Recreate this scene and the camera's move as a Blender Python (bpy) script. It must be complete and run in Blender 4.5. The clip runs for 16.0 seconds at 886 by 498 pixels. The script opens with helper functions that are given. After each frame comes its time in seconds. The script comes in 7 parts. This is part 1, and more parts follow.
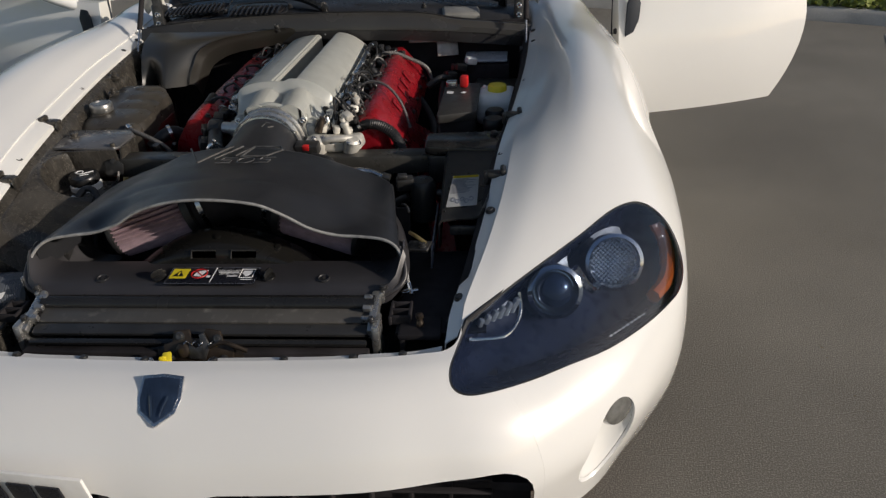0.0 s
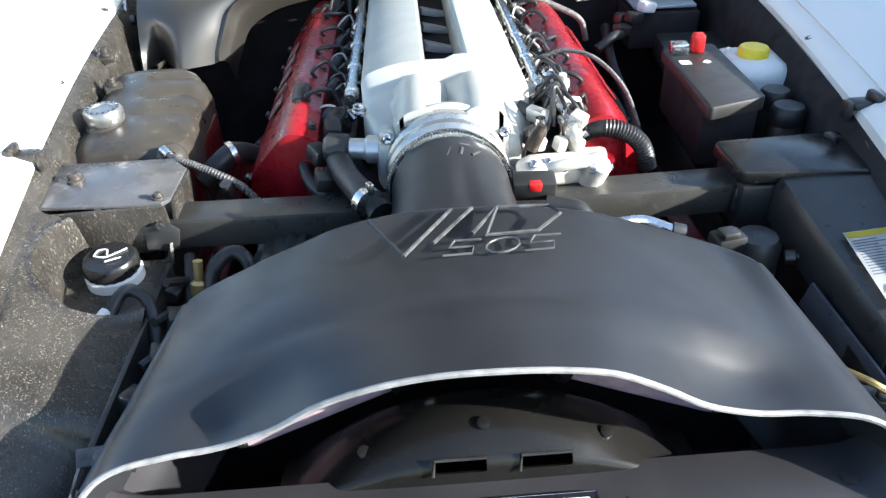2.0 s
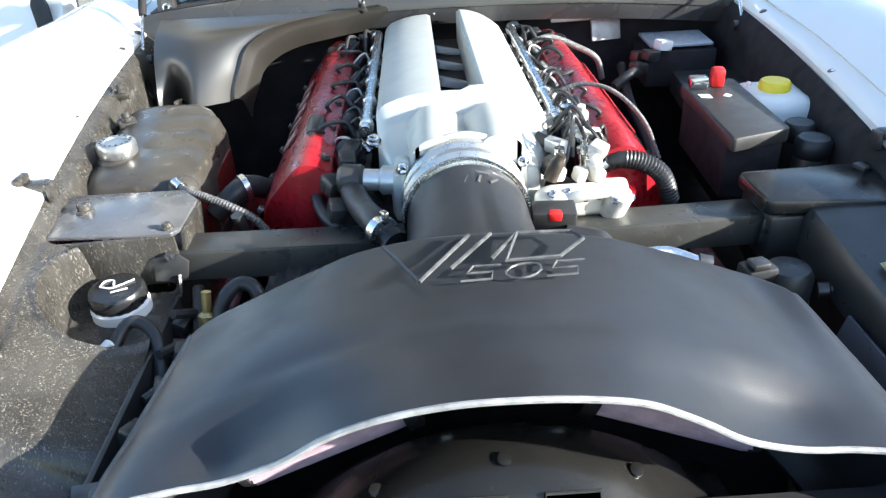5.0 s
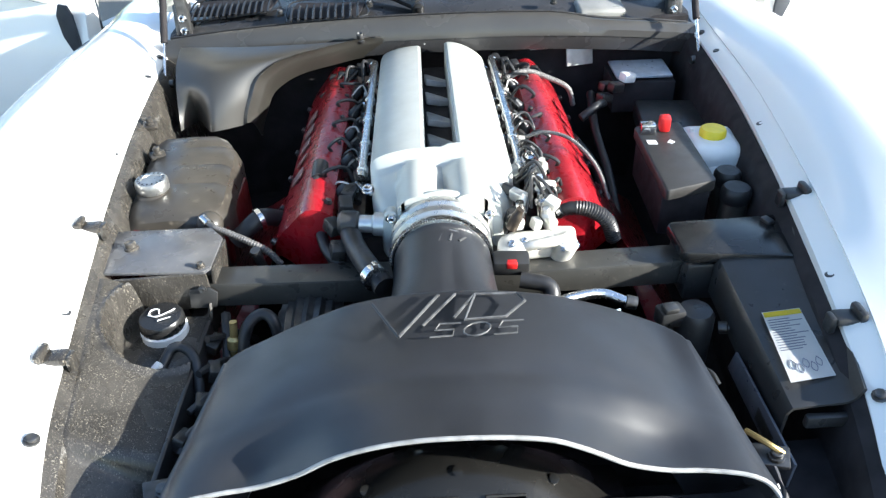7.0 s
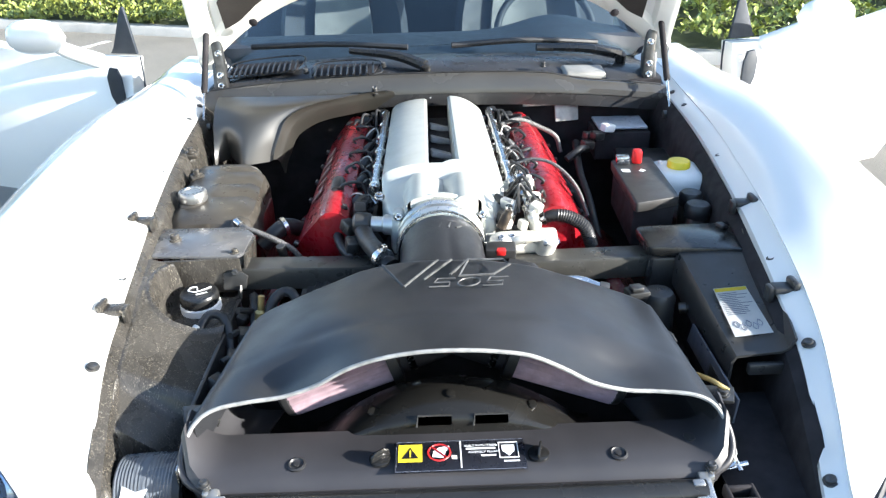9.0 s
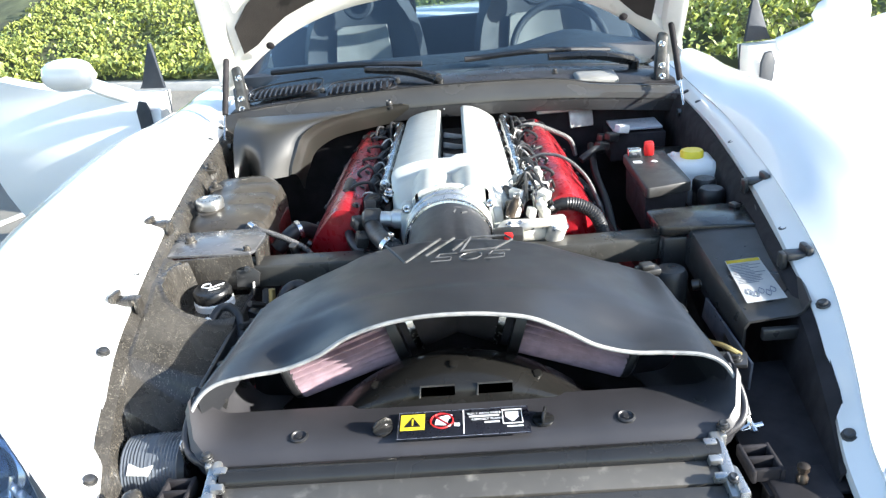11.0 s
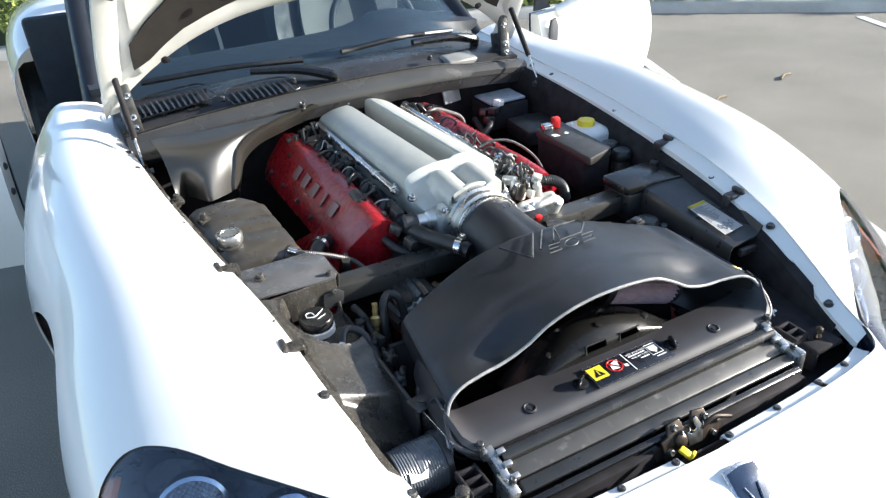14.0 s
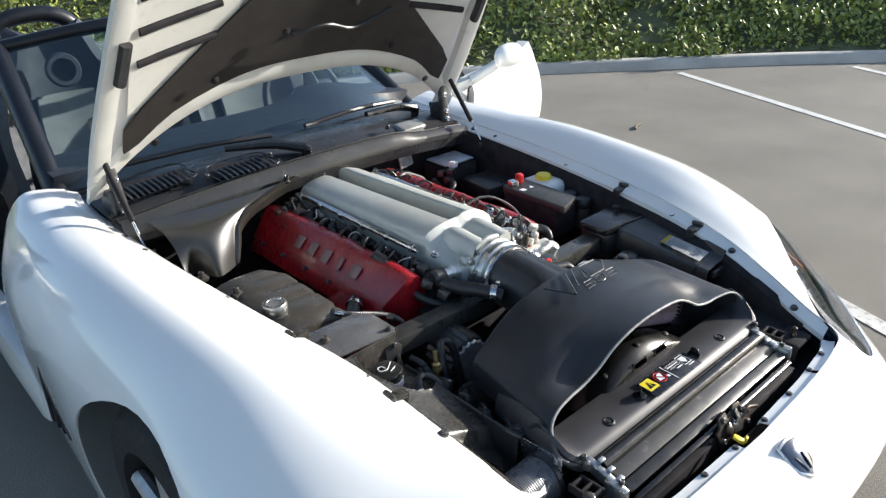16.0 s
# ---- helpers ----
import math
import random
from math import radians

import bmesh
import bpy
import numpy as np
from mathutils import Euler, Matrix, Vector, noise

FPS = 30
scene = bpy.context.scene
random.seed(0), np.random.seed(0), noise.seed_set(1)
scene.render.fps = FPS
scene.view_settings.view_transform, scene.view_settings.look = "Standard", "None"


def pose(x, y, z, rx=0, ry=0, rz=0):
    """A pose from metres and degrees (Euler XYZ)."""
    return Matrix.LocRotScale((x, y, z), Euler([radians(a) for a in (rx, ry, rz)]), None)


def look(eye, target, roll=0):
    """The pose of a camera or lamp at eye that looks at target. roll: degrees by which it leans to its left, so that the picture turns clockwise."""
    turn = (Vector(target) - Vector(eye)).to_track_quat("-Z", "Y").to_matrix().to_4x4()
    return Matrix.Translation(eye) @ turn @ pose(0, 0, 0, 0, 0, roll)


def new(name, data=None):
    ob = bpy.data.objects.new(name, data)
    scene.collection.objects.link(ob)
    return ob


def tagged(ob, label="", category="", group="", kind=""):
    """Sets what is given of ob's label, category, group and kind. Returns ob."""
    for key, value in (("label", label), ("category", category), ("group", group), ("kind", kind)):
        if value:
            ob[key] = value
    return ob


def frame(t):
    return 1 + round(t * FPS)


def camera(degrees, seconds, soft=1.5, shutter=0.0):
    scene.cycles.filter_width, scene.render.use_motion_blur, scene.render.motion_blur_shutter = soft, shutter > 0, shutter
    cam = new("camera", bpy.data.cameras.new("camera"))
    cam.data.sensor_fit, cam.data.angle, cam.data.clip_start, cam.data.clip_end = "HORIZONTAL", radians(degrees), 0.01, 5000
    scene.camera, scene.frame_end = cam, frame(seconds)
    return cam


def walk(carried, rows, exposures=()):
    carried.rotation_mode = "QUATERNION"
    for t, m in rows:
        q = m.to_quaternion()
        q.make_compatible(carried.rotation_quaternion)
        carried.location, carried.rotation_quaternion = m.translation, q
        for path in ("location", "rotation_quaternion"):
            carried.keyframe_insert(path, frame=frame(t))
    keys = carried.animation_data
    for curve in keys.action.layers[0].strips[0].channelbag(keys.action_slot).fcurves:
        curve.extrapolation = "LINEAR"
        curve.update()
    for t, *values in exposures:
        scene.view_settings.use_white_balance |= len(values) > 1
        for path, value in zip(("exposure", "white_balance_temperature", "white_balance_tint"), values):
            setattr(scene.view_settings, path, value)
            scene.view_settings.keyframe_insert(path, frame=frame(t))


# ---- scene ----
cam = camera(62.3, 16.0, soft=1.3)
PATH = [
    (0, (0.536, -0.601, 1.336), (0.394, 1.133, 0.35), -2.5),
    (0.5, (0.221, -0.461, 1.374), (0.293, 1.276, 0.385), -3.0),
    (1, (-0.042, -0.263, 1.345), (0.166, 1.48, 0.387), -3.5),
    (1.5, (-0.105, -0.052, 1.285), (0.05, 1.629, 0.214), -2.0),
    (2, (-0.052, 0.169, 1.176), (0.007, 1.82, 0.048), -2.7),
    (2.5, (-0.054, 0.211, 1.071), (-0.016, 1.912, 0.02), -3.3),
    (3, (-0.042, 0.182, 0.95), (-0.007, 1.981, 0.076), -4.6),
    (3.5, (-0.032, 0.163, 0.944), (0.001, 2.003, 0.162), -5.3),
    (4, (-0.046, 0.162, 1.007), (-0.018, 1.998, 0.215), -3.7),
    (4.5, (-0.061, 0.189, 1.072), (-0.028, 1.974, 0.171), -3.2),
    (7, (-0.022, 0.066, 1.374), (0.005, 1.713, 0.239), -2.3),
    (7.5, (-0.054, 0.003, 1.386), (-0.012, 1.702, 0.331), -1.1),
    (8, (-0.079, -0.098, 1.355), (-0.025, 1.654, 0.393), -1.3),
    (8.5, (-0.068, -0.15, 1.323), (-0.002, 1.624, 0.402), -0.4),
    (9, (-0.025, -0.201, 1.305), (0.003, 1.591, 0.416), -1.4),
    (11.5, (0.03, -0.281, 1.195), (-0.05, 1.569, 0.439), -5.1),
    (12, (-0.045, -0.353, 1.306), (-0.114, 1.459, 0.463), -3.8),
    (12.5, (-0.267, -0.252, 1.34), (0.029, 1.417, 0.278), -4.4),
    (13, (-0.415, -0.215, 1.396), (0.035, 1.411, 0.321), -3.2),
    (13.5, (-0.622, -0.258, 1.45), (-0.004, 1.344, 0.423), -3.8),
    (14, (-0.761, -0.24, 1.492), (0.019, 1.308, 0.495), -3.5),
    (14.5, (-0.847, -0.17, 1.498), (0.076, 1.307, 0.516), -2.3),
    (15, (-0.89, -0.094, 1.496), (0.116, 1.327, 0.513), -1.3),
    (15.5, (-1.03, -0.078, 1.518), (0.05, 1.296, 0.545), 1.3),
    (16, (-1.221, -0.106, 1.578), (-0.028, 1.24, 0.703), -2.1),
]
EXPOSURE = [(0.0, -0.57, 6760, 14), (0.5, -0.52, 6810, 15), (0.8, -0.12, 6660, 13), (1.0, 0.48, 6360, 11), (1.3, 1.13, 6060, 9), (1.6, 1.5, 6010, 9), (2.0, 1.8, 6010, 9), (3.0, 2.2, 6010, 8), (3.5, 2.2, 6010, 8), (4.5, 2.1, 6010, 8), (7.0, 1.85, 6010, 8), (8.0, 1.85, 6060, 8), (9.0, 1.95, 6110, 9), (11.5, 1.95, 6110, 9), (12.1, 1.76, 6110, 10), (12.5, 1.61, 6160, 10), (13.5, 1.59, 6210, 10), (14.5, 1.29, 6260, 10), (16.0, 0.9, 6310, 11)]
walk(cam, [(t, look(eye, target, roll)) for t, eye, target, roll in PATH], EXPOSURE)
# ---------------------------------------------------------------- light
world = bpy.data.worlds.new("sky")
scene.world = world
world.use_nodes = True
wn = world.node_tree
sky = wn.nodes.new("ShaderNodeTexSky")
sky.sky_type = "NISHITA"
sky.sun_disc = False
SUN_EL, SUN_AZ = radians(18.5), math.atan2(0.948, -0.318)   # azimuth clockwise from +y
sky.sun_elevation, sky.sun_rotation = SUN_EL, SUN_AZ
wn.links.new(sky.outputs[0], wn.nodes["Background"].inputs[0])
wn.nodes["Background"].inputs[1].default_value = 0.12
sun = new("sun", bpy.data.lights.new("sun", "SUN"))
sun.data.energy, sun.data.angle, sun.data.color = 5.0, radians(0.53), (1.0, 0.94, 0.84)
sun_to = Vector((math.sin(SUN_AZ) * math.cos(SUN_EL), math.cos(SUN_AZ) * math.cos(SUN_EL), math.sin(SUN_EL)))
sun.matrix_world = look(sun_to * 20, (0, 0, 0))


# ---------------------------------------------------------------- materials
def mat(name, base, rough=0.5, metal=0.0, var=0.15, scale=18.0, bump=0.0, bscale=300.0, coat=0.0, dust=None,
        dust_at=0.62, dust_scale=26.0, spec=0.5, trans=0.0, rvar=0.08, stretch=(1, 1, 1), random_tint=0.0, fine=0.0, dust_amt=0.9):
    m = bpy.data.materials.new(name)
    m.use_nodes = True
    nt = m.node_tree
    p = nt.nodes["Principled BSDF"]
    link = nt.links.new
    tc = nt.nodes.new("ShaderNodeTexCoord")
    mp = nt.nodes.new("ShaderNodeMapping")
    mp.inputs["Scale"].default_value = stretch
    link(tc.outputs["Object"], mp.inputs[0])

    def noise_tex(s, detail=4.0):
        n = nt.nodes.new("ShaderNodeTexNoise")
        n.inputs["Scale"].default_value, n.inputs["Detail"].default_value = s, detail
        link(mp.outputs[0], n.inputs["Vector"])
        return n.outputs["Fac"]

    def ramp(fac, a, b, lo=0.3, hi=0.7):
        r = nt.nodes.new("ShaderNodeMapRange")
        r.inputs["From Min"].default_value, r.inputs["From Max"].default_value = lo, hi
        r.inputs["To Min"].default_value, r.inputs["To Max"].default_value = a, b
        link(fac, r.inputs["Value"])
        return r.outputs["Result"]

    def mix(fac, a, b):
        x = nt.nodes.new("ShaderNodeMix")
        x.data_type = "RGBA"
        for sock, v in ((x.inputs[0], fac), (x.inputs[6], a), (x.inputs[7], b)):
            if isinstance(v, (tuple, float)):
                sock.default_value = v if isinstance(v, float) else (*v, 1)
            else:
                link(v, sock)
        return x.outputs[2]

    big = noise_tex(scale, 5.0)
    lo, hi = tuple(c * (1 - var) for c in base), tuple(min(1, c * (1 + var)) for c in base)
    col = mix(ramp(big, 0.0, 1.0), lo, hi)
    if fine:
        col = mix(ramp(noise_tex(bscale, 2.0), 0.0, fine, 0.45, 0.7), col, tuple(min(1, c * 2.2 + 0.02) for c in base))
    if dust:
        speck = nt.nodes.new("ShaderNodeMath")
        speck.operation = "MULTIPLY"
        link(ramp(noise_tex(dust_scale, 12.0), 0.0, dust_amt, dust_at - 0.06, dust_at + 0.16), speck.inputs[0])
        link(ramp(noise_tex(dust_scale * 0.17, 6.0), 0.12, 1.0, 0.40, 0.62), speck.inputs[1])
        col = mix(speck.outputs[0], col, dust)
    if random_tint:
        oi = nt.nodes.new("ShaderNodeNewGeometry")
        col = mix(ramp(oi.outputs["Random Per Island"], 0.0, random_tint, 0, 1), col, tuple(min(1, c * f) for c, f in zip(base, (2.6, 2.1, 1.3))))
    link(col, p.inputs["Base Color"])
    link(ramp(noise_tex(scale * 2.3, 3.0), max(0.02, rough - rvar), min(1, rough + rvar)), p.inputs["Roughness"])
    p.inputs["Metallic"].default_value = metal
    p.inputs["Specular IOR Level"].default_value = spec
    p.inputs["Coat Weight"].default_value = coat
    p.inputs["Coat Roughness"].default_value = 0.04
    p.inputs["Transmission Weight"].default_value = trans
    if bump:
        b = nt.nodes.new("ShaderNodeBump")
        b.inputs["Strength"].default_value, b.inputs["Distance"].default_value = bump, 0.002
        link(noise_tex(bscale, 3.0), b.inputs["Height"])
        link(b.outputs[0], p.inputs["Normal"])
    return m


def glass(name, tint, gloss=1.0):
    m = bpy.data.materials.new(name)
    m.use_nodes = True
    nt = m.node_tree
    out = nt.nodes["Material Output"]
    nt.nodes.remove(nt.nodes["Principled BSDF"])
    tr, gl, fr, mx = (nt.nodes.new("ShaderNode" + k) for k in ("BsdfTransparent", "BsdfGlossy", "LayerWeight", "MixShader"))
    tr.inputs[0].default_value = (*tint, 1)
    gl.inputs["Roughness"].default_value = 0.02
    gl.inputs[0].default_value = (gloss, gloss, gloss, 1)
    fr.inputs[0].default_value = 0.5
    pw, ad = nt.nodes.new("ShaderNodeMath"), nt.nodes.new("ShaderNodeMath")
    pw.operation, pw.inputs[1].default_value = "POWER", 5.0
    ad.operation, ad.inputs[1].default_value, ad.inputs[2].default_value = "MULTIPLY_ADD", 0.92, 0.05
    nt.links.new(fr.outputs["Facing"], pw.inputs[0])
    nt.links.new(pw.outputs[0], ad.inputs[0])
    nt.links.new(ad.outputs[0], mx.inputs[0])
    nt.links.new(tr.outputs[0], mx.inputs[1])
    nt.links.new(gl.outputs[0], mx.inputs[2])
    nt.links.new(mx.outputs[0], out.inputs[0])
    return m


PAINT = mat("white_paint", (0.80, 0.80, 0.78), 0.22, var=0.015, scale=3, coat=0.8, rvar=0.03, bump=0.01, bscale=60)
PAINT_IN = mat("white_paint_inner", (0.66, 0.65, 0.60), 0.4, var=0.06, scale=12, coat=0.2, dust=(0.45, 0.42, 0.36), dust_at=0.68)
COVER = mat("moulded_black", (0.019, 0.020, 0.023), 0.38, var=0.25, scale=9, bump=0.12, bscale=900, fine=0.12, rvar=0.07)
BLACK = mat("black_plastic", (0.028, 0.028, 0.028), 0.34, var=0.3, scale=14, bump=0.1, bscale=700, dust=(0.11, 0.10, 0.085), dust_at=0.70, dust_scale=60)
BLACK_GLOSS = mat("satin_black_moulding", (0.016, 0.016, 0.016), 0.24, var=0.25, scale=8, bump=0.05, bscale=500, dust=(0.09, 0.08, 0.065), dust_at=0.72, dust_scale=40)
DIRTY = mat("dusty_liner", (0.036, 0.033, 0.029), 0.27, var=0.45, scale=9, bump=0.22, bscale=220, dust=(0.50, 0.45, 0.36), dust_at=0.60, dust_scale=380, dust_amt=0.55, stretch=(1.5, 1.2, 0.55), fine=0.10)
DARK = mat("deep_black", (0.024, 0.022, 0.024), 0.8, var=0.4, scale=20, spec=0.2)
RUBBER = mat("black_rubber", (0.021, 0.021, 0.022), 0.42, var=0.3, scale=50, bump=0.1, bscale=800)
ALU = mat("cast_aluminium", (0.475, 0.485, 0.450), 0.42, metal=0.2, var=0.06, scale=20, bump=0.12, bscale=900, coat=0.1)
ALU_RAW = mat("machined_aluminium", (0.72, 0.72, 0.70), 0.36, metal=0.7, var=0.12, scale=40, bump=0.03, bscale=300)
# plenum casting with the valley's shade worked into a darker grey
SHADED_CAST = mat("shaded_casting", (0.28, 0.29, 0.31), 0.5, metal=0.2, var=0.3, scale=30, bump=0.1, bscale=500)
TURNED = mat("turned_aluminium", (0.46, 0.46, 0.45), 0.30, metal=0.85, var=0.15, scale=30, bump=0.03, bscale=300)
PANEL = mat("satin_black_panel", (0.032, 0.031, 0.034), 0.40, var=0.2, scale=8, bump=0.02, bscale=700, rvar=0.05)
BRACE = mat("painted_brace_steel", (0.045, 0.044, 0.040), 0.33, var=0.25, scale=14, bump=0.04, bscale=300, dust=(0.22, 0.20, 0.16), dust_at=0.66, dust_scale=90, dust_amt=0.5)
GREY_BAR = mat("grey_bar", (0.066, 0.063, 0.058), 0.38, var=0.15, scale=12, dust=(0.2, 0.19, 0.17), dust_at=0.62, dust_scale=60)
COWL = mat("weathered_cowl_plastic", (0.028, 0.0275, 0.028), 0.30, var=0.25, scale=6, bump=0.15, bscale=600, dust=(0.12, 0.11, 0.10), dust_at=0.62, dust_scale=90, dust_amt=0.35)
DUCT = mat("glossy_duct_plastic", (0.024, 0.0225, 0.019), 0.36, spec=0.9, var=0.15, scale=6, bump=0.01, bscale=200, rvar=0.04)
# lighter than COWL: the sun on the strip's front face is in this base
COWL_STRIP = mat("sunlit_cowl_strip", (0.046, 0.045, 0.043), 0.24, var=0.15, scale=5, bump=0.02, bscale=300)
SHROUD = mat("weathered_shroud_plastic", (0.011, 0.0105, 0.0095), 0.25, spec=0.38, var=0.2, scale=8, bump=0.02, bscale=300, rvar=0.05)
CAP_STEEL = mat("dull_plated_cap", (0.34, 0.34, 0.33), 0.34, metal=0.8, var=0.15, scale=60)
LATCH = mat("greased_latch_steel", (0.060, 0.046, 0.035), 0.38, metal=0.6, var=0.4, scale=60)
STEEL = mat("bright_steel", (0.62, 0.62, 0.62), 0.22, metal=1.0, var=0.15, scale=90)
STEEL_DARK = mat("dark_steel", (0.10, 0.10, 0.10), 0.4, metal=0.8, var=0.3, scale=60, dust=(0.2, 0.18, 0.15), dust_at=0.66)
BRASS = mat("yellow_zinc", (0.50, 0.38, 0.16), 0.35, metal=0.8, var=0.2, scale=60)
RED = mat("red_crackle_paint", (0.26, 0.007, 0.013), 0.30, var=0.18, scale=30, bump=0.35, bscale=420, coat=0.3, spec=0.5)
RED_LETTER = mat("raised_bare_metal", (0.24, 0.14, 0.13), 0.4, metal=0.3, var=0.15, scale=60)
RED_PLASTIC = mat("red_plastic", (0.60, 0.02, 0.02), 0.35, var=0.1, scale=60)
YELLOW = mat("yellow_plastic", (0.75, 0.60, 0.03), 0.4, var=0.08, scale=50)
WHITE_PLASTIC = mat("milky_plastic", (0.74, 0.75, 0.74), 0.4, var=0.06, scale=30)
FILTER = mat("oiled_cotton_filter", (0.36, 0.255, 0.285), 0.85, var=0.18, scale=60, bump=0.2, bscale=900, rvar=0.05)
GREY_TANK = mat("smoked_tank_plastic", (0.046, 0.041, 0.034), 0.33, var=0.25, scale=16, bump=0.06, bscale=300, dust=(0.16, 0.14, 0.11), dust_at=0.66, dust_scale=50)
LABEL_WHITE = mat("label_white", (0.74, 0.74, 0.72), 0.5, var=0.04, scale=40)
LABEL_BLACK = mat("label_black", (0.012, 0.013, 0.018), 0.3, var=0.1, scale=40)
INK = mat("ink_grey", (0.22, 0.24, 0.30), 0.5, var=0.1, scale=60)
LIGHT_INK = mat("ink_white", (0.8, 0.8, 0.8), 0.5, var=0.03, scale=60)
WIRE_WHITE = mat("pale_wire", (0.45, 0.44, 0.42), 0.5, var=0.2, scale=80)
BADGE = mat("badge_blue_enamel", (0.03, 0.05, 0.09), 0.15, metal=0.5, var=0.3, scale=40, coat=1)
ASPHALT = mat("asphalt", (0.165, 0.152, 0.126), 0.88, var=0.22, scale=1.3, bump=1.0, bscale=240, fine=0.6, rvar=0.05)
ROAD_PAINT = mat("worn_road_paint", (0.62, 0.61, 0.57), 0.75, var=0.12, scale=6, dust=(0.2, 0.19, 0.17), dust_at=0.58, dust_scale=30, bump=0.5, bscale=150)
CONCRETE = mat("kerb_concrete", (0.44, 0.42, 0.38), 0.85, var=0.18, scale=4, bump=0.5, bscale=120, fine=0.1)
SOIL = mat("leaf_litter_soil", (0.070, 0.080, 0.035), 0.9, var=0.5, scale=3, bump=0.8, bscale=60)
LEAF = mat("ground_cover_leaf", (0.150, 0.200, 0.065), 0.5, var=0.35, scale=1.2, random_tint=0.85)
DRY = mat("dry_leaf", (0.15, 0.115, 0.07), 0.8, var=0.3, scale=50)
GLASS = glass("windscreen_glass", (0.72, 0.80, 0.82))
LENS = glass("headlamp_cover", (0.80, 0.84, 0.90))
LAMP_GLASS = glass("lamp_glass", (0.85, 0.88, 0.92))
LAMP_HOUSE = mat("dark_lamp_glass", (0.22, 0.22, 0.21), 0.1, metal=0.4, var=0.3, scale=60, coat=1)
AMBER = mat("amber_reflector", (0.65, 0.13, 0.02), 0.2, var=0.15, scale=60, coat=1)
BUCKET = mat("lamp_housing", (0.020, 0.024, 0.045), 0.3, var=0.2, scale=20)
CHROME = mat("chrome", (0.80, 0.80, 0.80), 0.12, metal=1.0, var=0.05, scale=60, rvar=0.04)
LINER = mat("hood_liner", (0.024, 0.020, 0.017), 0.7, var=0.2, scale=10, bump=0.4, bscale=250)
CABIN = mat("cabin_black", (0.020, 0.026, 0.036), 0.6, var=0.2, scale=14, bump=0.2, bscale=500)
CABIN_GREY = mat("cabin_grey_suede", (0.20, 0.20, 0.195), 0.8, var=0.15, scale=20)
CABIN_BLUE = mat("tinted_trim", (0.008, 0.009, 0.012), 0.35, var=0.2, scale=14)
TYRE = mat("tyre_rubber", (0.02, 0.02, 0.02), 0.8, var=0.2, scale=30)


# ---------------------------------------------------------------- mesh helpers
def V(*a):
    return Vector(a)


def merge_in(bm, other):
    me = bpy.data.meshes.new("tmp")
    other.to_mesh(me)
    bm.from_mesh(me)
    bpy.data.meshes.remove(me)
    other.free()


def box(bm, c, s, rot=(0, 0, 0), bevel=0.004, seg=2, taper=1.0):
    """A bevelled block: centre, full sizes, turn in degrees; taper narrows its top."""
    b = bmesh.new()
    bmesh.ops.create_cube(b, size=1)
    for v in b.verts:
        k = taper if v.co.z > 0 else 1.0
        v.co = Vector((v.co.x * s[0] * k, v.co.y * s[1] * k, v.co.z * s[2]))
    if bevel:
        bmesh.ops.bevel(b, geom=b.edges[:], offset=min(bevel, 0.45 * min(s)), segments=seg, profile=0.5, affect="EDGES")
    bmesh.ops.transform(b, matrix=pose(*c, *rot), verts=b.verts)
    merge_in(bm, b)
    return bm


def cr(pts, n):
    """Points along a smooth line through pts, n to each stretch."""
    pts = [Vector(p) for p in pts]
    ext = [2 * pts[0] - pts[1]] + pts + [2 * pts[-1] - pts[-2]]
    out = []
    for i in range(1, len(ext) - 2):
        a, b, c, d = ext[i - 1:i + 3]
        for k in range(n):
            t = k / n
            out.append(0.5 * (2 * b + (c - a) * t + (2 * a - 5 * b + 4 * c - d) * t * t + (3 * b - a - 3 * c + d) * t ** 3))
    return out + [pts[-1]]


def tube(bm, pts, r, n=10, step=6, rings=0.0, pitch=0.008):
    """A round bar or hose along pts; rings: ribs of that height."""
    line = cr(pts, step) if step > 1 else [Vector(p) for p in pts]
    if rings:
        dense, gone = [line[0]], 0.0
        for a, b in zip(line, line[1:]):
            k = max(1, round((b - a).length / (pitch / 2)))
            dense += [a.lerp(b, (j + 1) / k) for j in range(k)]
        line = dense
    up, rows = None, []
    for i, p in enumerate(line):
        t = (line[min(i + 1, len(line) - 1)] - line[max(i - 1, 0)]).normalized()
        if up is None:
            up = t.orthogonal().normalized()
        up = (up - t * up.dot(t)).normalized()
        side = t.cross(up)
        rad = r if not isinstance(r, (list, tuple)) else r[0] + (r[1] - r[0]) * i / max(1, len(line) - 1)
        rad += rings * (i % 2)
        rows.append([bm.verts.new(p + rad * (up * math.cos(a) + side * math.sin(a))) for a in [2 * math.pi * k / n for k in range(n)]])
    for a, b in zip(rows, rows[1:]):
        for k in range(n):
            bm.faces.new((a[k], a[(k + 1) % n], b[(k + 1) % n], b[k]))
    bm.faces.new(rows[0][::-1])
    bm.faces.new(rows[-1])
    return bm


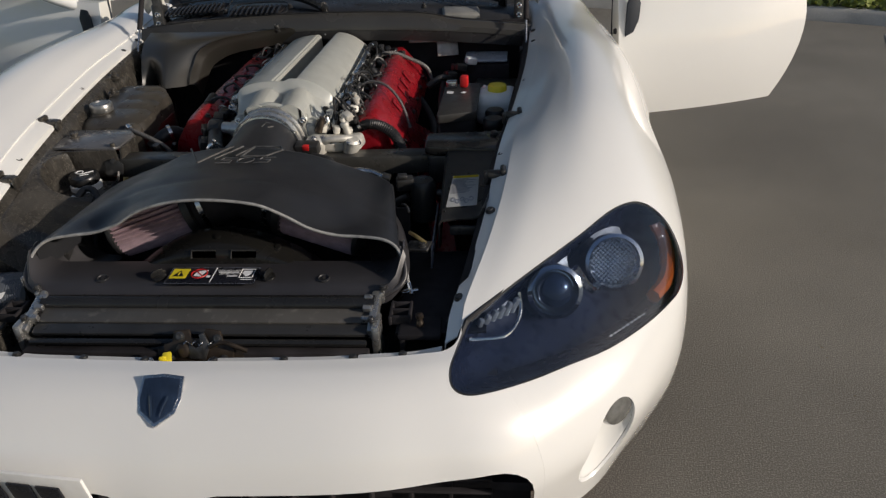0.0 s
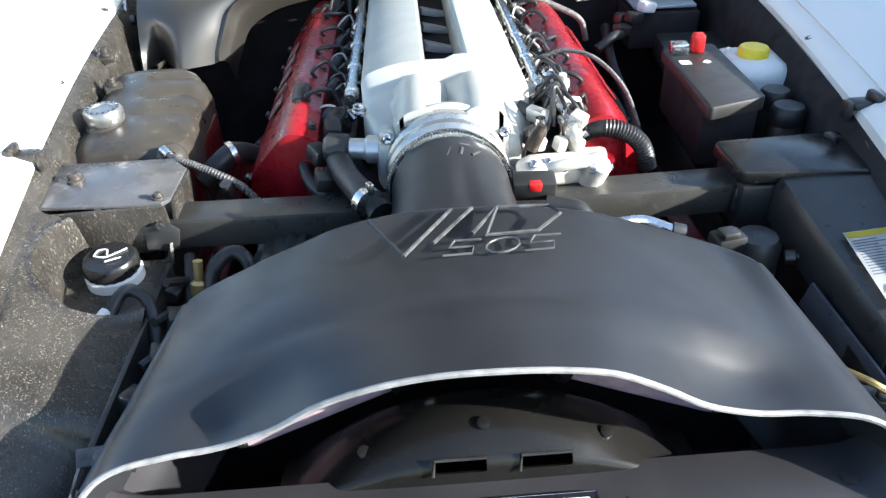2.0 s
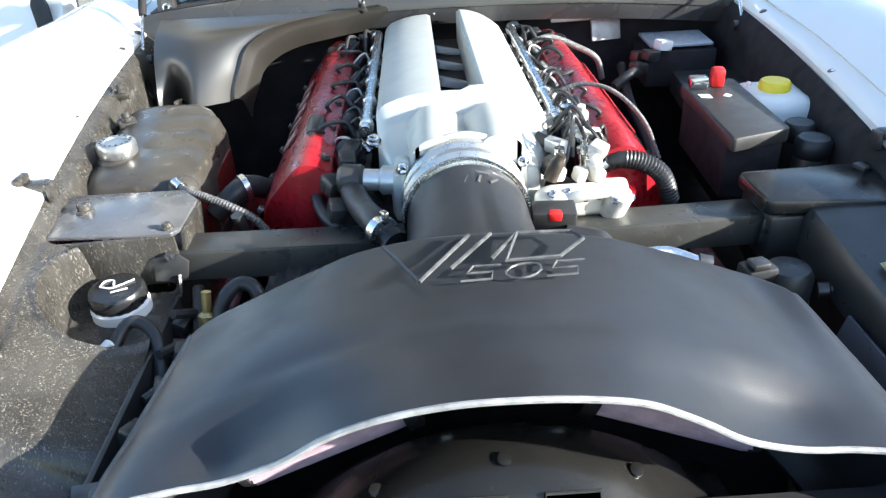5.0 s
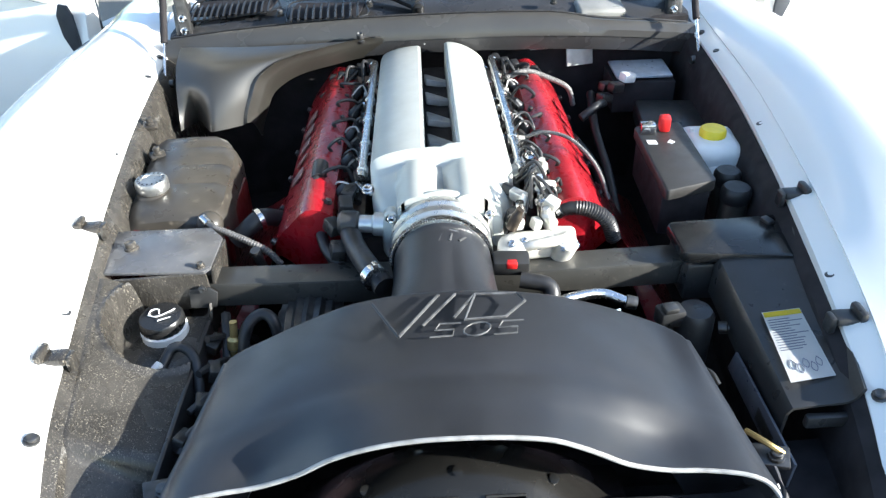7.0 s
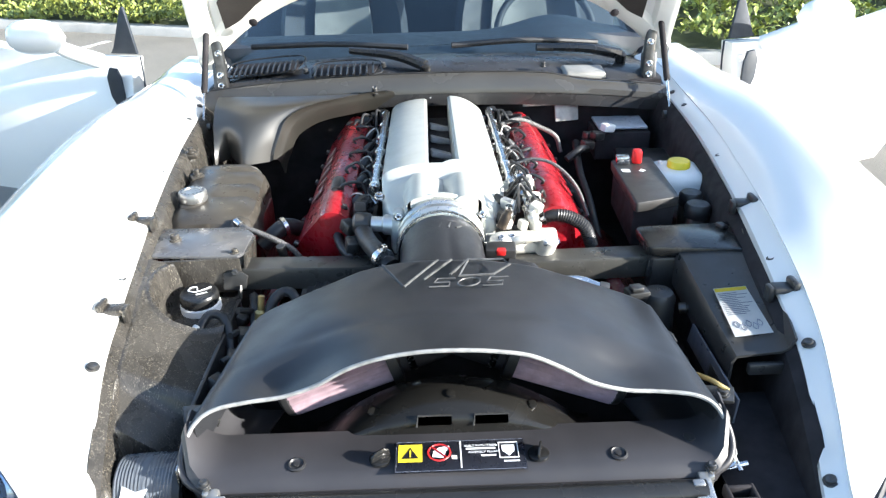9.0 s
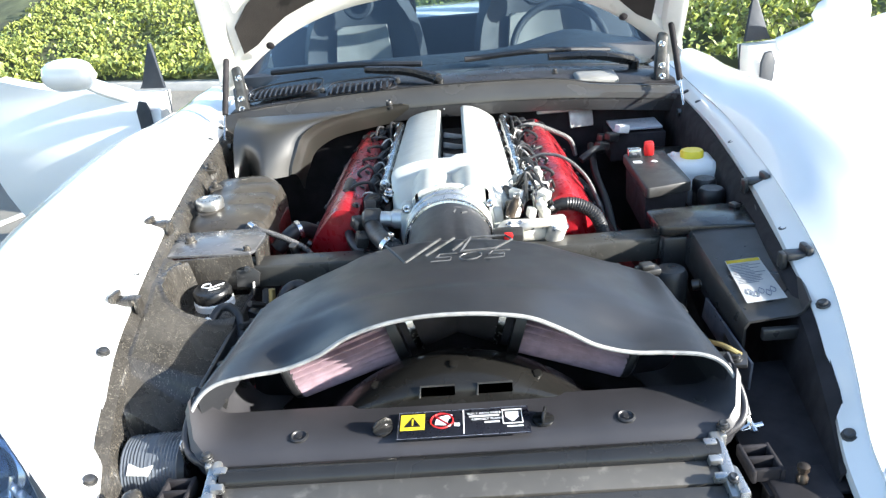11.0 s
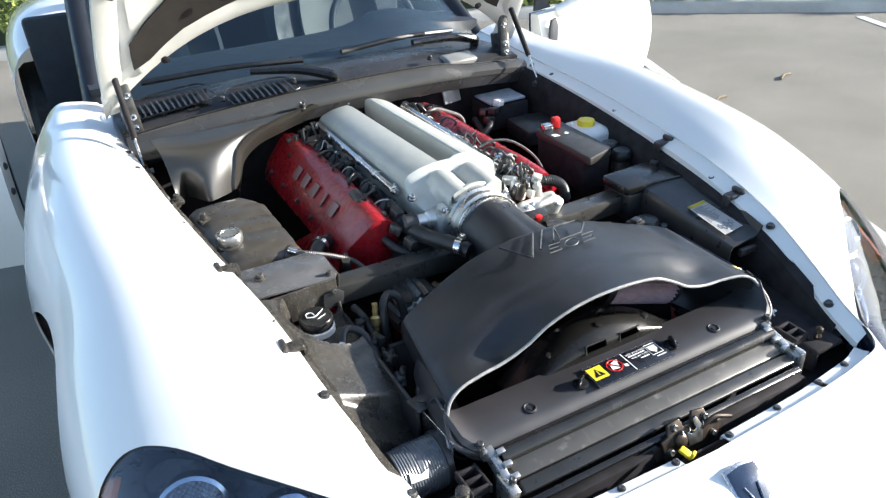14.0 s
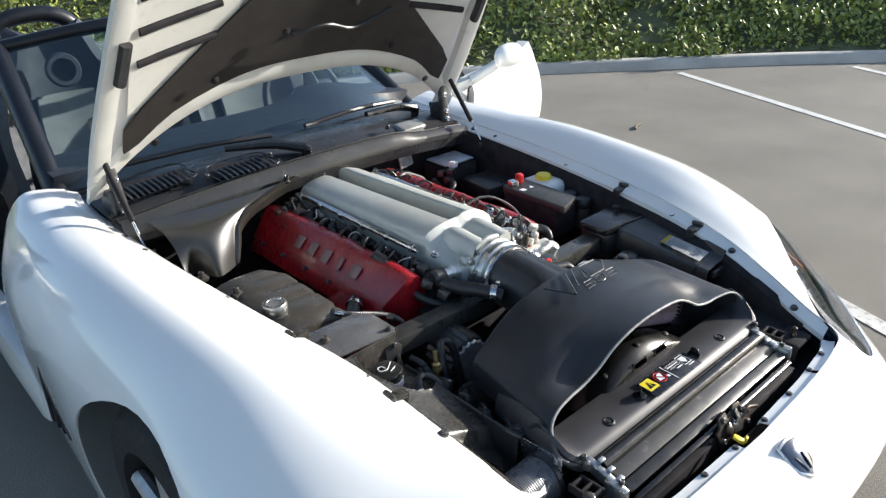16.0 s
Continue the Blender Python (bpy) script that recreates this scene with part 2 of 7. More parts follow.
def lathe(bm, c, axis, prof, n=24, wave=None):
    """A turned solid: profile of (radius, height along axis) from c; closed at both ends. wave: (count, depth) of flutes."""
    ax = Vector(axis).normalized()
    e = ax.orthogonal().normalized()
    f = ax.cross(e)
    rows = []
    for r, h in prof:
        row = []
        for k in range(n):
            a = 2 * math.pi * k / n
            rr = max(r, 1e-4)
            if wave:
                rr *= 1 - wave[1] * (0.5 + 0.5 * math.cos(a * wave[0]))
            row.append(bm.verts.new(Vector(c) + ax * h + rr * (e * math.cos(a) + f * math.sin(a))))
        rows.append(row)
    for a, b in zip(rows, rows[1:]):
        for k in range(n):
            bm.faces.new((a[k], a[(k + 1) % n], b[(k + 1) % n], b[k]))
    bm.faces.new(rows[0][::-1])
    bm.faces.new(rows[-1])
    return bm


def grid(bm, rows):
    vs = [[bm.verts.new(p) for p in row] for row in rows]
    for a, b in zip(vs, vs[1:]):
        for k in range(len(a) - 1):
            bm.faces.new((a[k], a[k + 1], b[k + 1], b[k]))
    return bm


def sheet(rows, thick):
    """A closed shell of the given thickness on a grid of points."""
    bm = grid(bmesh.new(), rows)
    bmesh.ops.recalc_face_normals(bm, faces=bm.faces[:])
    if thick:
        bmesh.ops.solidify(bm, geom=bm.faces[:], thickness=thick)
        bmesh.ops.recalc_face_normals(bm, faces=bm.faces[:])
    return bm


def smooth_grid(rows, nu, nv):
    """Rows of control points made into a fine grid."""
    cols = [cr(r, nv) for r in rows]
    return [list(r) for r in zip(*[cr(c, nu) for c in zip(*cols)])]


def prism(bm, poly, m, depth, bevel=0.0):
    """A plate: outline poly in the plane of m, from 0 to depth along its z."""
    b = bmesh.new()
    lo = [b.verts.new((x, y, 0)) for x, y in poly]
    hi = [b.verts.new((x, y, depth)) for x, y in poly]
    b.faces.new(lo[::-1])
    b.faces.new(hi)
    for k in range(len(poly)):
        j = (k + 1) % len(poly)
        b.faces.new((lo[k], lo[j], hi[j], hi[k]))
    bmesh.ops.recalc_face_normals(b, faces=b.faces[:])
    if bevel:
        bmesh.ops.bevel(b, geom=[e for e in b.edges], offset=bevel, segments=2, profile=0.5, affect="EDGES")
    bmesh.ops.transform(b, matrix=m, verts=b.verts)
    merge_in(bm, b)
    return bm


def mirrored(bm):
    b = bm.copy()
    for v in b.verts:
        v.co.x = -v.co.x
    bmesh.ops.reverse_faces(b, faces=b.faces[:])
    return b


def part(name, bm, material, parent=None, label="", angle=38, flat=False):
    """One mesh object from a bmesh, under a thing or a part."""
    me = bpy.data.meshes.new(name)
    bm.to_mesh(me)
    bm.free()
    if not flat:
        me.polygons.foreach_set("use_smooth", [True] * len(me.polygons))
        me.set_sharp_from_angle(angle=radians(angle))
    me.materials.append(material)
    ob = new(name, me)
    if parent is not None:
        ob.parent = parent
        if parent.type == "EMPTY":
            ob.matrix_parent_inverse = Matrix.Translation(parent.location).inverted()
    if label:
        ob["label"] = label
    return ob


def thing(name, at, label, category, group="", kind=""):
    e = new(name)
    e.empty_display_size = 0.05
    e.location = at
    return tagged(e, label, category, group, kind)


def cut(ob, bm, op="DIFFERENCE"):
    """Cuts a solid out of a mesh object for good."""
    me = bpy.data.meshes.new("cutter")
    bm.to_mesh(me)
    bm.free()
    c = new("cutter", me)
    md = ob.modifiers.new("cut", "BOOLEAN")
    md.operation, md.solver, md.object = op, "EXACT", c
    bpy.context.view_layer.update()
    got = bpy.data.meshes.new_from_object(ob.evaluated_get(bpy.context.evaluated_depsgraph_get()))
    ob.modifiers.clear()
    old, ob.data = ob.data, got
    got.name = ob.name
    bpy.data.meshes.remove(old)
    bpy.data.objects.remove(c)
    bpy.data.meshes.remove(me)
    got.polygons.foreach_set("use_smooth", [True] * len(got.polygons))
    got.set_sharp_from_angle(angle=radians(38))
    return ob


def words(name, text, size, m, material, parent, depth=0.0008, align="CENTER"):
    """Raised lettering in the plane of m."""
    cu = bpy.data.curves.new(name, "FONT")
    cu.body, cu.size, cu.extrude, cu.align_x, cu.align_y, cu.resolution_u = text, size, depth, align, "CENTER", 2
    tmp = new("tmp", cu)
    bpy.context.view_layer.update()
    me = bpy.data.meshes.new_from_object(tmp.evaluated_get(bpy.context.evaluated_depsgraph_get()))
    bpy.data.objects.remove(tmp)
    me.transform(m)
    bm = bmesh.new()
    bm.from_mesh(me)
    bpy.data.meshes.remove(me)
    return part(name, bm, material, parent, flat=True)


def plane_at(o, u, v):
    """A frame with origin o, x along u and y near v."""
    u = Vector(u).normalized()
    n = u.cross(Vector(v)).normalized()
    w = n.cross(u)
    m = Matrix((u, w, n)).transposed().to_4x4()
    m.translation = o
    return m


def bolt(bm, c, axis=(0, 0, 1), r=0.008, h=0.005):
    lathe(bm, c, axis, [(r * 1.35, -0.001), (r * 1.35, h * 0.35), (r, h * 0.4), (r, h), (r * 0.75, h * 1.15), (r * 0.3, h * 1.0)], 10)
    return bm


# ---------------------------------------------------------------- ground
def lot(u, v, z=0.0):
    """Lot coordinates: u across the parking lines, v along them."""
    return Vector((0.93 * u + 0.367 * v, -0.367 * u + 0.93 * v, z))


KERB_UV = [(-60, 4.2), (-30, 5.2), (-12, 5.8), (-5, 5.95), (0, 5.95), (1.5, 5.82), (2.4, 5.55), (3.5, 5.17), (5, 4.6), (8, 3.2), (14, 0.2), (40, -12)]


def build_ground():
    bm = bmesh.new()
    g = [-400, -60, -20, -8, -4, -2, 0, 2, 4, 8, 20, 60, 400]
    grid(bm, [[V(x, y, 0) for x in g] for y in g])
    tagged(part("ground", bm, ASPHALT), "worn grey asphalt of an open parking lot", "ground", kind="structure")
    line = thing("parking_lines", (0, 0, 0), "worn white painted parking lines on the asphalt", "road marking", kind="structure")
    for u, v0, v1 in ((1.32, -0.6, 5.6), (3.34, 0.3, 5.06), (4.85, 0.0, 4.5), (-5.6, 0.5, 5.6), (-3.6, 0.5, 5.7)):
        b = bmesh.new()
        n = 24
        rnd = random.Random(int(u * 100))
        rows = []
        for k in range(n + 1):
            v = v0 + (v1 - v0) * k / n
            w = 0.038 + rnd.uniform(-0.003, 0.003)
            rows.append([lot(u - w, v, 0.004), lot(u + w, v, 0.004)])
        part("line", sheet(rows, 0.002), ROAD_PAINT, line)
        b.free()
    # kerb: face, top and back
    kerb = thing("kerb", lot(1.5, 5.9), "pale concrete kerb round the lot", "kerb", kind="structure")
    path = cr([(u, v, 0) for u, v in KERB_UV], 14)
    prof = [(0.0, -0.02), (0.012, 0.012), (0.05, 0.065), (0.065, 0.082), (0.09, 0.09), (0.16, 0.09), (0.175, 0.08), (0.18, -0.02)]
    rows = []
    for p in path:
        rows.append([lot(p.x, p.y + a, z) for a, z in prof])
    part("kerb_stone", sheet(rows, 0), CONCRETE, kerb)
    # planted bank behind the kerb
    rows = []
    for p in path:
        row = []
        for k in range(15):
            d = 0.16 + 0.5 * k * (1 + 0.12 * k)
            q = lot(p.x, p.y + d)
            z = 0.04 + 0.34 * d - 0.004 * d * d + 0.10 * noise.noise(q * 0.9) + 0.25 * noise.noise(q * 0.25)
            row.append(Vector((q.x, q.y, z if k else 0.06)))
        rows.append(row)
    part("bank", sheet(rows, 0), SOIL, None)
    tagged(bpy.data.objects["bank"], "dark soil bank rising behind the kerb", "bank", kind="structure")
    # leaves: one mesh, each a folded blade
    rnd = np.random.RandomState(4)
    n = 80000
    us = rnd.uniform(-9.5, 8.5, n)
    ds = 0.10 + 4.6 * rnd.uniform(0, 1, n) ** 1.35
    pu = np.array([p.x for p in path])
    pv = np.array([p.y for p in path])
    vs = np.interp(us, pu, pv)
    verts, faces = [], []
    for i in range(n):
        u, d = us[i], ds[i]
        q = lot(u, vs[i] + d)
        clump = noise.noise(Vector((q.x * 1.3, q.y * 1.3, 3))) + 0.5 * noise.noise(Vector((q.x * 4, q.y * 4, 9)))
        if clump < -0.42 and rnd.rand() < 0.8:
            continue
        z = 0.04 + 0.34 * d - 0.004 * d * d + 0.10 * noise.noise(q * 0.9) + 0.25 * noise.noise(q * 0.25)
        z += 0.02 + rnd.uniform(0.0, 0.16) * (0.55 + max(-0.3, clump))
        s = rnd.uniform(0.018, 0.042)
        a, tip, roll = rnd.uniform(0, 6.283), rnd.uniform(0.1, 1.3), rnd.uniform(-0.6, 0.6)
        ax = Vector((math.cos(a) * math.cos(tip), math.sin(a) * math.cos(tip), math.sin(tip)))
        sd = Vector((-math.sin(a), math.cos(a), roll)).normalized()
        c = Vector((q.x, q.y, z))
        k = len(verts)
        verts += [c - ax * s, c + sd * s * 0.62 + Vector((0, 0, s * 0.18)), c + ax * s, c - sd * s * 0.62 + Vector((0, 0, s * 0.18))]
        faces += [(k, k + 1, k + 2), (k, k + 2, k + 3)]
    me = bpy.data.meshes.new("ground_cover")
    me.from_pydata(verts, [], faces)
    me.materials.append(LEAF)
    tagged(new("ground_cover", me), "dense low green ground cover with sunlit leaves on the bank", "ground cover", kind="stuff")
    # scattered dry leaves and grit on the asphalt
    verts, faces = [], []
    for i in range(900):
        u, v = rnd.uniform(0.9, 6.5), rnd.uniform(-1.0, 5.4)
        q = lot(u, v)
        s = rnd.uniform(0.003, 0.008) if i > 8 else rnd.uniform(0.010, 0.02)
        a = rnd.uniform(0, 6.283)
        k = len(verts)
        for j, h in ((0, 0.002), (1.6, s * 0.5), (3.1, 0.002), (4.7, s * 0.4)):
            verts.append((q.x + s * math.cos(a + j), q.y + 0.6 * s * math.sin(a + j), h))
        faces += [(k, k + 1, k + 2), (k, k + 2, k + 3)]
    me = bpy.data.meshes.new("litter")
    me.from_pydata(verts, [], faces)
    me.materials.append(DRY)
    tagged(new("litter", me), "scattered dry leaves and grit on the asphalt", "litter", kind="stuff")
    for n_, (x, y), r in (("twig", (3.26, 2.79), 25), ("dead_leaf", (2.62, 2.72), -10)):
        b = bmesh.new()
        tube(b, [V(x - 0.06, y - 0.03, 0.008), V(x, y, 0.014), V(x + 0.07, y + 0.01, 0.008)], 0.008, 6, 3)
        tagged(part(n_, b, DRY), "dry brown twig lying on the asphalt", "twig")


build_ground()

# ---------------------------------------------------------------- car body
from mathutils.bvhtree import BVHTree

car = thing("sports_car", (0, 1.9, 0), "white two-seat sports car with raised hood and both doors open", "car")
# profiles from the hood opening outwards and down; right half, from the nose to the door
PROF = [
    [(0, .336, .585), (0, .300, .583), (0, .262, .569), (0, .225, .532), (0, .195, .480), (0, .178, .42), (0, .19, .35), (0, .22, .24)],
    [(.25, .344, .585), (.255, .308, .582), (.27, .268, .566), (.28, .232, .530), (.29, .205, .478), (.295, .192, .42), (.295, .205, .35), (.29, .24, .24)],
    [(.40, .360, .585), (.405, .326, .579), (.415, .288, .558), (.43, .252, .520), (.44, .228, .470), (.445, .220, .415), (.445, .235, .35), (.44, .27, .24)],
    [(.468, .384, .590), (.485, .352, .577), (.515, .316, .548), (.545, .283, .506), (.565, .260, .458), (.575, .255, .41), (.575, .265, .35), (.57, .30, .24)],
    [(.484, .47, .620), (.535, .456, .607), (.60, .43, .572), (.665, .395, .518), (.70, .368, .458), (.712, .36, .40), (.708, .37, .34), (.70, .39, .24)],
    [(.522, .60, .662), (.588, .60, .664), (.668, .588, .641), (.748, .555, .588), (.812, .512, .505), (.832, .497, .425), (.825, .502, .34), (.79, .51, .24)],
    [(.554, .74, .704), (.628, .745, .720), (.72, .745, .716), (.820, .738, .674), (.900, .70, .580), (.924, .68, .48), (.920, .67, .35), (.88, .67, .22)],
    [(.582, .94, .743), (.662, .95, .771), (.748, .955, .783), (.840, .955, .742), (.928, .95, .642), (.954, .95, .52), (.952, .95, .36), (.925, .95, .20)],
    [(.622, 1.2, .759), (.694, 1.2, .792), (.774, 1.2, .808), (.862, 1.2, .765), (.934, 1.2, .660), (.953, 1.2, .53), (.950, 1.2, .35), (.925, 1.2, .18)],
    [(.660, 1.5, .772), (.725, 1.5, .805), (.80, 1.5, .818), (.89, 1.5, .772), (.953, 1.5, .670), (.968, 1.5, .55), (.96, 1.5, .36), (.94, 1.5, .17)],
    [(.683, 1.8, .779), (.738, 1.8, .803), (.81, 1.8, .808), (.89, 1.8, .768), (.944, 1.8, .67), (.957, 1.8, .55), (.95, 1.8, .36), (.93, 1.8, .17)],
    [(.692, 2.02, .792), (.742, 2.02, .808), (.815, 2.02, .806), (.878, 2.02, .760), (.93, 2.02, .665), (.945, 2.02, .55), (.94, 2.02, .36), (.92, 2.02, .17)],
    [(.690, 2.12, .800), (.742, 2.12, .815), (.812, 2.12, .815), (.868, 2.12, .765), (.915, 2.12, .665), (.930, 2.12, .55), (.925, 2.12, .36), (.91, 2.12, .17)],
    [(.688, 2.21, .806), (.742, 2.21, .820), (.800, 2.21, .821), (.848, 2.21, .770), (.890, 2.21, .665), (.905, 2.21, .55), (.905, 2.21, .36), (.90, 2.21, .17)],
]
SKIN = 0.005
NU, NV = 7, 6
half = smooth_grid(PROF, NU, NV)            # one list of points per station
SPLIT = 3 * NU + 2
front = [[Vector((-p.x, p.y, p.z)) for p in r] for r in half[1:SPLIT + 1][::-1]] + half[:SPLIT + 1]

# headlamp outline, seen along LAMP_AX
LAMP_AX = Vector((0.12, -0.77, 0.63)).normalized()
LAMP_PTS = [(.487, .425, .611), (.522, .464, .619), (.565, .511, .630), (.631, .576, .646), (.700, .642, .663), (.752, .694, .679), (.790, .727, .682),
            (.821, .746, .677), (.852, .757, .658), (.885, .755, .620), (.906, .735, .574), (.912, .695, .543), (.896, .652, .526), (.867, .612, .520), (.815, .546, .519),
            (.739, .468, .522), (.666, .413, .529), (.592, .360, .535), (.517, .315, .545), (.483, .304, .552), (.464, .312, .563), (.460, .339, .576), (.470, .378, .588)]


def lamp_prism(scale, depth0, depth1):
    z = LAMP_AX
    x = Vector((1, 0.2, 0)).cross(z).cross(z).normalized() * -1
    y = z.cross(x)
    m = Matrix((x, y, z)).transposed().to_4x4()
    c = Vector((.66, .53, .565))
    m.translation = c + z * depth0
    inv = m.inverted()
    pts = cr([Vector((*(inv @ Vector(p)).xy, 0)) for p in LAMP_PTS + LAMP_PTS[:1]], 3)[:-1]
    mid = sum(pts, Vector()) / len(pts)
    poly = [tuple((mid + (p - mid) * scale).xy) for p in pts]
    return prism(bmesh.new(), poly, m, depth1 - depth0)


def rect_cutter(x0, x1, z0, z1, y0, y1, r):
    pts = []
    for cx, cz, a0 in ((x1 - r, z1 - r, 0), (x0 + r, z1 - r, 90), (x0 + r, z0 + r, 180), (x1 - r, z0 + r, 270)):
        pts += [(cx + r * math.cos(radians(a0 + k * 18)), cz + r * math.sin(radians(a0 + k * 18))) for k in range(6)]
    m = Matrix(((1, 0, 0), (0, 0, -1), (0, 1, 0))).to_4x4()
    m.translation = (0, y1, 0)
    return prism(bmesh.new(), pts, m, y1 - y0)


def build_body():
    fascia = part("front_bumper", sheet(front, -SKIN), PAINT, car, "glossy white front bumper")
    for s in (1, -1):
        def side(b):
            return b if s > 0 else mirrored(b)
        fender = part("fender", side(sheet(half[SPLIT:], -SKIN)), PAINT, car, "glossy white front fender")
        # wheel arch
        b = lathe(bmesh.new(), (0.60, 1.135, 0.332), (1, 0, 0), [(0.366, 0), (0.366, 0.6)], 48)
        cut(fender, side(b))
        cut(fender, side(lamp_prism(1.0, -0.2, 0.2)))
        cut(fascia, side(lamp_prism(1.0, -0.2, 0.2)))
        cut(fascia, side(rect_cutter(0.03, 0.60, 0.27, 0.447, 0.1, 0.42, 0.07)))
        # fog lamp hollow: a shallow scooped dish, its long axis leaning inwards
        out, across = Vector((.68, -.72, .12)).normalized(), Vector((.72, .68, 0)).normalized()
        upward = (Vector((0, 0, 1)) + across * .55).normalized()
        short = out.cross(upward).normalized()
        dish = Matrix((short, out, short.cross(out))).transposed().to_4x4()
        dish.translation = Vector((.734, .386, .366)) + out * .010
        def egg():
            e = bmesh.new()
            bmesh.ops.create_uvsphere(e, u_segments=56, v_segments=36, radius=1)
            bmesh.ops.transform(e, matrix=dish @ Matrix.Diagonal((.062, .046, .098, 1)), verts=e.verts)
            return e
        cut(fender, side(egg()))
        cut(fascia, side(egg()))
        b = egg()
        skin_bm = sheet(half[2 * NU:7 * NU], 0)
        tree = BVHTree.FromBMesh(skin_bm)
        skin_bm.free()
        outside = {}
        for v in b.verts:
            near, nrm, _, _ = tree.find_nearest(v.co)
            if nrm.dot(near - Vector((.35, 1.1, .40))) < 0:
                nrm = -nrm
            if (v.co - near).dot(nrm) > -0.0005:
                outside[v] = near - nrm * .001
        far = [f for f in b.faces if all(v in outside for v in f.verts)]
        for v, at in outside.items():
            v.co = at
        bmesh.ops.delete(b, geom=far, context="FACES")
        bmesh.ops.solidify(b, geom=b.faces[:], thickness=-0.003)
        part("fog_lamp_recess", side(b), PAINT, fender, "white scooped recess")
        b = lathe(bmesh.new(), (.752, .420, .424), (0.55, -.8, 0.05), [(0.034, -0.03), (0.034, 0.000), (0.029, 0.008), (0.018, 0.011), (.002, .012)], 24)
        part("fog_lamp", side(b), LAMP_HOUSE, fender, "small round fog lamp")
        # door gap and lower sill
        b = bmesh.new()
        box(b, (.90, 2.9, .24), (.10, 1.75, .16), bevel=0.03)
        part("sill", side(b), PAINT, car)
        # side outlet behind the wheel
        b = bmesh.new()
        for k in range(4):
            box(b, (.957, 1.60 + 0.055 * k, .47 - 0.012 * k), (.02, .02, .20), (12, 0, 0), 0.006)
        part("side_vent", side(b), DARK, fender)
        # headlamp
        lamp = part("headlight", lamp_bucket(side), BUCKET, car, "dark smoked headlamp under a clear cover")
        ob = part("lamp_cover", side(sheet(half[2 * NU:8 * NU], -0.003)), LENS, lamp, "clear headlamp cover")
        cut(ob, side(lamp_prism(0.985, -0.2, 0.2)), "INTERSECT")
        b = bmesh.new()
        ring = [Vector(p) - LAMP_AX * 0.004 for p in LAMP_PTS]
        tube(b, ring + ring[:1], 0.005, 8, 3)
        part("seal", side(b), RUBBER, lamp, "black rubber seal")
        fwd = Vector((0.10, -0.93, 0.36)).normalized()
        c = Vector((.770, .672, .582))
        b = lathe(bmesh.new(), c, fwd, [(0.030, -0.03), (0.055, -0.02), (0.058, 0.012), (0.051, 0.014), (0.048, 0.0), (0.040, -0.015), (0.01, -0.024)], 32)
        part("reflector_bowl", side(b), CHROME, lamp, "chrome reflector bowl")
        b = lathe(bmesh.new(), c + fwd * 0.004, fwd, [(0.047, 0), (0.047, 0.003), (0.03, 0.009), (0.002, 0.012)], 28)
        part("ribbed_glass", side(b), LAMP_GLASS, lamp)
        b = bmesh.new()
        for i in range(-8, 9):
            for j in range(-8, 9):
                if i * i + j * j < 42:
                    e = fwd.orthogonal().normalized()
                    f = fwd.cross(e)
                    lathe(b, c + e * i * 0.0066 + f * j * 0.0066 - fwd * 0.003, fwd, [(0.0033, 0), (0.0024, 0.0020), (0.0005, 0.0032)], 5)
        part("lens_facets", side(b), ALU_RAW, lamp)
        c = Vector((.646, .565, .582))
        b = lathe(bmesh.new(), c, fwd, [(0.030, -0.03), (0.050, -0.02), (0.052, 0.012), (0.044, 0.016), (0.040, 0.008), (0.038, -0.004)], 32)
        part("projector_ring", side(b), CHROME, lamp, "chrome projector ring")
        b = lathe(bmesh.new(), c + fwd * 0.002, fwd, [(0.037, -0.01), (0.036, 0.004), (0.028, 0.014), (0.014, 0.020), (0.001, 0.022)], 28)
        part("projector_lens", side(b), BADGE, lamp)
        # small inner reflector with bright rim
        o = Vector((.545, .462, .575))
        b = bmesh.new()
        tube(b, [o + V(-.055, -.03, -.008), o + V(.005, -.015, -.012), o + V(.030, .012, .0), o + V(.036, .03, .02), o + V(.033, .04, .045)], 0.0035, 8)
        part("marker_rim", side(b), CHROME, lamp)
        b = bmesh.new()
        for k in range(6):
            box(b, o + V(-.035 + .012 * k, -.008 + .008 * k, .012 + .002 * k), (.009, .010, .016 + .003 * k), (10, 20, 30), 0.002)
        part("marker_reflector", side(b), ALU_RAW, lamp)
        b = bmesh.new()
        tube(b, [V(.868, .768, .620), V(.886, .752, .585), V(.888, .715, .552), V(.872, .665, .535), V(.845, .625, .530)], 0.015, 8)
        part("amber_marker", side(b), AMBER, lamp, "amber side marker")
        b = bmesh.new()
        tube(b, [V(.685, .60, .61), V(.715, .60, .565), V(.735, .63, .55)], 0.010, 8)
        part("bezel_bridge", side(b), STEEL, lamp)
        # raised letters on the cover, too small to read
        b = bmesh.new()
        for k in range(9):
            p = Vector((.742, .488, .535)).lerp(Vector((.812, .560, .532)), k / 8)
            box(b, p + V(0.002, -.002, .002), (.005, .002, .006), (30, 0, 25), 0)
        part("lettering_bars", side(b), LIGHT_INK, lamp)
        # flange along the bay with its bolts and clips
        rows = []
        for i in range(SPLIT, len(half)):
            p = half[i][0]
            w = float(np.interp(p.y, [.46, .525, .545, .62, .80], [.026, .028, .016, .028, .035]))
            rows.append([p.copy(), p + V(-.006, 0, -.0022), p + V(5e-3 - w, 0, -.013), p + V(-w, 0, -.016), p + V(-w - .001, 0, -.030)])
        part("hood_flange", side(sheet(rows, 0.0025)), PAINT, fender, "white bolted flange")
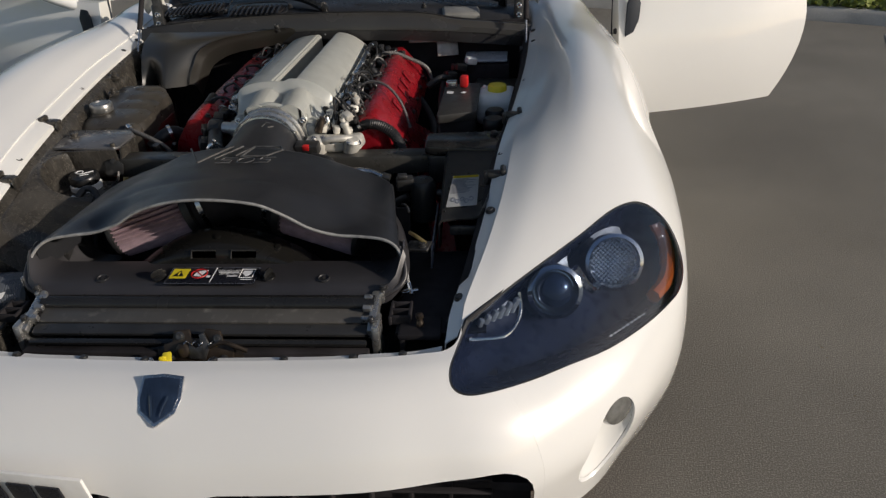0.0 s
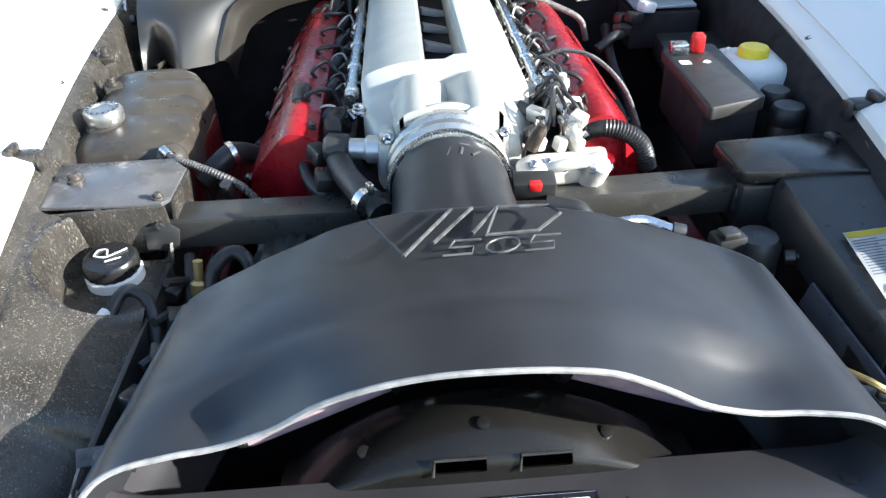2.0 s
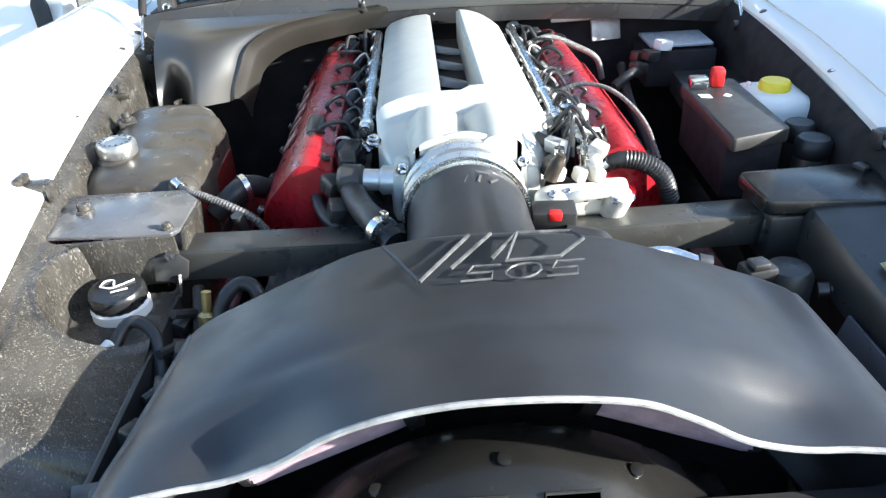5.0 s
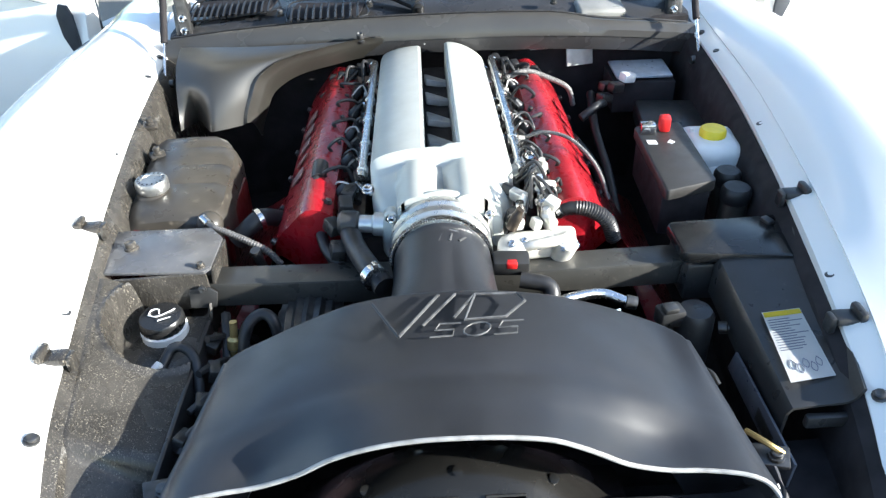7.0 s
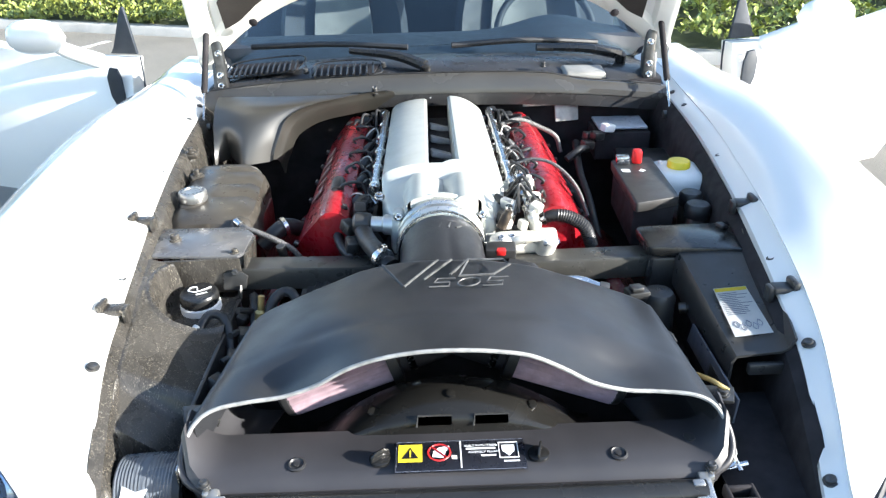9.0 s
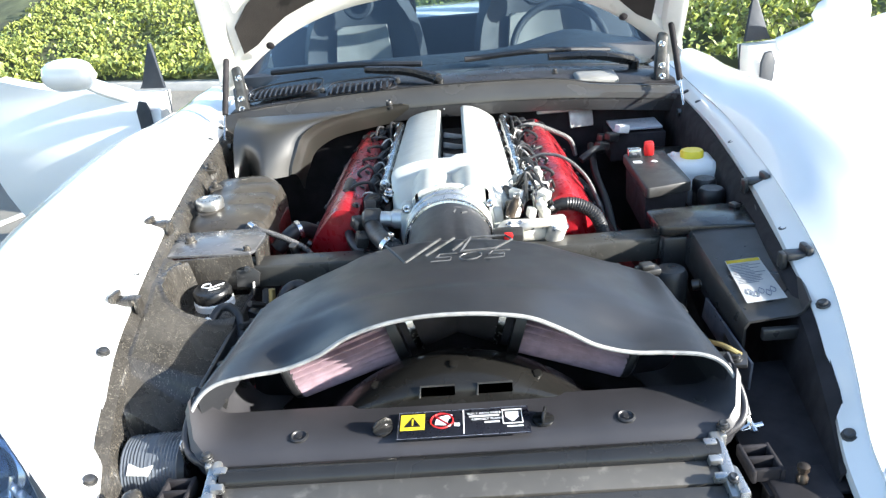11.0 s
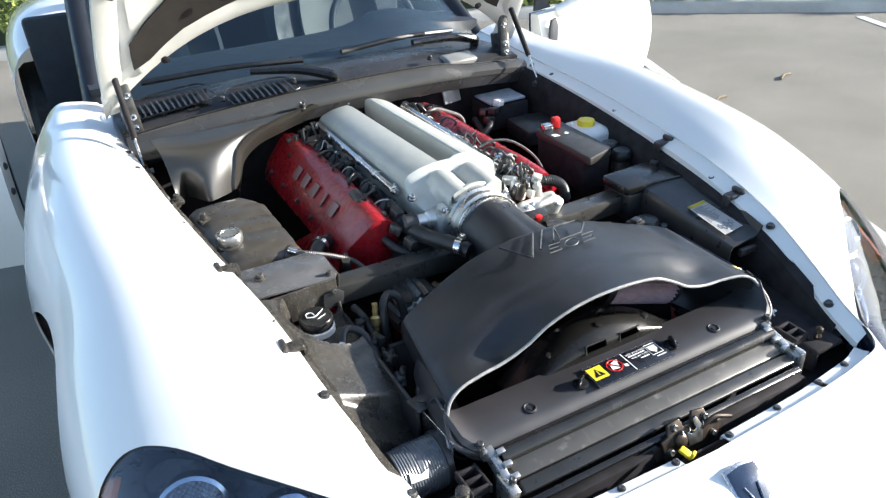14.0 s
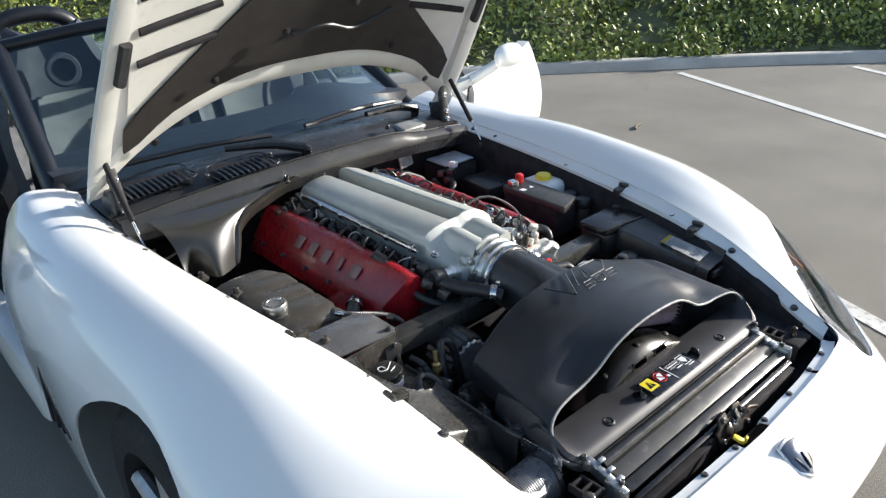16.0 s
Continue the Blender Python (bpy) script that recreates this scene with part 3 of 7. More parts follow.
        for p in ((.472, .490, .624), (.527, .695, .694), (.551, .896, .728), (.618, 1.336, .758), (.646, 1.559, .766), (.657, 1.70, .772), (.662, 1.82, .777)):
            b = bolt(bmesh.new(), V(*p) + V(0, 0, -.009), (-.3, 0, 1), 0.0075, 0.006)
            part("flange_bolt", side(b), STEEL_DARK, fender)
        for p in ((.585, 1.095, .744), (.543, .816, .713)):
            b = bmesh.new()
            box(b, V(*p) + V(-.006, 0, -.002), (.036, .026, .012), bevel=0.004)
            box(b, V(*p) + V(.010, 0, .006), (.012, .034, .016), bevel=0.005)
            box(b, V(*p) + V(-.026, 0, -.010), (.010, .020, .026), bevel=0.003)
            part("retaining_clip", side(b), BLACK if s > 0 else DIRTY, fender, "plastic retaining clip")
    # bumper grille behind the openings
    b = bmesh.new()
    for k in range(16):
        box(b, (-.525 + .07 * k, .29 + .16 * abs(-.525 + .07 * k) ** 2, .355), (.008, .02, .19), bevel=0.002)
    for k in range(6):
        box(b, (0, .30, .275 + .032 * k), (1.06, .012, .006), bevel=0.002)
    part("grille", b, DARK, car, "black grille mesh")
    b = bmesh.new()
    box(b, (0, .36, .33), (1.2, .02, .24), bevel=0.004)
    part("grille_backing", b, DARK, car)
    # front plate with unreadable marks
    plate = part("front_plate", box(bmesh.new(), (-.235, .170, .465), (.305, .006, .10), (8, 0, -6), 0.002), LABEL_WHITE, car, "white front plate with dark marks")
    b = bmesh.new()
    for k, (x, w) in enumerate(((-.355, .035), (-.308, .045), (-.25, .04), (-.195, .04), (-.145, .04))):
        box(b, (x, .1635 - (x + .235) * .105, .462), (w, .004, .066), (8, 0, -6), 0.001)
    part("plate_bars", b, LABEL_BLACK, plate)
    # badge
    sh = [(-.034, .038), (0, .042), (.034, .038), (.036, .0), (.030, -.022), (0, -.045), (-.030, -.022), (-.036, .0)]
    m = plane_at(V(0.004, .264, .5695), (1, 0, 0), (0, .74, .52))
    badge = part("badge", prism(bmesh.new(), sh, m, 0.006, 0.002), STEEL, car, "dark shield-shaped nose badge")
    part("badge_enamel", prism(bmesh.new(), [(x * .86, y * .86) for x, y in sh], m @ pose(0, 0, 0.005), 0.0022, 0.0006), BADGE, badge)
    b = bmesh.new()
    for x in (-.014, .014):
        tube(b, [m @ V(x, .004, .008), m @ V(x * .7, -.012, .009), m @ V(x * .45, -.028, .008)], 0.0022, 6)
    part("badge_relief", b, BADGE, badge)
    # wheels
    for x, y in ((.79, 1.13), (-.79, 1.13), (.80, 3.55), (-.80, 3.55)):
        b = lathe(bmesh.new(), (x - math.copysign(.13, x), y, .335), (math.copysign(1, x), 0, 0), [(.20, .0), (.31, .005), (.333, .03), (.335, .13), (.333, .23), (.31, .258), (.235, .262), (.228, .24), (.228, .02)], 48)
        wheel = part("wheel", b, TYRE, car, "black low-profile tyre on an alloy rim")
        b = bmesh.new()
        out = x + math.copysign(.10, x)
        lathe(b, (out, y, .335), (math.copysign(1, x), 0, 0), [(.05, -.02), (.05, .012), (.03, .02)], 20)
        for k in range(5):
            a = 2 * math.pi * k / 5 + .3
            tube(b, [V(out, y + .04 * math.cos(a), .335 + .04 * math.sin(a)), V(out + math.copysign(.008, x), y + .22 * math.cos(a), .335 + .22 * math.sin(a))], [.024, .018], 8, 2)
        part("rim", b, ALU_RAW, wheel, "silver five-spoke rim")
        b = lathe(bmesh.new(), (x - math.copysign(.02, x), y, .335), (math.copysign(1, x), 0, 0), [(.16, 0), (.16, .02)], 24)
        part("brake_disc", b, STEEL_DARK, wheel)
    # wheel tubs close the arches off
    for s in (1, -1):
        b = bmesh.new()
        rows = []
        for k in range(25):
            a = math.pi * k / 24 * 1.1 - .15
            rows.append([V(s * .83, 1.135 + .378 * math.cos(a), .332 + .378 * math.sin(a)), V(s * .61, 1.135 + .378 * math.cos(a), .332 + .325 * math.sin(a))])
        part("wheel_tub", sheet(rows, 0.004), DARK, car)
    # rear body
    REAR = [[(.945, 3.30, .25), (.955, 3.30, .52), (.93, 3.30, .70), (.82, 3.30, .80), (.55, 3.30, .84), (0, 3.30, .85)],
            [(.95, 3.60, .25), (.965, 3.60, .55), (.94, 3.60, .76), (.82, 3.60, .88), (.55, 3.60, .92), (0, 3.60, .92)],
            [(.93, 4.0, .25), (.95, 4.0, .55), (.92, 4.0, .76), (.80, 4.0, .87), (.50, 4.0, .90), (0, 4.0, .90)],
            [(.80, 4.40, .30), (.82, 4.40, .55), (.80, 4.40, .74), (.70, 4.40, .84), (.45, 4.40, .87), (0, 4.40, .88)]]
    for s in (1, -1):
        b = sheet(smooth_grid(REAR, 5, 4), 0.005)
        part("rear_quarter", b if s > 0 else mirrored(b), PAINT, car, "glossy white rear body")


def lamp_bucket(side):
    b = bmesh.new()
    pts = cr(LAMP_PTS + LAMP_PTS[:1], 4)[:-1]
    mid = sum(pts, Vector()) / len(pts)
    rows = []
    for sc, d in ((0.995, 0.004), (0.975, 0.025), (0.93, 0.055), (0.82, 0.085), (0.5, 0.095), (0.02, 0.095)):
        rows.append([mid + (p - mid) * sc - LAMP_AX * d for p in pts])
    vs = [[b.verts.new(p) for p in r] for r in rows]
    n = len(pts)
    for r0, r1 in zip(vs, vs[1:]):
        for k in range(n):
            b.faces.new((r0[k], r0[(k + 1) % n], r1[(k + 1) % n], r1[k]))
    bmesh.ops.recalc_face_normals(b, faces=b.faces[:])
    bmesh.ops.solidify(b, geom=b.faces[:], thickness=0.003)
    return side(b)


build_body()


# ---------------------------------------------------------------- hood, cowl, windscreen, doors, cabin
HN = Vector((0, -0.83, -0.56))           # out of the underside of the open hood


def hood_pt(x, l, off=0.0):
    crown = 0.075 * (1 - min(1, abs(x) / 0.70) ** 2)
    return Vector((x, 2.05 - 0.56 * l, 0.85 + 0.83 * l)) + HN * (off - crown + 0.05)


def hood_half(l):
    return 0.685 - 0.04 * l - 0.10 * max(0, l - 0.2) ** 1.3


def rear_l(f):
    """Where the hood's rear edge lies, for f from -1 to 1 across."""
    return 0.27 * (1 - abs(f) ** 3)


def build_hood():
    hood = part("hood", hood_shell(), PAINT, car, "raised white hood with louvred underside")
    # inner frame: rim along the rear edge and sides, white
    b = bmesh.new()
    rows = []
    for i in range(49):
        f = -1 + 2 * i / 48
        l0 = rear_l(f)
        rows.append([hood_pt(f * hood_half(l0), l0 + a, o) for a, o in ((0.0, 0.0), (0.002, 0.014), (0.02, 0.022), (0.065, 0.020), (0.085, 0.004))])
    part("rear_frame", sheet(rows, 0), PAINT_IN, hood, "cream-white inner frame")
    for s in (1, -1):
        rows = []
        for i in range(31):
            l = 0.02 + 1.42 * i / 30
            w = hood_half(l)
            rows.append([hood_pt(s * (w - a), l, o) for a, o in ((0.0, 0.0), (0.002, 0.016), (0.02, 0.022), (0.055, 0.020), (0.065, 0.004))])
        part("side_frame", sheet(rows, 0), PAINT_IN, hood, "cream-white inner frame")
        # black buffer near the edge
        b = bmesh.new()
        tube(b, [hood_pt(s * 0.608, 0.44, 0.028), hood_pt(s * 0.602, 0.50, 0.030), hood_pt(s * 0.595, 0.56, 0.028)], 0.016, 8)
        part("edge_buffer", b, RUBBER, hood)
        # louvre panel with open slots
        b = bmesh.new()
        grid(b, [[hood_pt(s * x, l, 0.012) for x in (0.575, 0.5, 0.42, 0.34, 0.27)] for k, l in enumerate([0.30 + 0.035 * j for j in range(24)])])
        bmesh.ops.recalc_face_normals(b, faces=b.faces[:])
        part("louvre_panel", b, PAINT_IN, hood, "cream-white louvre panel")
        for k in range(7):
            l = 0.470 + 0.100 * k
            b = bmesh.new()
            pts = [hood_pt(s * x, l + 0.14 * (0.56 - x), 0.013) for x in (0.555, 0.48, 0.40, 0.33)]
            tube(b, pts, 0.0115, 8)
            part("louvre_slot", b, DARK, hood, "dark open louvre")
    # dark liner
    rows = []
    for i in range(25):
        f = -1 + 2 * i / 24
        col = []
        for j in range(22):
            l = 0.085 + 0.05 * f * f + rear_l(f) * 0.98 + (1.25 - rear_l(f)) * j / 21
            edge = 0.585 if l < 0.27 else max(0.20, 0.585 - 1.05 * (l - 0.27))
            col.append(hood_pt(f * min(edge, hood_half(l) - 0.07), l, 0.014 + 0.004 * (1 - f * f)))
        rows.append(col)
    part("hood_liner", sheet(rows, 0.006), LINER, hood, "dark brown insulating liner")
    for x, l in ((-0.33, 0.36), (0.30, 0.36), (-0.12, 0.48), (0.1, 0.55), (-0.5, 0.19), (0.5, 0.19)):
        part("liner_clip", lathe(bmesh.new(), hood_pt(x, l, 0.038), HN, [(0.012, 0), (0.012, 0.004), (0.004, 0.007)], 10), DARK, hood)
    b = bmesh.new()
    tube(b, [hood_pt(-0.10, 0.47, 0.045), hood_pt(0.0, 0.50, 0.06), hood_pt(0.12, 0.46, 0.045), hood_pt(0.24, 0.52, 0.045)], 0.006, 8)
    part("liner_cable", b, RUBBER, hood)


def hood_shell():
    rows = []
    for i in range(41):
        f = -1 + 2 * i / 40
        col = []
        for j in range(30):
            l = rear_l(f) + (1.50 - 0.22 * f * f - rear_l(f)) * j / 29
            col.append(hood_pt(f * hood_half(l), l, 0.0))
        rows.append(col)
    return sheet(rows, 0.004)


build_hood()


def build_struts():
    for s in (1, -1):
        st = part("hood_hinge", lathe(bmesh.new(), (s * .630, 1.985, .80), (s, 0, 0), [(.016, -.012), (.016, .012)], 14), STEEL_DARK, car, "black hood hinge with a gas strut")
        b = bmesh.new()
        top, low = V(s * .640, 1.955, .992), V(s * .636, 1.745, .735)
        tube(b, [low.lerp(top, .29), top], 0.0085, 12, 2)
        part("gas_strut", b, DARK, st, "black gas strut")
        b = bmesh.new()
        tube(b, [low, low.lerp(top, .30)], 0.0035, 8, 2)
        part("strut_rod", b, STEEL, st, "bright thin strut rod")
        b = bmesh.new()
        box(b, (s * .622, 1.945, .90), (.030, .026, .25), (-8, s * 4, 0), 0.007)
        box(b, (s * .632, 1.975, .81), (.024, .09, .09), (-10, 0, 0), 0.006)
        lathe(b, (s * .600, 2.0, 1.03), (s, 0, 0), [(.024, -.006), (.026, 0), (.026, .02), (.024, .026)], 20)
        part("hinge_arm", b, STEEL_DARK, st, "black steel hinge arm")
        for k, (y, z) in enumerate(((1.985, 1.0), (1.98, .95), (1.985, .89), (1.96, .83), (1.99, .80))):
            part("hinge_bolt", bolt(bmesh.new(), (s * .618, 1.934 + (z - .9) * .14, z), (0, -1, 0), 0.008, 0.008), STEEL, st)
        b = bmesh.new()
        lathe(b, low + V(0, 0, -.004), (s, 0, 0), [(.010, -.02), (.010, .02)], 10)
        box(b, low + V(s * .03, 0, -.02), (.05, .03, .05), bevel=0.004)
        part("strut_foot", b, STEEL_DARK, st)


build_struts()


def ws(x, h):
    """The windscreen: h from 0 at its base to 1 at its top."""
    y0 = 2.07 + 0.16 * (abs(x) / 0.68) ** 2
    return V(x * (1 - 0.10 * h), y0 + 0.62 * h, 0.845 - 0.06 * (x / 0.68) ** 2 + 0.36 * h)


def build_cowl():
    cowl = thing("cowl", (0, 1.95, .8), "black plastic windscreen cowl with slotted air intakes", "cowl")

    def cz(x):
        return 0.803 - 0.035 * (abs(x) / 0.6) ** 2.2

    def cy(x):
        return 1.812 + 0.025 * (abs(x) / 0.6) ** 2
    rows = []
    for i in range(61):
        x = -.66 + 1.32 * i / 60
        y, z = cy(x), cz(x)
        e = ws(max(-.66, min(.66, x)), 0)
        rows.append([V(x, y + .004, z - .05), V(x, y - .004, z - .012), V(x, y, z), V(x, y + .012, z + .006), V(x, y + .04, z + .012), V(x, y + .075, z + .018),
                     V(x, y + .09, z + .030), V(x, (y + .09 + e.y) / 2, (z + .03 + e.z) / 2 + .006), V(x, e.y - .01, e.z - .004), V(x, e.y + .02, e.z - .006)])
    part("cowl_panel", sheet(rows, 0.004), COWL, cowl)
    # smooth strip along the front, above the seal, coloured as if sunlit
    rows = []
    for i in range(61):
        x = -.655 + 1.31 * i / 60
        y, z = cy(x), cz(x)
        h = 1.0 - .45 / (1 + math.exp(-(x - .36) * 40))
        rows.append([V(x, y - .006, z - .014), V(x, y - .005, z + .002), V(x, y + .003, z + .018 * h), V(x, y + .011, z + .032 * h), V(x, y + .018, z + .037 * h), V(x, y + .026, z + .034 * h), V(x, y + .030, z + .020)])
    part("cowl_strip", sheet(rows, 0.002), COWL_STRIP, cowl, "glossy grey-black front strip")
    # drip rail: a bright edge line
    b = bmesh.new()
    tube(b, [V(x, cy(x) + .028, cz(x) + .037 * (1.0 - .45 / (1 + math.exp(-(x - .36) * 40)))) for x in [-.64 + 1.28 * k / 20 for k in range(21)]], 0.0030, 6, 2)
    part("cowl_seal", b, RUBBER, cowl, "black rubber seal")
    # two slotted intakes
    for low, name, x0, x1, y0, y1 in ((.012, "intake_grille", -.612, -.398, 1.990, 2.055), (.004, "intake_grille", -.348, -.168, 1.895, 1.950)):
        frame_b = bmesh.new()
        rim = []
        for x, y in ((x0, y0 - .045), (x1, y0 - .050), (x1 + .012, y0 + .0), (x1 - .012, y1), (x0 + .02, y1 + .01), (x0 - .008, y0 + .02)):
            rim.append(V(x, y, cz(x) + .045 + (y - 1.86) * .17 - low))
        tube(frame_b, rim + rim[:1], 0.0025, 8, 4)
        g = part(name, frame_b, BLACK_GLOSS, cowl, "black slotted air intake")
        b = bmesh.new()
        mid = sum(rim, Vector()) / len(rim)
        box(b, mid - V(0, 0, .005), (x1 - x0, .085, .004), (8, -4 if x0 < -.4 else -2, -14), 0)
        part("intake_floor", b, DARK, g)
        n = 13 if x0 < -.4 else 10
        for k in range(n):
            x = x0 + .010 + (x1 - x0 - .018) * k / (n - 1)
            yy = y0 - .018 + (-.012 * k / n if x0 < -.4 else -.006 * k / n)
            b = bmesh.new()
            z = cz(x) + .050 + (yy - 1.86) * .17 - low
            tube(b, [V(x + .002, yy - .043, z - .004), V(x, yy, z + .004), V(x - .002, yy + .043, z + .006)], 0.0034, 6, 3)
            part("slat", b, BLACK_GLOSS, g)
    # passenger tray on the driver's side
    b = bmesh.new()
    box(b, (.425, 1.912, .808), (.125, .062, .034), (14, 3, 8), 0.010, 3)
    part("cowl_tray", b, mat("pale_tray_plastic", (0.20, 0.20, 0.19), 0.35, var=0.15, scale=20), cowl, "pale grey moulding")
    for x, y in ((-.15, 1.91), (.304, 1.885), (-.37, 1.90)):
        part("cowl_pin", bolt(bmesh.new(), (x, y, cz(x) + .045), (0, -.2, 1), 0.007, 0.012), STEEL_DARK, cowl)
    # wipers
    for nm, pts, pivot in (("wiper", [V(-.44, 2.01, .868), V(-.25, 2.01, .873), V(-.12, 1.95, .868), V(-.03, 1.885, .850)], V(-.03, 1.88, .845)),
                           ("wiper", [V(.14, 1.985, .867), V(.30, 2.00, .870), V(.45, 2.02, .860), V(.56, 2.04, .835)], V(.565, 2.04, .828))):
        w = thing(nm, pivot, "black windscreen wiper parked above the cowl", "wiper", "wipers")
        part("arm", tube(bmesh.new(), pts[1:], [0.011, 0.017], 8), BLACK_GLOSS, w)
        bl = [p + V(0, .012, .012) for p in ((V(-.56, 2.09, .862), V(-.30, 2.045, .872), V(-.08, 2.0, .866)) if pts[0].x < 0 else (V(.05, 2.0, .868), V(.28, 2.03, .872), V(.50, 2.08, .850)))]
        part("blade", tube(bmesh.new(), bl, 0.009, 8), RUBBER, w)
        part("pivot_cap", lathe(bmesh.new(), pivot, (0, -.3, 1), [(.016, -.02), (.016, .008), (.008, .014)], 16), BLACK_GLOSS, w)


build_cowl()


def build_cabin():
    screen = part("windscreen", sheet([[ws(-.68 + 1.36 * i / 24, h / 8) for h in range(9)] for i in range(25)], 0.005), GLASS, car, "curved clear windscreen")
    screen.visible_shadow = False
    b = bmesh.new()
    for s in (1, -1):
        tube(b, [ws(s * .70, 0) + V(0, -.02, -.03), ws(s * .70, .5), ws(s * .70, 1)], 0.036, 10)
    tube(b, [ws(-.70 + 1.4 * k / 10, 1.0) for k in range(11)], 0.024, 10, 3)
    part("windscreen_frame", b, CABIN_BLUE, car, "dark windscreen frame")
    # dashboard
    b = sheet([[V(x, 2.11 + .15 * (x / .68) ** 2, .825 - .04 * (x / .68) ** 2), V(x, 2.25, .842 + (.03 if x > .1 else 0) * math.exp(-((x - .42) / .16) ** 2)), V(x, 2.40, .85 + .05 * math.exp(-((x - .42) / .15) ** 2)),
                V(x, 2.50, .835 + .05 * math.exp(-((x - .42) / .15) ** 2)), V(x, 2.53, .76), V(x, 2.50, .55)] for x in [-.70 + .05 * k for k in range(29)]], 0.006)
    dash = part("dashboard", b, CABIN, car, "black dashboard under the windscreen")
    b = bmesh.new()
    for k in range(16):
        box(b, (-.18 + .022 * k, 2.17 + .001 * k, .850), (.014, .006, .004), bevel=0.001)
    part("demister_slots", b, RUBBER, dash)
    # steering wheel
    wheel_m = pose(.42, 2.60, .80, 68, 0, 0)
    b = tube(bmesh.new(), [wheel_m @ V(.18 * math.cos(a), .18 * math.sin(a), 0) for a in [2 * math.pi * k / 24 for k in range(25)]], 0.014, 10, 2)
    wh = part("steering_wheel", b, CABIN, car, "black three-spoke steering wheel")
    b = bmesh.new()
    for a in (0, math.pi, -math.pi / 2):
        tube(b, [wheel_m @ V(.04 * math.cos(a), .04 * math.sin(a), 0), wheel_m @ V(.17 * math.cos(a), .17 * math.sin(a), 0)], 0.014, 8, 2)
    lathe(b, wheel_m @ V(0, 0, -.02), wheel_m.to_3x3() @ V(0, 0, 1), [(.06, 0), (.06, .03), (.03, .04)], 20)
    part("spokes", b, CABIN_GREY, wh)
    # seats
    for x in (-.38, .38):
        seat = thing("car_seat", (x, 3.0, .25), "black bucket seat with grey suede panels", "seat", "seats")
        rows = []
        for z, y, w in ((.35, 2.98, .22), (.55, 3.04, .24), (.75, 3.10, .25), (.90, 3.14, .22), (1.02, 3.17, .15), (1.10, 3.18, .12), (1.13, 3.19, .09)):
            rows.append([V(x + w * a, y - .06 * abs(a) ** 2 + .0, z) for a in (-1, -.8, -.5, 0, .5, .8, 1)])
        part("backrest", sheet(smooth_grid(rows, 3, 3), -0.07), CABIN, seat)
        rows = [[p + V(0, -.012, 0) for p in r[2:5]] for r in rows[1:4]]
        part("back_insert", sheet(smooth_grid(rows, 3, 3), 0.02), CABIN_GREY, seat, "grey suede insert")
        b = bmesh.new()
        box(b, (x, 2.75, .36), (.48, .52, .16), (6, 0, 0), 0.05, 3)
        part("cushion", b, CABIN, seat)
        b = bmesh.new()
        lathe(b, V(x, 3.05, 1.0), (0, -1, .2), [(.062, -.02), (.068, .0), (.06, .012), (.045, .012), (.045, -.02)], 20)
        part("headrest_ring", b, CABIN, seat)
        # hoop behind each seat
        hoop = tube(bmesh.new(), [V(x - .20, 3.34, .80), V(x - .19, 3.34, 1.05), V(x - .10, 3.34, 1.17), V(x + .10, 3.34, 1.17), V(x + .19, 3.34, 1.05), V(x + .20, 3.34, .80)], 0.035, 10)
        part("roll_hoop", hoop, CABIN_BLUE, car, "black roll hoop")
    b = bmesh.new()
    box(b, (0, 2.9, .20), (1.7, 1.3, .06), bevel=0.02)
    box(b, (0, 3.32, .55), (1.7, .06, .70), bevel=0.02)
    box(b, (0, 2.85, .42), (.18, .8, .26), bevel=0.03)
    part("cabin_tub", b, CABIN, car)


build_cabin()


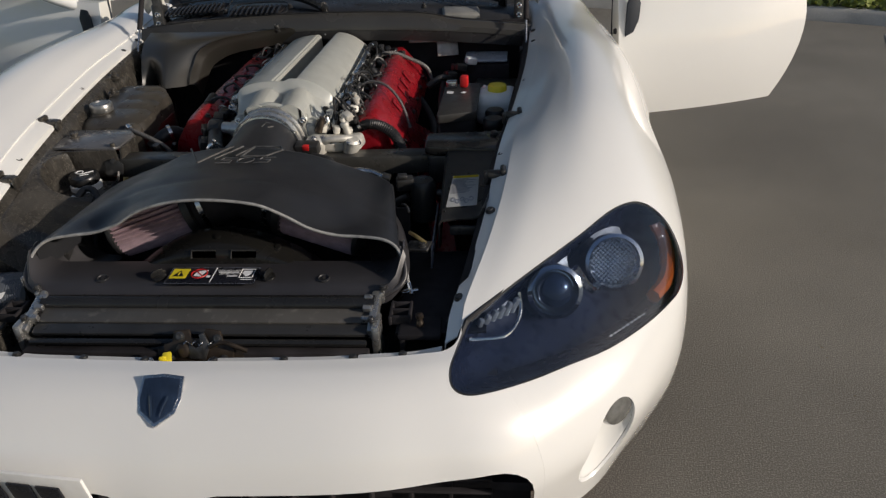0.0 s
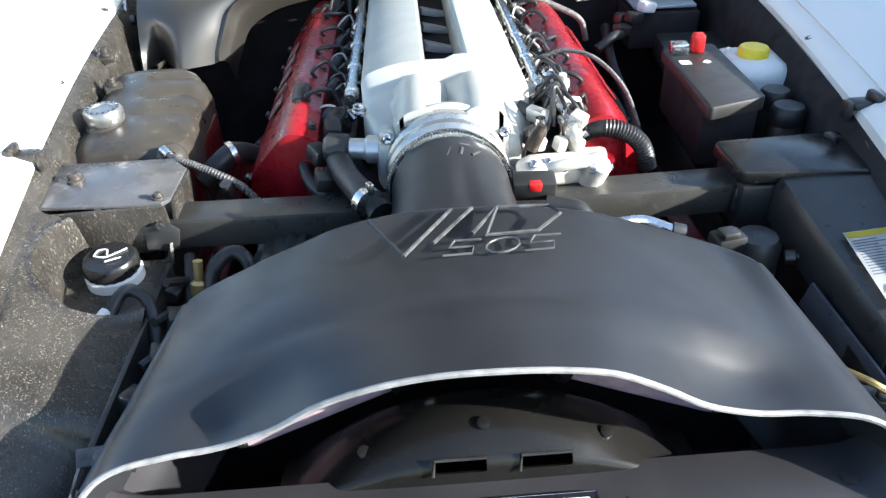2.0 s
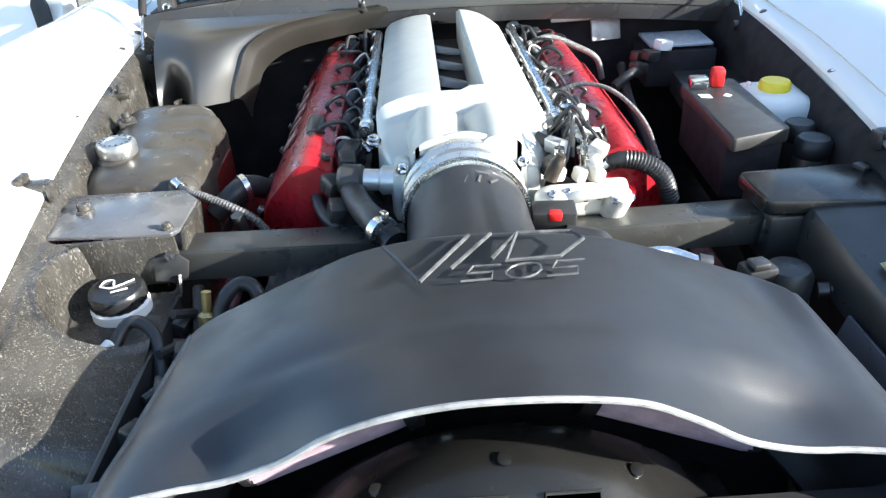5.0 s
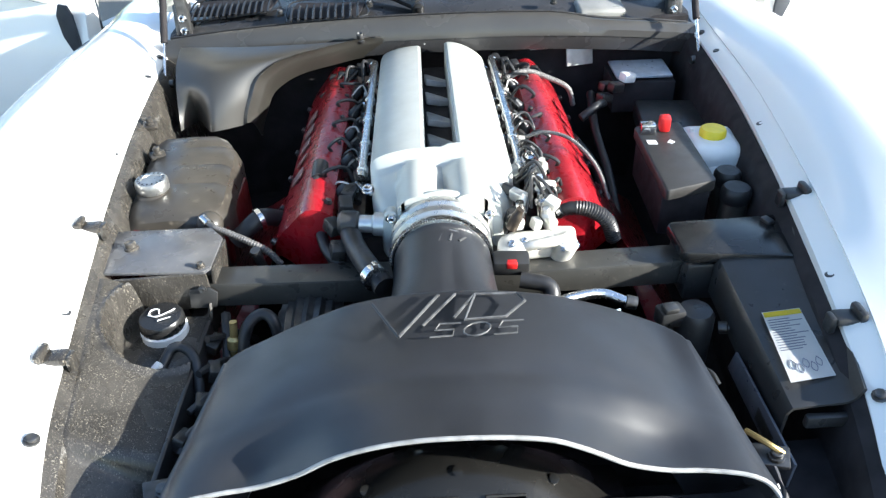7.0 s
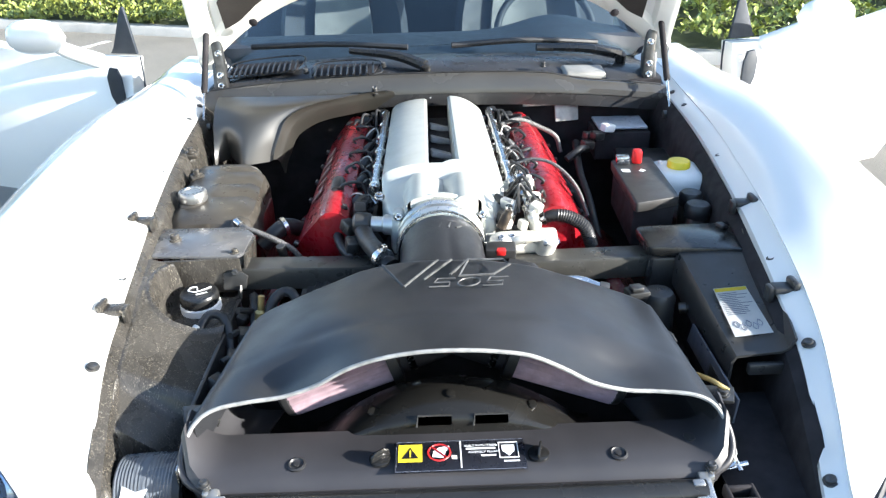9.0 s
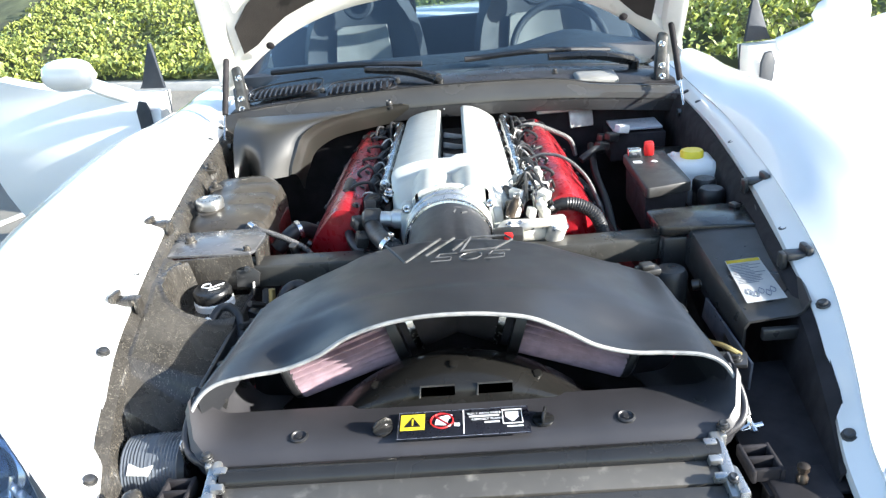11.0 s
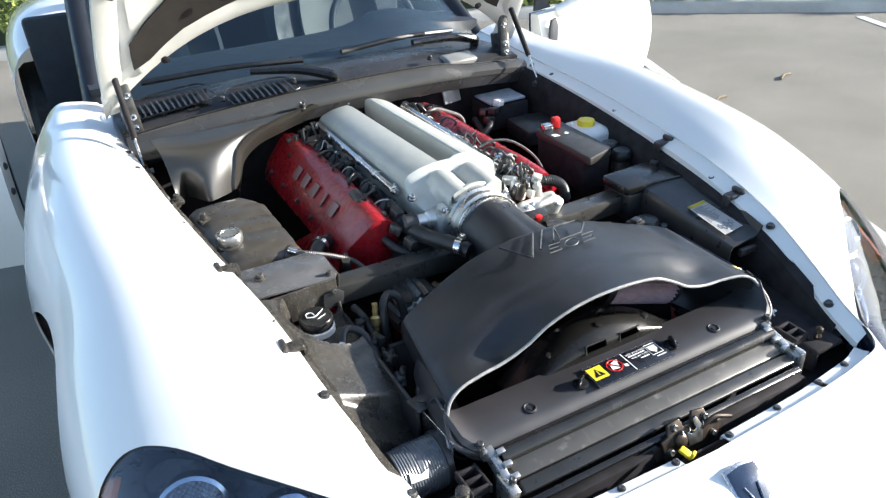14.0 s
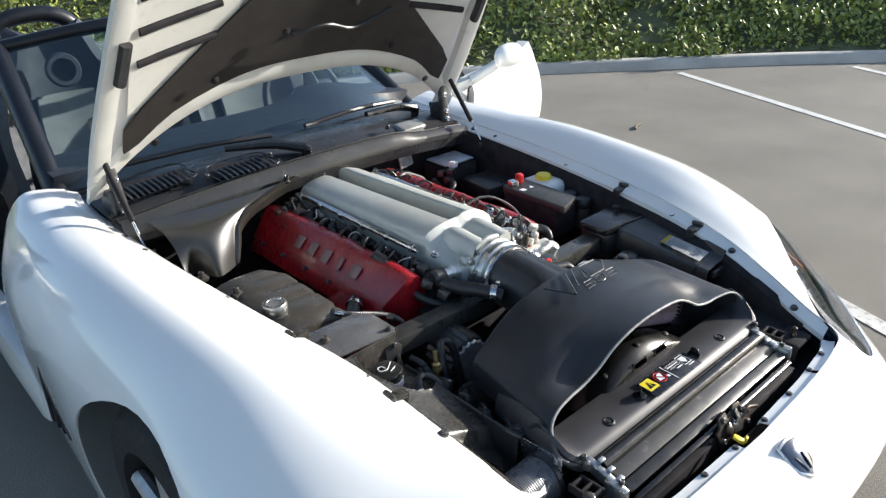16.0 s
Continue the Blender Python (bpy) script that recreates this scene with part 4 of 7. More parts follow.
def build_doors():
    for s in (1, -1):
        # hinged at the front, swung wide open
        hinge = V(s * .992, 2.258, 0)
        a = radians(75)
        along = V(s * math.sin(a), math.cos(a), 0)
        outn = V(s * math.cos(a), -math.sin(a), 0)
        L = .81

        def dp(t, z, off=0.0):
            bulge = 0.05 * math.sin(math.pi * min(1, max(0, (z - .25) / .55))) + 0.03 * math.sin(math.pi * t)
            return hinge + along * (t * L) + outn * (off + bulge) + V(0, 0, z)
        rows = []
        for i in range(15):
            t = i / 14
            lo = .33 + .02 * t
            hi = .815 + .07 * t * t
            row = []
            for j in range(11):
                f = j / 10
                z = lo + (hi - lo) * f
                tt = t * (1.0 - 0.17 * (1 - f) ** 2 - 0.17 * f ** 5)
                row.append(dp(tt, z))
            rows.append(row)
        door = part("door", sheet(rows, -0.006 if s > 0 else 0.006), PAINT, car, "glossy white door swung wide open")
        rows2 = [[p - outn * (0.05 + .03 * math.sin(math.pi * j / 10)) for j, p in enumerate(r)] for r in rows]
        part("door_card", sheet(rows2, 0.01), CABIN, door, "black inner door trim")
        b = bmesh.new()
        ring = rows[0] + [r[-1] for r in rows] + rows[-1][::-1] + [r[0] for r in rows][::-1]
        ring2 = [p - outn * 0.06 for p in ring]
        grid(b, [ring, ring2])
        part("door_edge", b, PAINT_IN, door)
        # mirror
        base = dp(.14, .815, -.01)
        c = V(s * 1.255, 2.20, .905)
        b = bmesh.new()
        rows = []
        for k in range(11):
            u = -1 + 2 * k / 10
            r = math.sqrt(max(0.0, 1 - abs(u) ** 2.6))
            rows.append([c + V(s * 1, .12, 0) * (u * .100) + V(0, -1, 0) * (r * .056 * (math.cos(w) if math.cos(w) > 0 else .35 * math.cos(w))) + V(0, 0, 1) * (r * .054 * math.sin(w)) for w in [2 * math.pi * q / 20 for q in range(21)]])
        grid(b, rows)
        bmesh.ops.remove_doubles(b, verts=b.verts[:], dist=0.0005)
        bmesh.ops.recalc_face_normals(b, faces=b.faces[:])
        mirror = part("side_mirror", b, PAINT, door, "white rounded side mirror")
        b = tube(bmesh.new(), [base + V(0, 0, -.01), base.lerp(c, .5) + V(0, 0, -.012), c + V(-s * .04, .01, -.025)], [.026, .022], 10)
        part("mirror_stalk", b, PAINT, mirror)
        b = prism(bmesh.new(), [(-.0, 0), (.10, 0), (.085, .02), (.03, .15), (.02, .15)], plane_at(dp(.0, .826, -.03), along, (0, 0, 1)), 0.012, 0.002)
        part("quarter_trim", b, CABIN, door, "black triangular corner trim")
        b = prism(bmesh.new(), [(-.026, -.17), (.006, -.155), (.024, -.11), (.026, -.05), (.010, -.018), (-.016, -.022), (-.026, -.05)], plane_at(dp(.06, .815, .030 if s > 0 else .042), along, (0, 0, 1)), 0.01, 0.002)
        part("front_slot", b, CABIN, door, "black slot at the front edge")
        for z in (.45, .58, .66):
            part("hinge_bolt", bolt(bmesh.new(), dp(.0, z, -.03), -along, 0.009, 0.006), STEEL_DARK, door)


build_doors()


# ---------------------------------------------------------------- engine bay: liners and floor
def build_bay():
    bay = thing("engine_bay_liner", (0, 1.1, .45), "black inner panels of the engine bay", "bay liner", kind="structure")
    b = bmesh.new()
    box(b, (0, 1.13, .33), (1.28, 1.62, .02), bevel=0)
    part("undertray", b, DARK, bay)
    b = bmesh.new()
    box(b, (0, 1.905, .56), (1.3, .02, .46), bevel=0)
    part("firewall", b, DARK, bay)
    INN = [(.452, .455, .606), (.474, .54, .634), (.504, .698, .681), (.530, .896, .717), (.560, 1.095, .733), (.590, 1.336, .747), (.618, 1.559, .755), (.634, 1.80, .765), (.64, 2.0, .772)]
    for s in (1, -1):
        line = cr(INN, 8)
        rows = [[V(s * (p.x + .012), p.y, p.z - .006), V(s * (p.x - .004), p.y, p.z - .02), V(s * (p.x - .012), p.y, p.z - .06), V(s * (p.x - .02), p.y, p.z - .12), V(s * (p.x - .03), p.y, .35)] for p in line]
        part("inner_wing", sheet(rows, 0.003), DIRTY if s < 0 else DARK, bay, "dust-speckled black inner wing" if s < 0 else "clean black inner wing")
    # shelf beside the oil cap: raised rim with a round hollow
    rows = []
    for i in range(109):
        y = .46 + .54 * i / 108
        e = Vector(np.array([np.interp(y, [p[1] for p in INN], [p[k] for p in INN]) for k in range(3)]))
        row = []
        for j in range(41):
            f = j / 40
            x = -(e.x - .002) + f * ((e.x - .002) - (.385 if y > .628 else e.x - .032))
            d = math.hypot((x + .440) / .070, (y - .940) / .088)
            z = e.z - .018 - .015 * f - .045 * max(0, f - .05)
            bowl = 1 / (1 + math.exp((d - 1) * 44))
            z += .005 * math.exp(-((d - 1.09) / .05) ** 2)
            z = z * (1 - bowl) + (.622 if y > .8 else .6) * bowl
            if y < .74:
                z -= .045 * (1 / (1 + math.exp((y - .705) * 420))) * (0.35 + 0.65 * f)
            if y < .60:
                z -= .05 * (1 / (1 + math.exp((y - .56) * 420))) * f
            row.append(V(x, y, z))
        rows.append(row)
    part("left_shelf", sheet(rows, 0.004), DIRTY, bay, "dust-speckled black plastic shelf")
    b = bmesh.new()
    box(b, (-.385, .81, .56), (.008, .34, .14), bevel=0.003)
    part("shelf_edge", b, BLACK, bay)
    # right: raised panel that carries the label
    rows = []
    for i in range(17):
        y = .705 + .285 * i / 16
        z = .656 + (y - .705) * .115
        xr = np.interp(y, [.70, .86, .99], [.515, .548, .562])
        rows.append([V(.424, y, z - .06), V(.425, y, z - .008), V(.430, y, z), V(.47, y, z + .004), V(xr - .02, y, z + .006), V(xr - .008, y, z + .012), V(xr, y, z + .03)])
    part("label_panel", sheet(rows, 0.004), BLACK, bay, "smooth black panel carrying a label")
    rows = [[V(x, y, .575 + .05 * max(0, x - .44) + .03 * max(0, (y - .6))) for x in (.36, .40, .44, .48, .52)] for y in (.44, .50, .56, .62, .68, .72)]
    part("right_shelf", sheet(smooth_grid(rows, 2, 2), 0.004), DARK, bay, "black plastic shelf")
    for s in (1, -1):
        part("corner_floor", box(bmesh.new(), (s * .43, .54, .50), (.22, .42, .012), bevel=0.003), DARK, bay)
    b = bmesh.new()
    box(b, (.475, .70, .64), (.06, .012, .02), bevel=0.004)
    part("panel_step", b, BLACK, bay)
    # front crossmember: flange inside the nose lip with notches and bolts
    for x0, x1 in ((-.44, -.30), (-.285, -.05), (.05, .29), (.305, .445)):
        rows = []
        for k in range(9):
            x = x0 + (x1 - x0) * k / 8
            y = np.interp(abs(x), [0, .25, .40, .47], [.336, .344, .360, .384])
            rows.append([V(x, y - .001, .582), V(x, y + .010, .577), V(x, y + .028, .574), V(x, y + .030, .564)])
        part("nose_flange", sheet(rows, 0.0025), PAINT, bay, "white painted nose flange")
    for x in (-.37, -.295, -.17, -.06, .06, .18, .297, .38):
        y = float(np.interp(abs(x), [0, .25, .40, .47], [.336, .344, .360, .384]))
        part("flange_bolt", bolt(bmesh.new(), (x, y + .020, .576), (0, .1, 1), 0.0055, 0.004), STEEL_DARK, bay)
    rows = [[V(x, .368 + .1 * x * x, .562), V(x, .378 + .1 * x * x, .50), V(x, .36, .40)] for x in [-.44 + .04 * k for k in range(23)]]
    part("nose_panel", sheet(rows, 0.004), DARK, bay)
    # yellow release tab, rubber stops
    b = bmesh.new()
    box(b, (-.026, .368, .571), (.015, .024, .007), (18, 0, 20), 0.0025)
    box(b, (-.026, .354, .579), (.012, .006, .014), (10, 0, 20), 0.0028)
    tagged(part("release_tab", b, YELLOW), "yellow hood release tab at the nose lip", "release tab")
    for s in (1, -1):
        st = thing("hood_stop", (s * .403, .455, .575), "black rubber hood stop on a bracket", "hood stop", "hood stops")
        c = V(s * .403, .455, .58)
        part("stop", lathe(bmesh.new(), c, (0, 0, 1), [(r, h) if s < 0 else (r * .62, h * .62) for r, h in ((.011, 0), (.011, .012), (.008, .016), (.008, .024), (.0115, .028), (.0115, .038), (.006, .042))], 18), DIRTY if s < 0 else LATCH, st)
        b = bmesh.new()
        box(b, c + V(0, 0, -.006), (.075, .06, .012), bevel=0.004)
        box(b, c + V(s * -.03, 0, -.03), (.01, .055, .05), bevel=0.003)
        part("bracket", b, DIRTY if s < 0 else DARK, st)


build_bay()


# ---------------------------------------------------------------- radiator and air box
def build_radiator():
    rad = thing("radiator", (0, .47, .36), "black radiator and condenser with aluminium end brackets", "radiator")
    b = bmesh.new()
    box(b, (0, .490, .490), (.63, .05, .20), bevel=0.004)
    part("core", b, DARK, rad)
    b = bmesh.new()
    tube(b, [V(-.308, .500, .596), V(.318, .500, .596)], .016, 12, 1)
    box(b, (0, .512, .588), (.63, .034, .02), bevel=0.005)
    part("top_tank", b, BLACK_GLOSS, rad)
    for k, (y, z, h, mt) in enumerate(((.472, .586, .034, GREY_BAR), (.442, .577, .024, BLACK), (.420, .566, .012, BLACK_GLOSS))):
        b = bmesh.new()
        box(b, (.004, y, z), (.615, h, .010), (18, 0, 0), 0.0035)
        part("condenser_bar", b, mt, rad)
    part("condenser_face", box(bmesh.new(), (0, .414, .50), (.63, .02, .11), bevel=.003), DARK, rad)
    for s in (1, -1):
        b = bmesh.new()
        box(b, (s * .319, .478, .588), (.016, .095, .024), (16, 0, 0), 0.004)
        box(b, (s * .328, .522, .600), (.010, .026, .024), bevel=0.004)
        box(b, (s * .326, .45, .55), (.014, .05, .09), bevel=0.004)
        for k in range(3):
            box(b, (s * .307, .456 + .022 * k, .592 + .008 * k), (.016, .010, .012), (16, 0, 0), 0.002)
        part("end_bracket", b, TURNED, rad, "dull aluminium end bracket")
        part("bracket_bolt", bolt(bmesh.new(), (s * .331, .522, .616), (0, 0, 1), .006, .006), STEEL_DARK, rad)
        part("bracket_bolt", bolt(bmesh.new(), (s * .318, .446, .598), (0, -.2, 1), .005, .006), STEEL_DARK, rad)
        # black ladder-shaped moulding beside the bracket
        b = bmesh.new()
        for k in range(3):
            box(b, (s * .366, .465 + .022 * k, .585), (.034, .006, .018), bevel=0.002)
        for dx in (-.017, .017):
            box(b, (s * .366 + dx, .487, .585), (.006, .055, .018), bevel=0.002)
        part("side_ladder", b, DARK, rad)
    la = thing("hood_latch", (.02, .42, .52), "greasy dark steel hood latch with striker claw and springs", "latch")
    m = plane_at(V(.018, .408, .566), (1, 0, 0), (0, .42, .9)) @ Matrix.Scale(1.12, 4)
    part("latch_plate", prism(bmesh.new(), [(-.055, -.030), (.052, -.032), (.056, .004), (.038, .010), (.034, .026), (.010, .030), (.004, .014), (-.012, .014), (-.016, .028), (-.040, .026), (-.044, .008), (-.058, .004)], m, .006, .0015), LATCH, la, "dark stamped latch plate")
    part("back_plate", prism(bmesh.new(), [(-.070, -.026), (.066, -.028), (.070, -.006), (-.072, -.004)], m @ pose(0, 0, -.010), .008, .0015), LATCH, la)
    part("claw", prism(bmesh.new(), [(-.014, -.016), (.012, -.018), (.020, .004), (.010, .024), (.002, .022), (.006, .004), (-.004, .000), (-.014, .006)], m @ pose(0, 0, .008), .005, .001), STEEL_DARK, la, "striker claw")
    part("cam", lathe(bmesh.new(), m @ V(-.024, -.004, .006), m.to_3x3() @ V(0, 0, 1), [(.013, 0), (.013, .006), (.009, .009), (.004, .010)], 18), LATCH, la)
    part("spring", tube(bmesh.new(), [m @ V(-.022 + .0035 * k, .006 + .004 * math.sin(1.6 * k), .010 + .004 * math.cos(1.6 * k)) for k in range(18)], .0012, 6, 3), STEEL, la, "coil spring")
    part("lever", tube(bmesh.new(), [m @ V(.018, .002, .012), m @ V(.040, .010, .015), m @ V(.060, .004, .014), m @ V(.078, -.004, .010)], .0040, 8), LATCH, la)
    for x, y in ((-.046, -.016), (.040, -.018), (.030, .014), (-.030, .018)):
        part("latch_bolt", bolt(bmesh.new(), m @ V(x, y, .006), m.to_3x3() @ V(0, 0, 1), .006, .005), STEEL_DARK, la)
    b = tube(bmesh.new(), [V(-.050, .412, .560), V(-.14, .42, .54), V(-.25, .42, .535), V(-.33, .43, .52)], .004, 8)
    part("release_cable", b, RUBBER, la)


build_radiator()

LIP_X = [-.374, -.368, -.352, -.325, -.28, -.235, -.187, -.145, -.10, -.05, 0, .05, .10, .145, .187, .235, .28, .325, .352, .368, .374]
LIP_Z = [.612, .640, .668, .684, .690, .695, .712, .737, .753, .762, .764, .760, .750, .727, .701, .686, .683, .681, .668, .640, .612]
LIP_Y = [.552, .566, .585, .594, .600, .602, .602, .601, .600, .599, .598, .599, .600, .601, .602, .603, .602, .594, .585, .566, .552]


def build_airbox():
    ab = thing("air_intake_cover", (0, .70, .60), "moulded black air intake cover with raised lettering over two filters", "intake cover")
    # front lip, back outline and height of the cover's top
    n_top = len(LIP_X) - 4
    fx, fy, fz = LIP_X[2:-2], LIP_Y[2:-2], LIP_Z[2:-2]
    BX = [-.316, -.309, -.287, -.255, -.220, -.180, -.135, -.07, 0, .07, .135, .180, .220, .255, .287, .309, .316]
    BY = [.824, .829, .833, .840, .848, .853, .848, .847, .848, .850, .853, .859, .858, .850, .836, .815, .803]
    BZ = [.678, .683, .694, .705, .717, .731, .751, .763, .7645, .759, .746, .728, .714, .704, .698, .697, .696]
    rows = []
    for i in range(n_top):
        f, bk = V(fx[i], fy[i], fz[i]), V(BX[i], BY[i], BZ[i])
        row = []
        for t in (0, .015, .05, .10, .16, .22, .30, .37, .44, .52, .62, .74, .86, .95, 1.0):
            p = f.lerp(bk, t)
            base = .688 + (BZ[i] - .688) * t
            dome = .7675 - .004 * t - .078 * (abs(p.x) / .305) ** 2.0
            k = 1 / (1 + math.exp(-(t - .24) * 16))
            arch = fz[i] if fz[i] > .688 else .688
            z = (arch - (arch - base) * .15 * t) * (1 - k) + max(dome, base) * k
            if fz[i] < .688:
                z += (fz[i] - .688) * (1 - t)
            e = t ** 8
            p.z = z * (1 - e) + BZ[i] * e
            # soft crease behind the brow, and the pressed-in dents where the brow meets the flanks
            p.z -= .0035 * math.exp(-((t - .37) / .07) ** 2) * (1 if abs(p.x) < .24 else .3)
            p.z -= .009 * math.exp(-((p.x + .228) / .022) ** 2 - ((t - .10) / .09) ** 2) + .004 * math.exp(-((p.x - .232) / .022) ** 2 - ((t - .12) / .09) ** 2)
            row.append(p)
        row += [row[-1] + V(0, .007, -.006), row[-1] + V(0, .011, -.022), row[-1] + V(0, .012, -.060)]
        rows.append(row)
    # turned-down side walls
    rows = [[p + V(-.004, 0, -.055) for p in rows[0]], [p + V(-.005, 0, -.006) for p in rows[0]]] + rows + [[p + V(.005, 0, -.006) for p in rows[-1]], [p + V(.004, 0, -.055) for p in rows[-1]]]
    g = smooth_grid(rows, 3, 3)
    part("cover_shell", sheet([list(r) for r in g], 0.0045), COVER, ab, "satin black moulded cover")
    # bare edge of the lip; its pale grey includes the sun's highlight
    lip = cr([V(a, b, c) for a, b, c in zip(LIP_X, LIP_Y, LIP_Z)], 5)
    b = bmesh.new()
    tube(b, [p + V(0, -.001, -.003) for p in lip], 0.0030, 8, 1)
    part("cover_lip", b, mat("sunlit_cut_edge", (0.26, 0.26, 0.255), 0.6, var=0.3, scale=60, bump=0.3, bscale=500), ab, "raw edge of the cover, its grey lightened as if sunlit")
    # V10 505 lettering
    m = plane_at(V(.0, .790, .7715), (1, 0, .0), (0, .93, .05))

    def bar(pts, r=.0021):
        bb = tube(bmesh.new(), [m @ V(*p, 0.001) for p in pts], r, 6, 1)
        return bb
    WORN = mat("worn_raised_plastic", (0.075, 0.075, 0.075), 0.35, var=0.6, scale=90)
    strokes = [[(-.105, .028), (-.070, -.036)], [(-.070, -.036), (-.018, .040)], [(-.040, -.018), (.004, .040)], [(.0, -.006), (.030, .038)], [(.030, .038), (.085, .036), (.094, .020), (.066, -.008), (.014, -.010), (.030, .038)]]
    for k, st in enumerate(strokes):
        part("raised_stroke", bar(st), WORN if k else COVER, ab)
    five = [(.014, .012), (-.010, .012), (-.012, .001), (.010, .001), (.012, -.010), (-.014, -.011)]
    nought = [(.015 * math.cos(2 * math.pi * k / 12), .012 * math.sin(2 * math.pi * k / 12)) for k in range(13)]
    for cx, shape in ((-.012, five), (.028, nought), (.068, five)):
        part("raised_numeral", bar([(cx + x * 1.1 + y * .4, -.028 + y) for x, y in shape], .0013), WORN, ab)
    # lower half: panel, rounded ends
    rows = []
    n = 61
    for i in range(n):
        x = -.366 + .732 * i / (n - 1)
        e = max(0, (abs(x) - .318) / .048)
        up = .050 * (1 - math.sqrt(max(0, 1 - e * e)))
        y0 = .522 + .055 * (1 - math.sqrt(max(0, 1 - e * e)))
        rows.append([V(x, y0 + .002, .585 + up), V(x, y0, .606 + up), V(x, y0 + .006, .614 + up), V(x, y0 + .018, .618 + up), V(x, max(.56, y0 + .026), .621 + up), V(x, max(.595, y0 + .034), .622 + up * 1.0), V(x, .612, .620 + up), V(x, .628, .600 + up), V(x, .632, .56 + up)])
    part("front_panel", sheet([[p - V(0, 0, .0045) for p in r] for r in rows], 0.004), PANEL, ab, "satin black radiator closing panel")
    # end walls up to the lip
    for s in (1, -1):
        rows = []
        for x, z, y0 in ((.300, .556, .56), (.345, .562, .555), (.366, .585, .552), (.374, .612, .552), (.369, .640, .566), (.353, .668, .585)):
            rows.append([V(s * (x - .03 * (k / 8) ** 2), y0 + (.74 - y0) * k / 8, z) for k in range(9)])
        part("end_wall", sheet(smooth_grid(rows, 3, 1), 0.004), PANEL, ab)
        part("end_roll", tube(bmesh.new(), [V(s * .356, .590, .664), V(s * .366, .570, .642), V(s * .368, .553, .622), V(s * .358, .538, .609), V(s * .338, .530, .600), V(s * .318, .526, .592)], [.004, .008, .011, .011, .009, .005], 14), PANEL, ab)
    b = bmesh.new()
    box(b, (0, .80, .50), (.70, .012, .26), (-14, 0, 0), 0)
    box(b, (0, .70, .42), (.70, .22, .01), bevel=0)
    part("box_floor", b, DARK, ab)
    # arched fan shroud with two slots
    rows = []
    for i in range(41):
        x = -.205 + .41 * i / 40
        h = max(-.03, .056 * (1 - (abs(x + .004) / .157) ** 2))
        rows.append([V(x, .599, .600 + min(0, h)), V(x, .602, .612 + h * .45), V(x, .608, .614 + h * .62), V(x, .628, .616 + h * .86), V(x, .655, .614 + h), V(x, .690, .600 + h * .9), V(x, .72, .55)])
    sh = part("fan_shroud", sheet(smooth_grid(rows, 1, 2), 0.004), SHROUD, ab, "arched satin black fan shroud")
    for x0 in (-.055, .024):
        bb = bmesh.new()
        box(bb, (x0 + .0245, .604, .640), (.049, .05, .013), (-30, 0, 0), 0.002)
        cut(sh, bb)
        bb = bmesh.new()
        tube(bb, [V(x0, .599, .634), V(x0 + .002, .605, .6485), V(x0 + .049, .605, .6485)], .0016, 6, 1)
        part("slot_edge", bb, BLACK, sh)
    for x in (-.006, .110, -.118):
        part("shroud_plug", lathe(bmesh.new(), (x, .630, .667 - 2.0 * x * x), (0, -.5, 1), [(.0062, -.003), (.0062, .001), (.003, .0015)], 12), SHROUD, sh)
    # pleated filters
    for s in (1, -1):
        a, z = V(s * .260, .728, .625), V(s * .108, .762, .668)
        ax = (z - a).normalized()
        L = (z - a).length
        fl = part("air_filter", lathe(bmesh.new(), a, ax, [(.040, 0), (.056, .003), (.0575, L * .3), (.060, L * .7), (.062, L - .004), (.05, L)], 272, (34, .20)), FILTER, ab, "pink pleated cotton air filter")
        bb = lathe(bmesh.new(), a - ax * .012, ax, [(.046, 0), (.053, .004), (.055, .010), (.055, .013), (.046, .016)], 36)
        part("filter_cap", bb, RUBBER, fl, "black rubber end cap")
        bb = lathe(bmesh.new(), z - ax * .004, ax, [(.055, 0), (.068, .001), (.068, .016), (.055, .02)], 36)
        part("filter_collar", bb, RUBBER, fl)
        bb = lathe(bmesh.new(), z + ax * .026, ax, [(.057, 0), (.0595, .001), (.0595, .011), (.057, .012)], 36)
        part("filter_clamp", bb, STEEL, fl, "steel band clamp")
        bb = lathe(bmesh.new(), z + ax * .012, ax, [(.057, 0), (.057, .118)], 36)
        part("filter_neck", bb, DARK, fl)
    # wing screws and push plugs
    for x, t in ((-.104, 35), (.108, 75)):
        bb = lathe(bmesh.new(), (x, .553, .6215), (0, 0, 1), [(.0145, -.002), (.0145, .001), (.012, .002)], 20)
        k = part("turn_fastener", bb, BLACK_GLOSS, ab, "black quarter-turn fastener")
        bb = prism(bmesh.new(), [(-.015, 0), (.015, 0), (.013, .009), (.005, .0148), (-.007, .0138), (-.014, .008)], plane_at(V(x, .553, .6235), (math.cos(radians(t)), math.sin(radians(t)), 0), (0, 0, 1)), 0.003, 0.0008)
        part("wing", bb, BLACK_GLOSS, k)
    for x in (-.215, .215):
        bb = lathe(bmesh.new(), (x, .55, .6185), (0, -.05, 1), [(.0125, 0), (.0125, .002), (.0100, .0032), (.0082, .0005), (.0042, .0005), (.004, .002), (.001, .002)], 24)
        part("push_plug", bb, RUBBER, ab, "round black push plug")
    for x, y in ((.318, .575),):
        bb = lathe(bmesh.new(), (x, y, .622), (0, 0, 1), [(.008, -.002), (.008, .001), (.004, .0015)], 14)
        part("moulding_mark", bb, BLACK, ab)
    # caution label on the panel
    m = plane_at(V(.003, .5565, .6245), (1.0, 0, 0), (0, 1, .04)) @ Matrix.Scale(1.10, 4)
